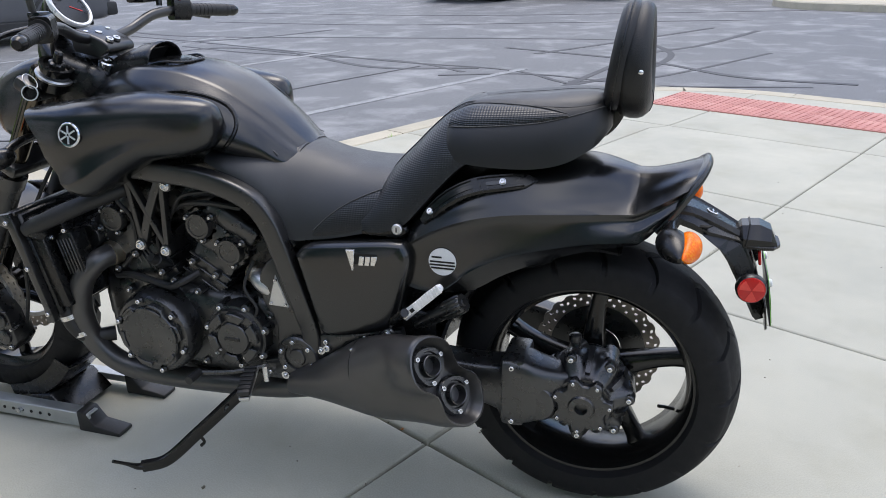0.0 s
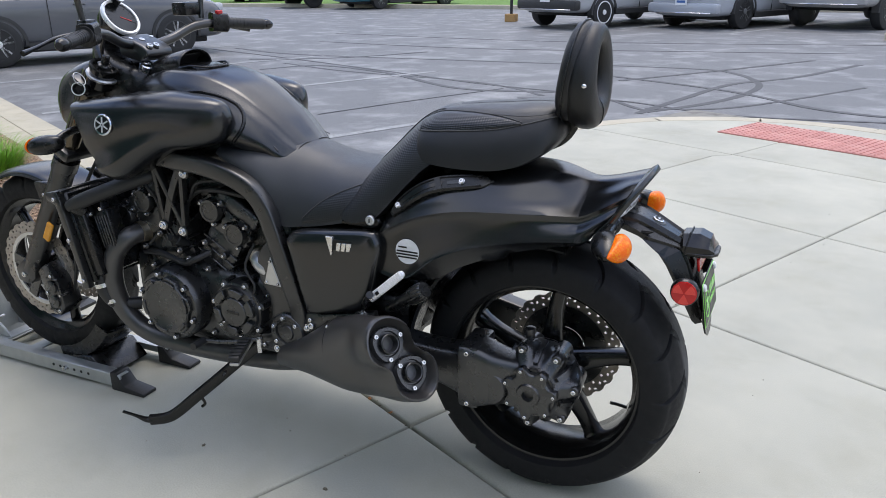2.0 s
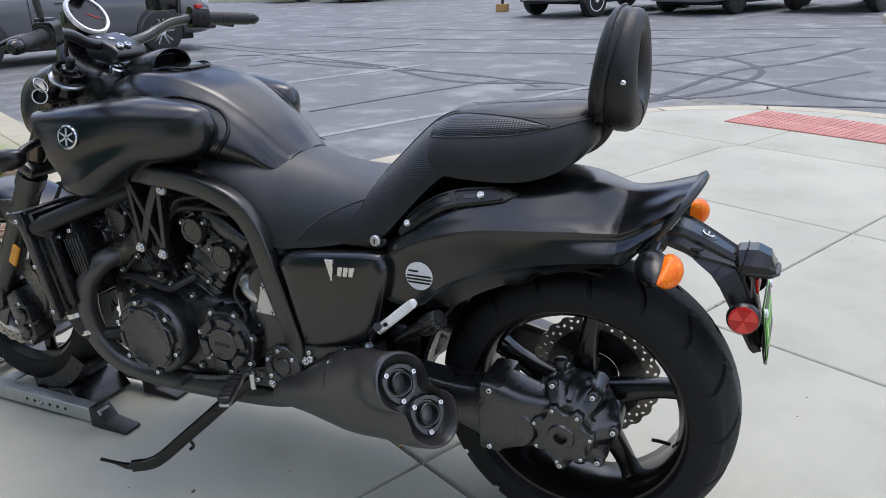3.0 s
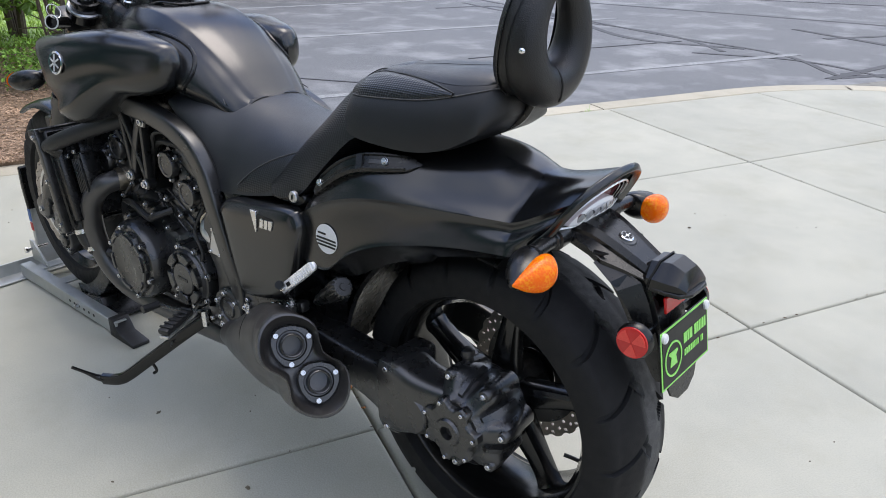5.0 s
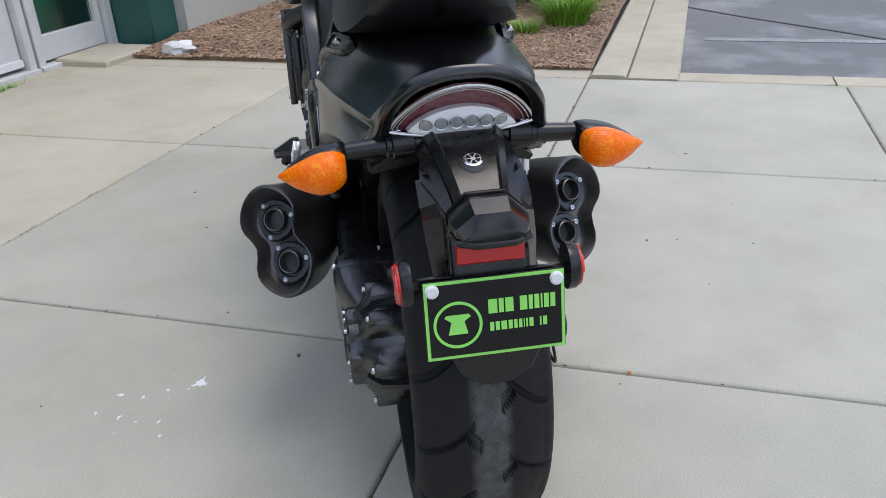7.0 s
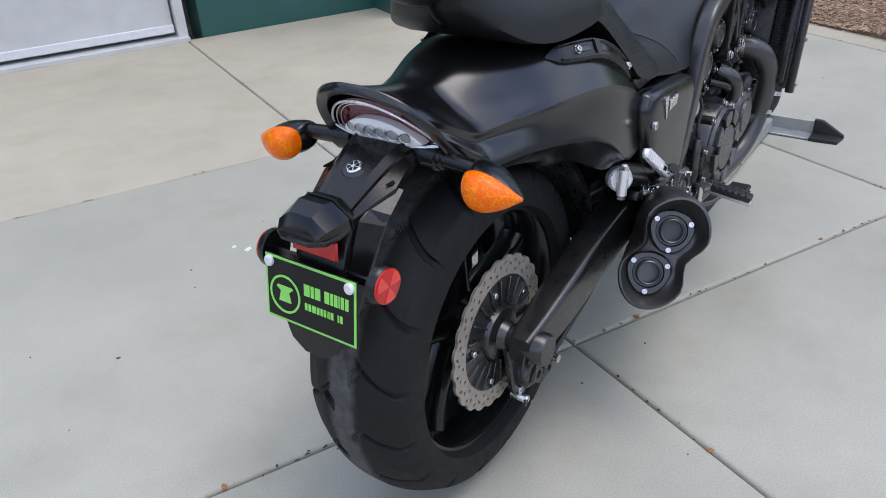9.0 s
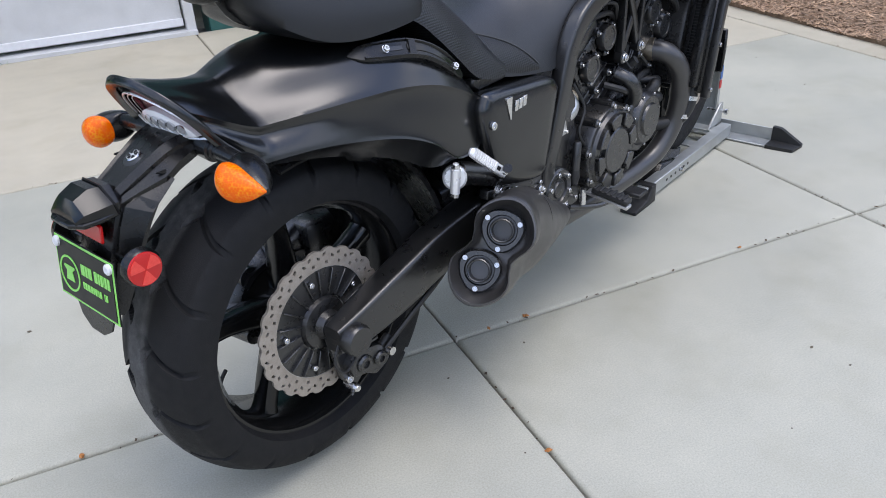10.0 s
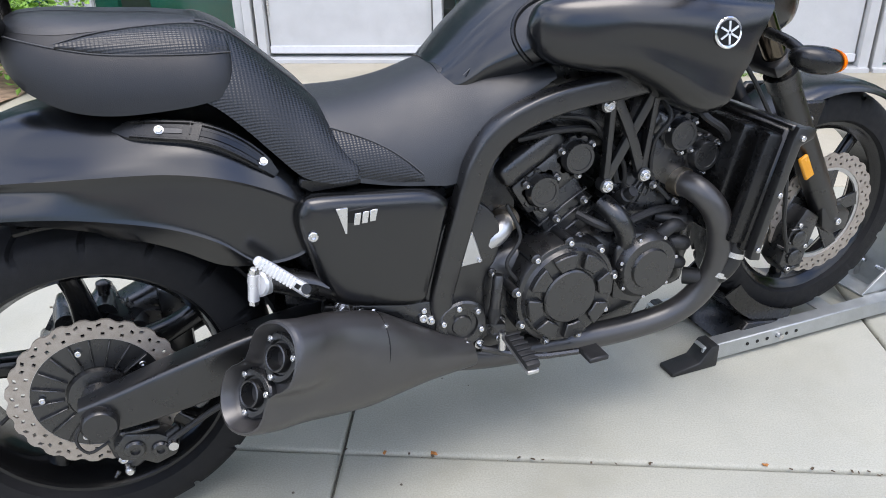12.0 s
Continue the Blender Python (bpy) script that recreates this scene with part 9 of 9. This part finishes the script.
# dry leaf crumbs and dirt caught in the joints
crumb = random.Random(41)
vs, fs = [], []
for along_u, line, lo, hi, n_ in ((True, 0.0, -2.7, 2.6, 150), (True, -1.265, -2.7, 2.6, 90), (True, 1.61, -2.6, 2.6, 130), (False, 0.0, -2.5, 3.5, 110), (False, -1.37, -2.5, 3.5, 120), (False, 1.36, -2.5, 3.5, 100), (True, -2.56, -1.3, 2.6, 60), (False, 2.71, -3.0, 3.0, 90)):
    places = [crumb.uniform(lo, hi) for _ in range(9)]
    for _ in range(n_ // 2):
        a = crumb.choice(places) + crumb.gauss(0, 0.09) if crumb.random() < 0.7 else crumb.uniform(lo, hi)
        b = line + crumb.gauss(0, 0.004)
        c = Vector((*(inside(a, b) if along_u else inside(b, a)), 0.0005))
        r = crumb.uniform(0.0015, 0.0055)
        t = crumb.random() * 6.28
        e, f = Vector((math.cos(t), math.sin(t), 0)) * r, Vector((-math.sin(t), math.cos(t), 0)) * r * crumb.uniform(0.3, 0.7)
        k = len(vs)
        vs += [tuple(c - e - f), tuple(c + e - f), tuple(c + e + f), tuple(c - e + f), tuple(c + Vector((0, 0, r * crumb.uniform(0.3, 0.8))))]
        fs += [(k, k + 1, k + 4), (k + 1, k + 2, k + 4), (k + 2, k + 3, k + 4), (k + 3, k, k + 4)]
site_part("joint_crumbs", from_lists(vs, fs), surface("dry_crumbs", (0.045, 0.032, 0.022), (0.13, 0.09, 0.055), (0.8, 0.9), 40, 200), "dry leaf crumbs and dirt caught in the slab joints", kind="stuff", cat="debris", smooth=False)

for u0, u1 in zip(US, US[1:]):
    for v0, v1 in zip(VS, VS[1:]):
        if v0 < -5 and u1 > 2.5:
            slab(u0, u1, v0, v1, CONCRETE)
            continue
        slab(u0, u1, v0, v1, CONCRETE_WARM if v0 > 1.6 else CONCRETE)
slab(2.71, 2.90, 0.0, 3.48, CONCRETE_WARM)
part("joint_filler", box(9.6, 9.0, 0.1, 0, at=(-2.1, -0.85, -0.066)), JOINT, patio)
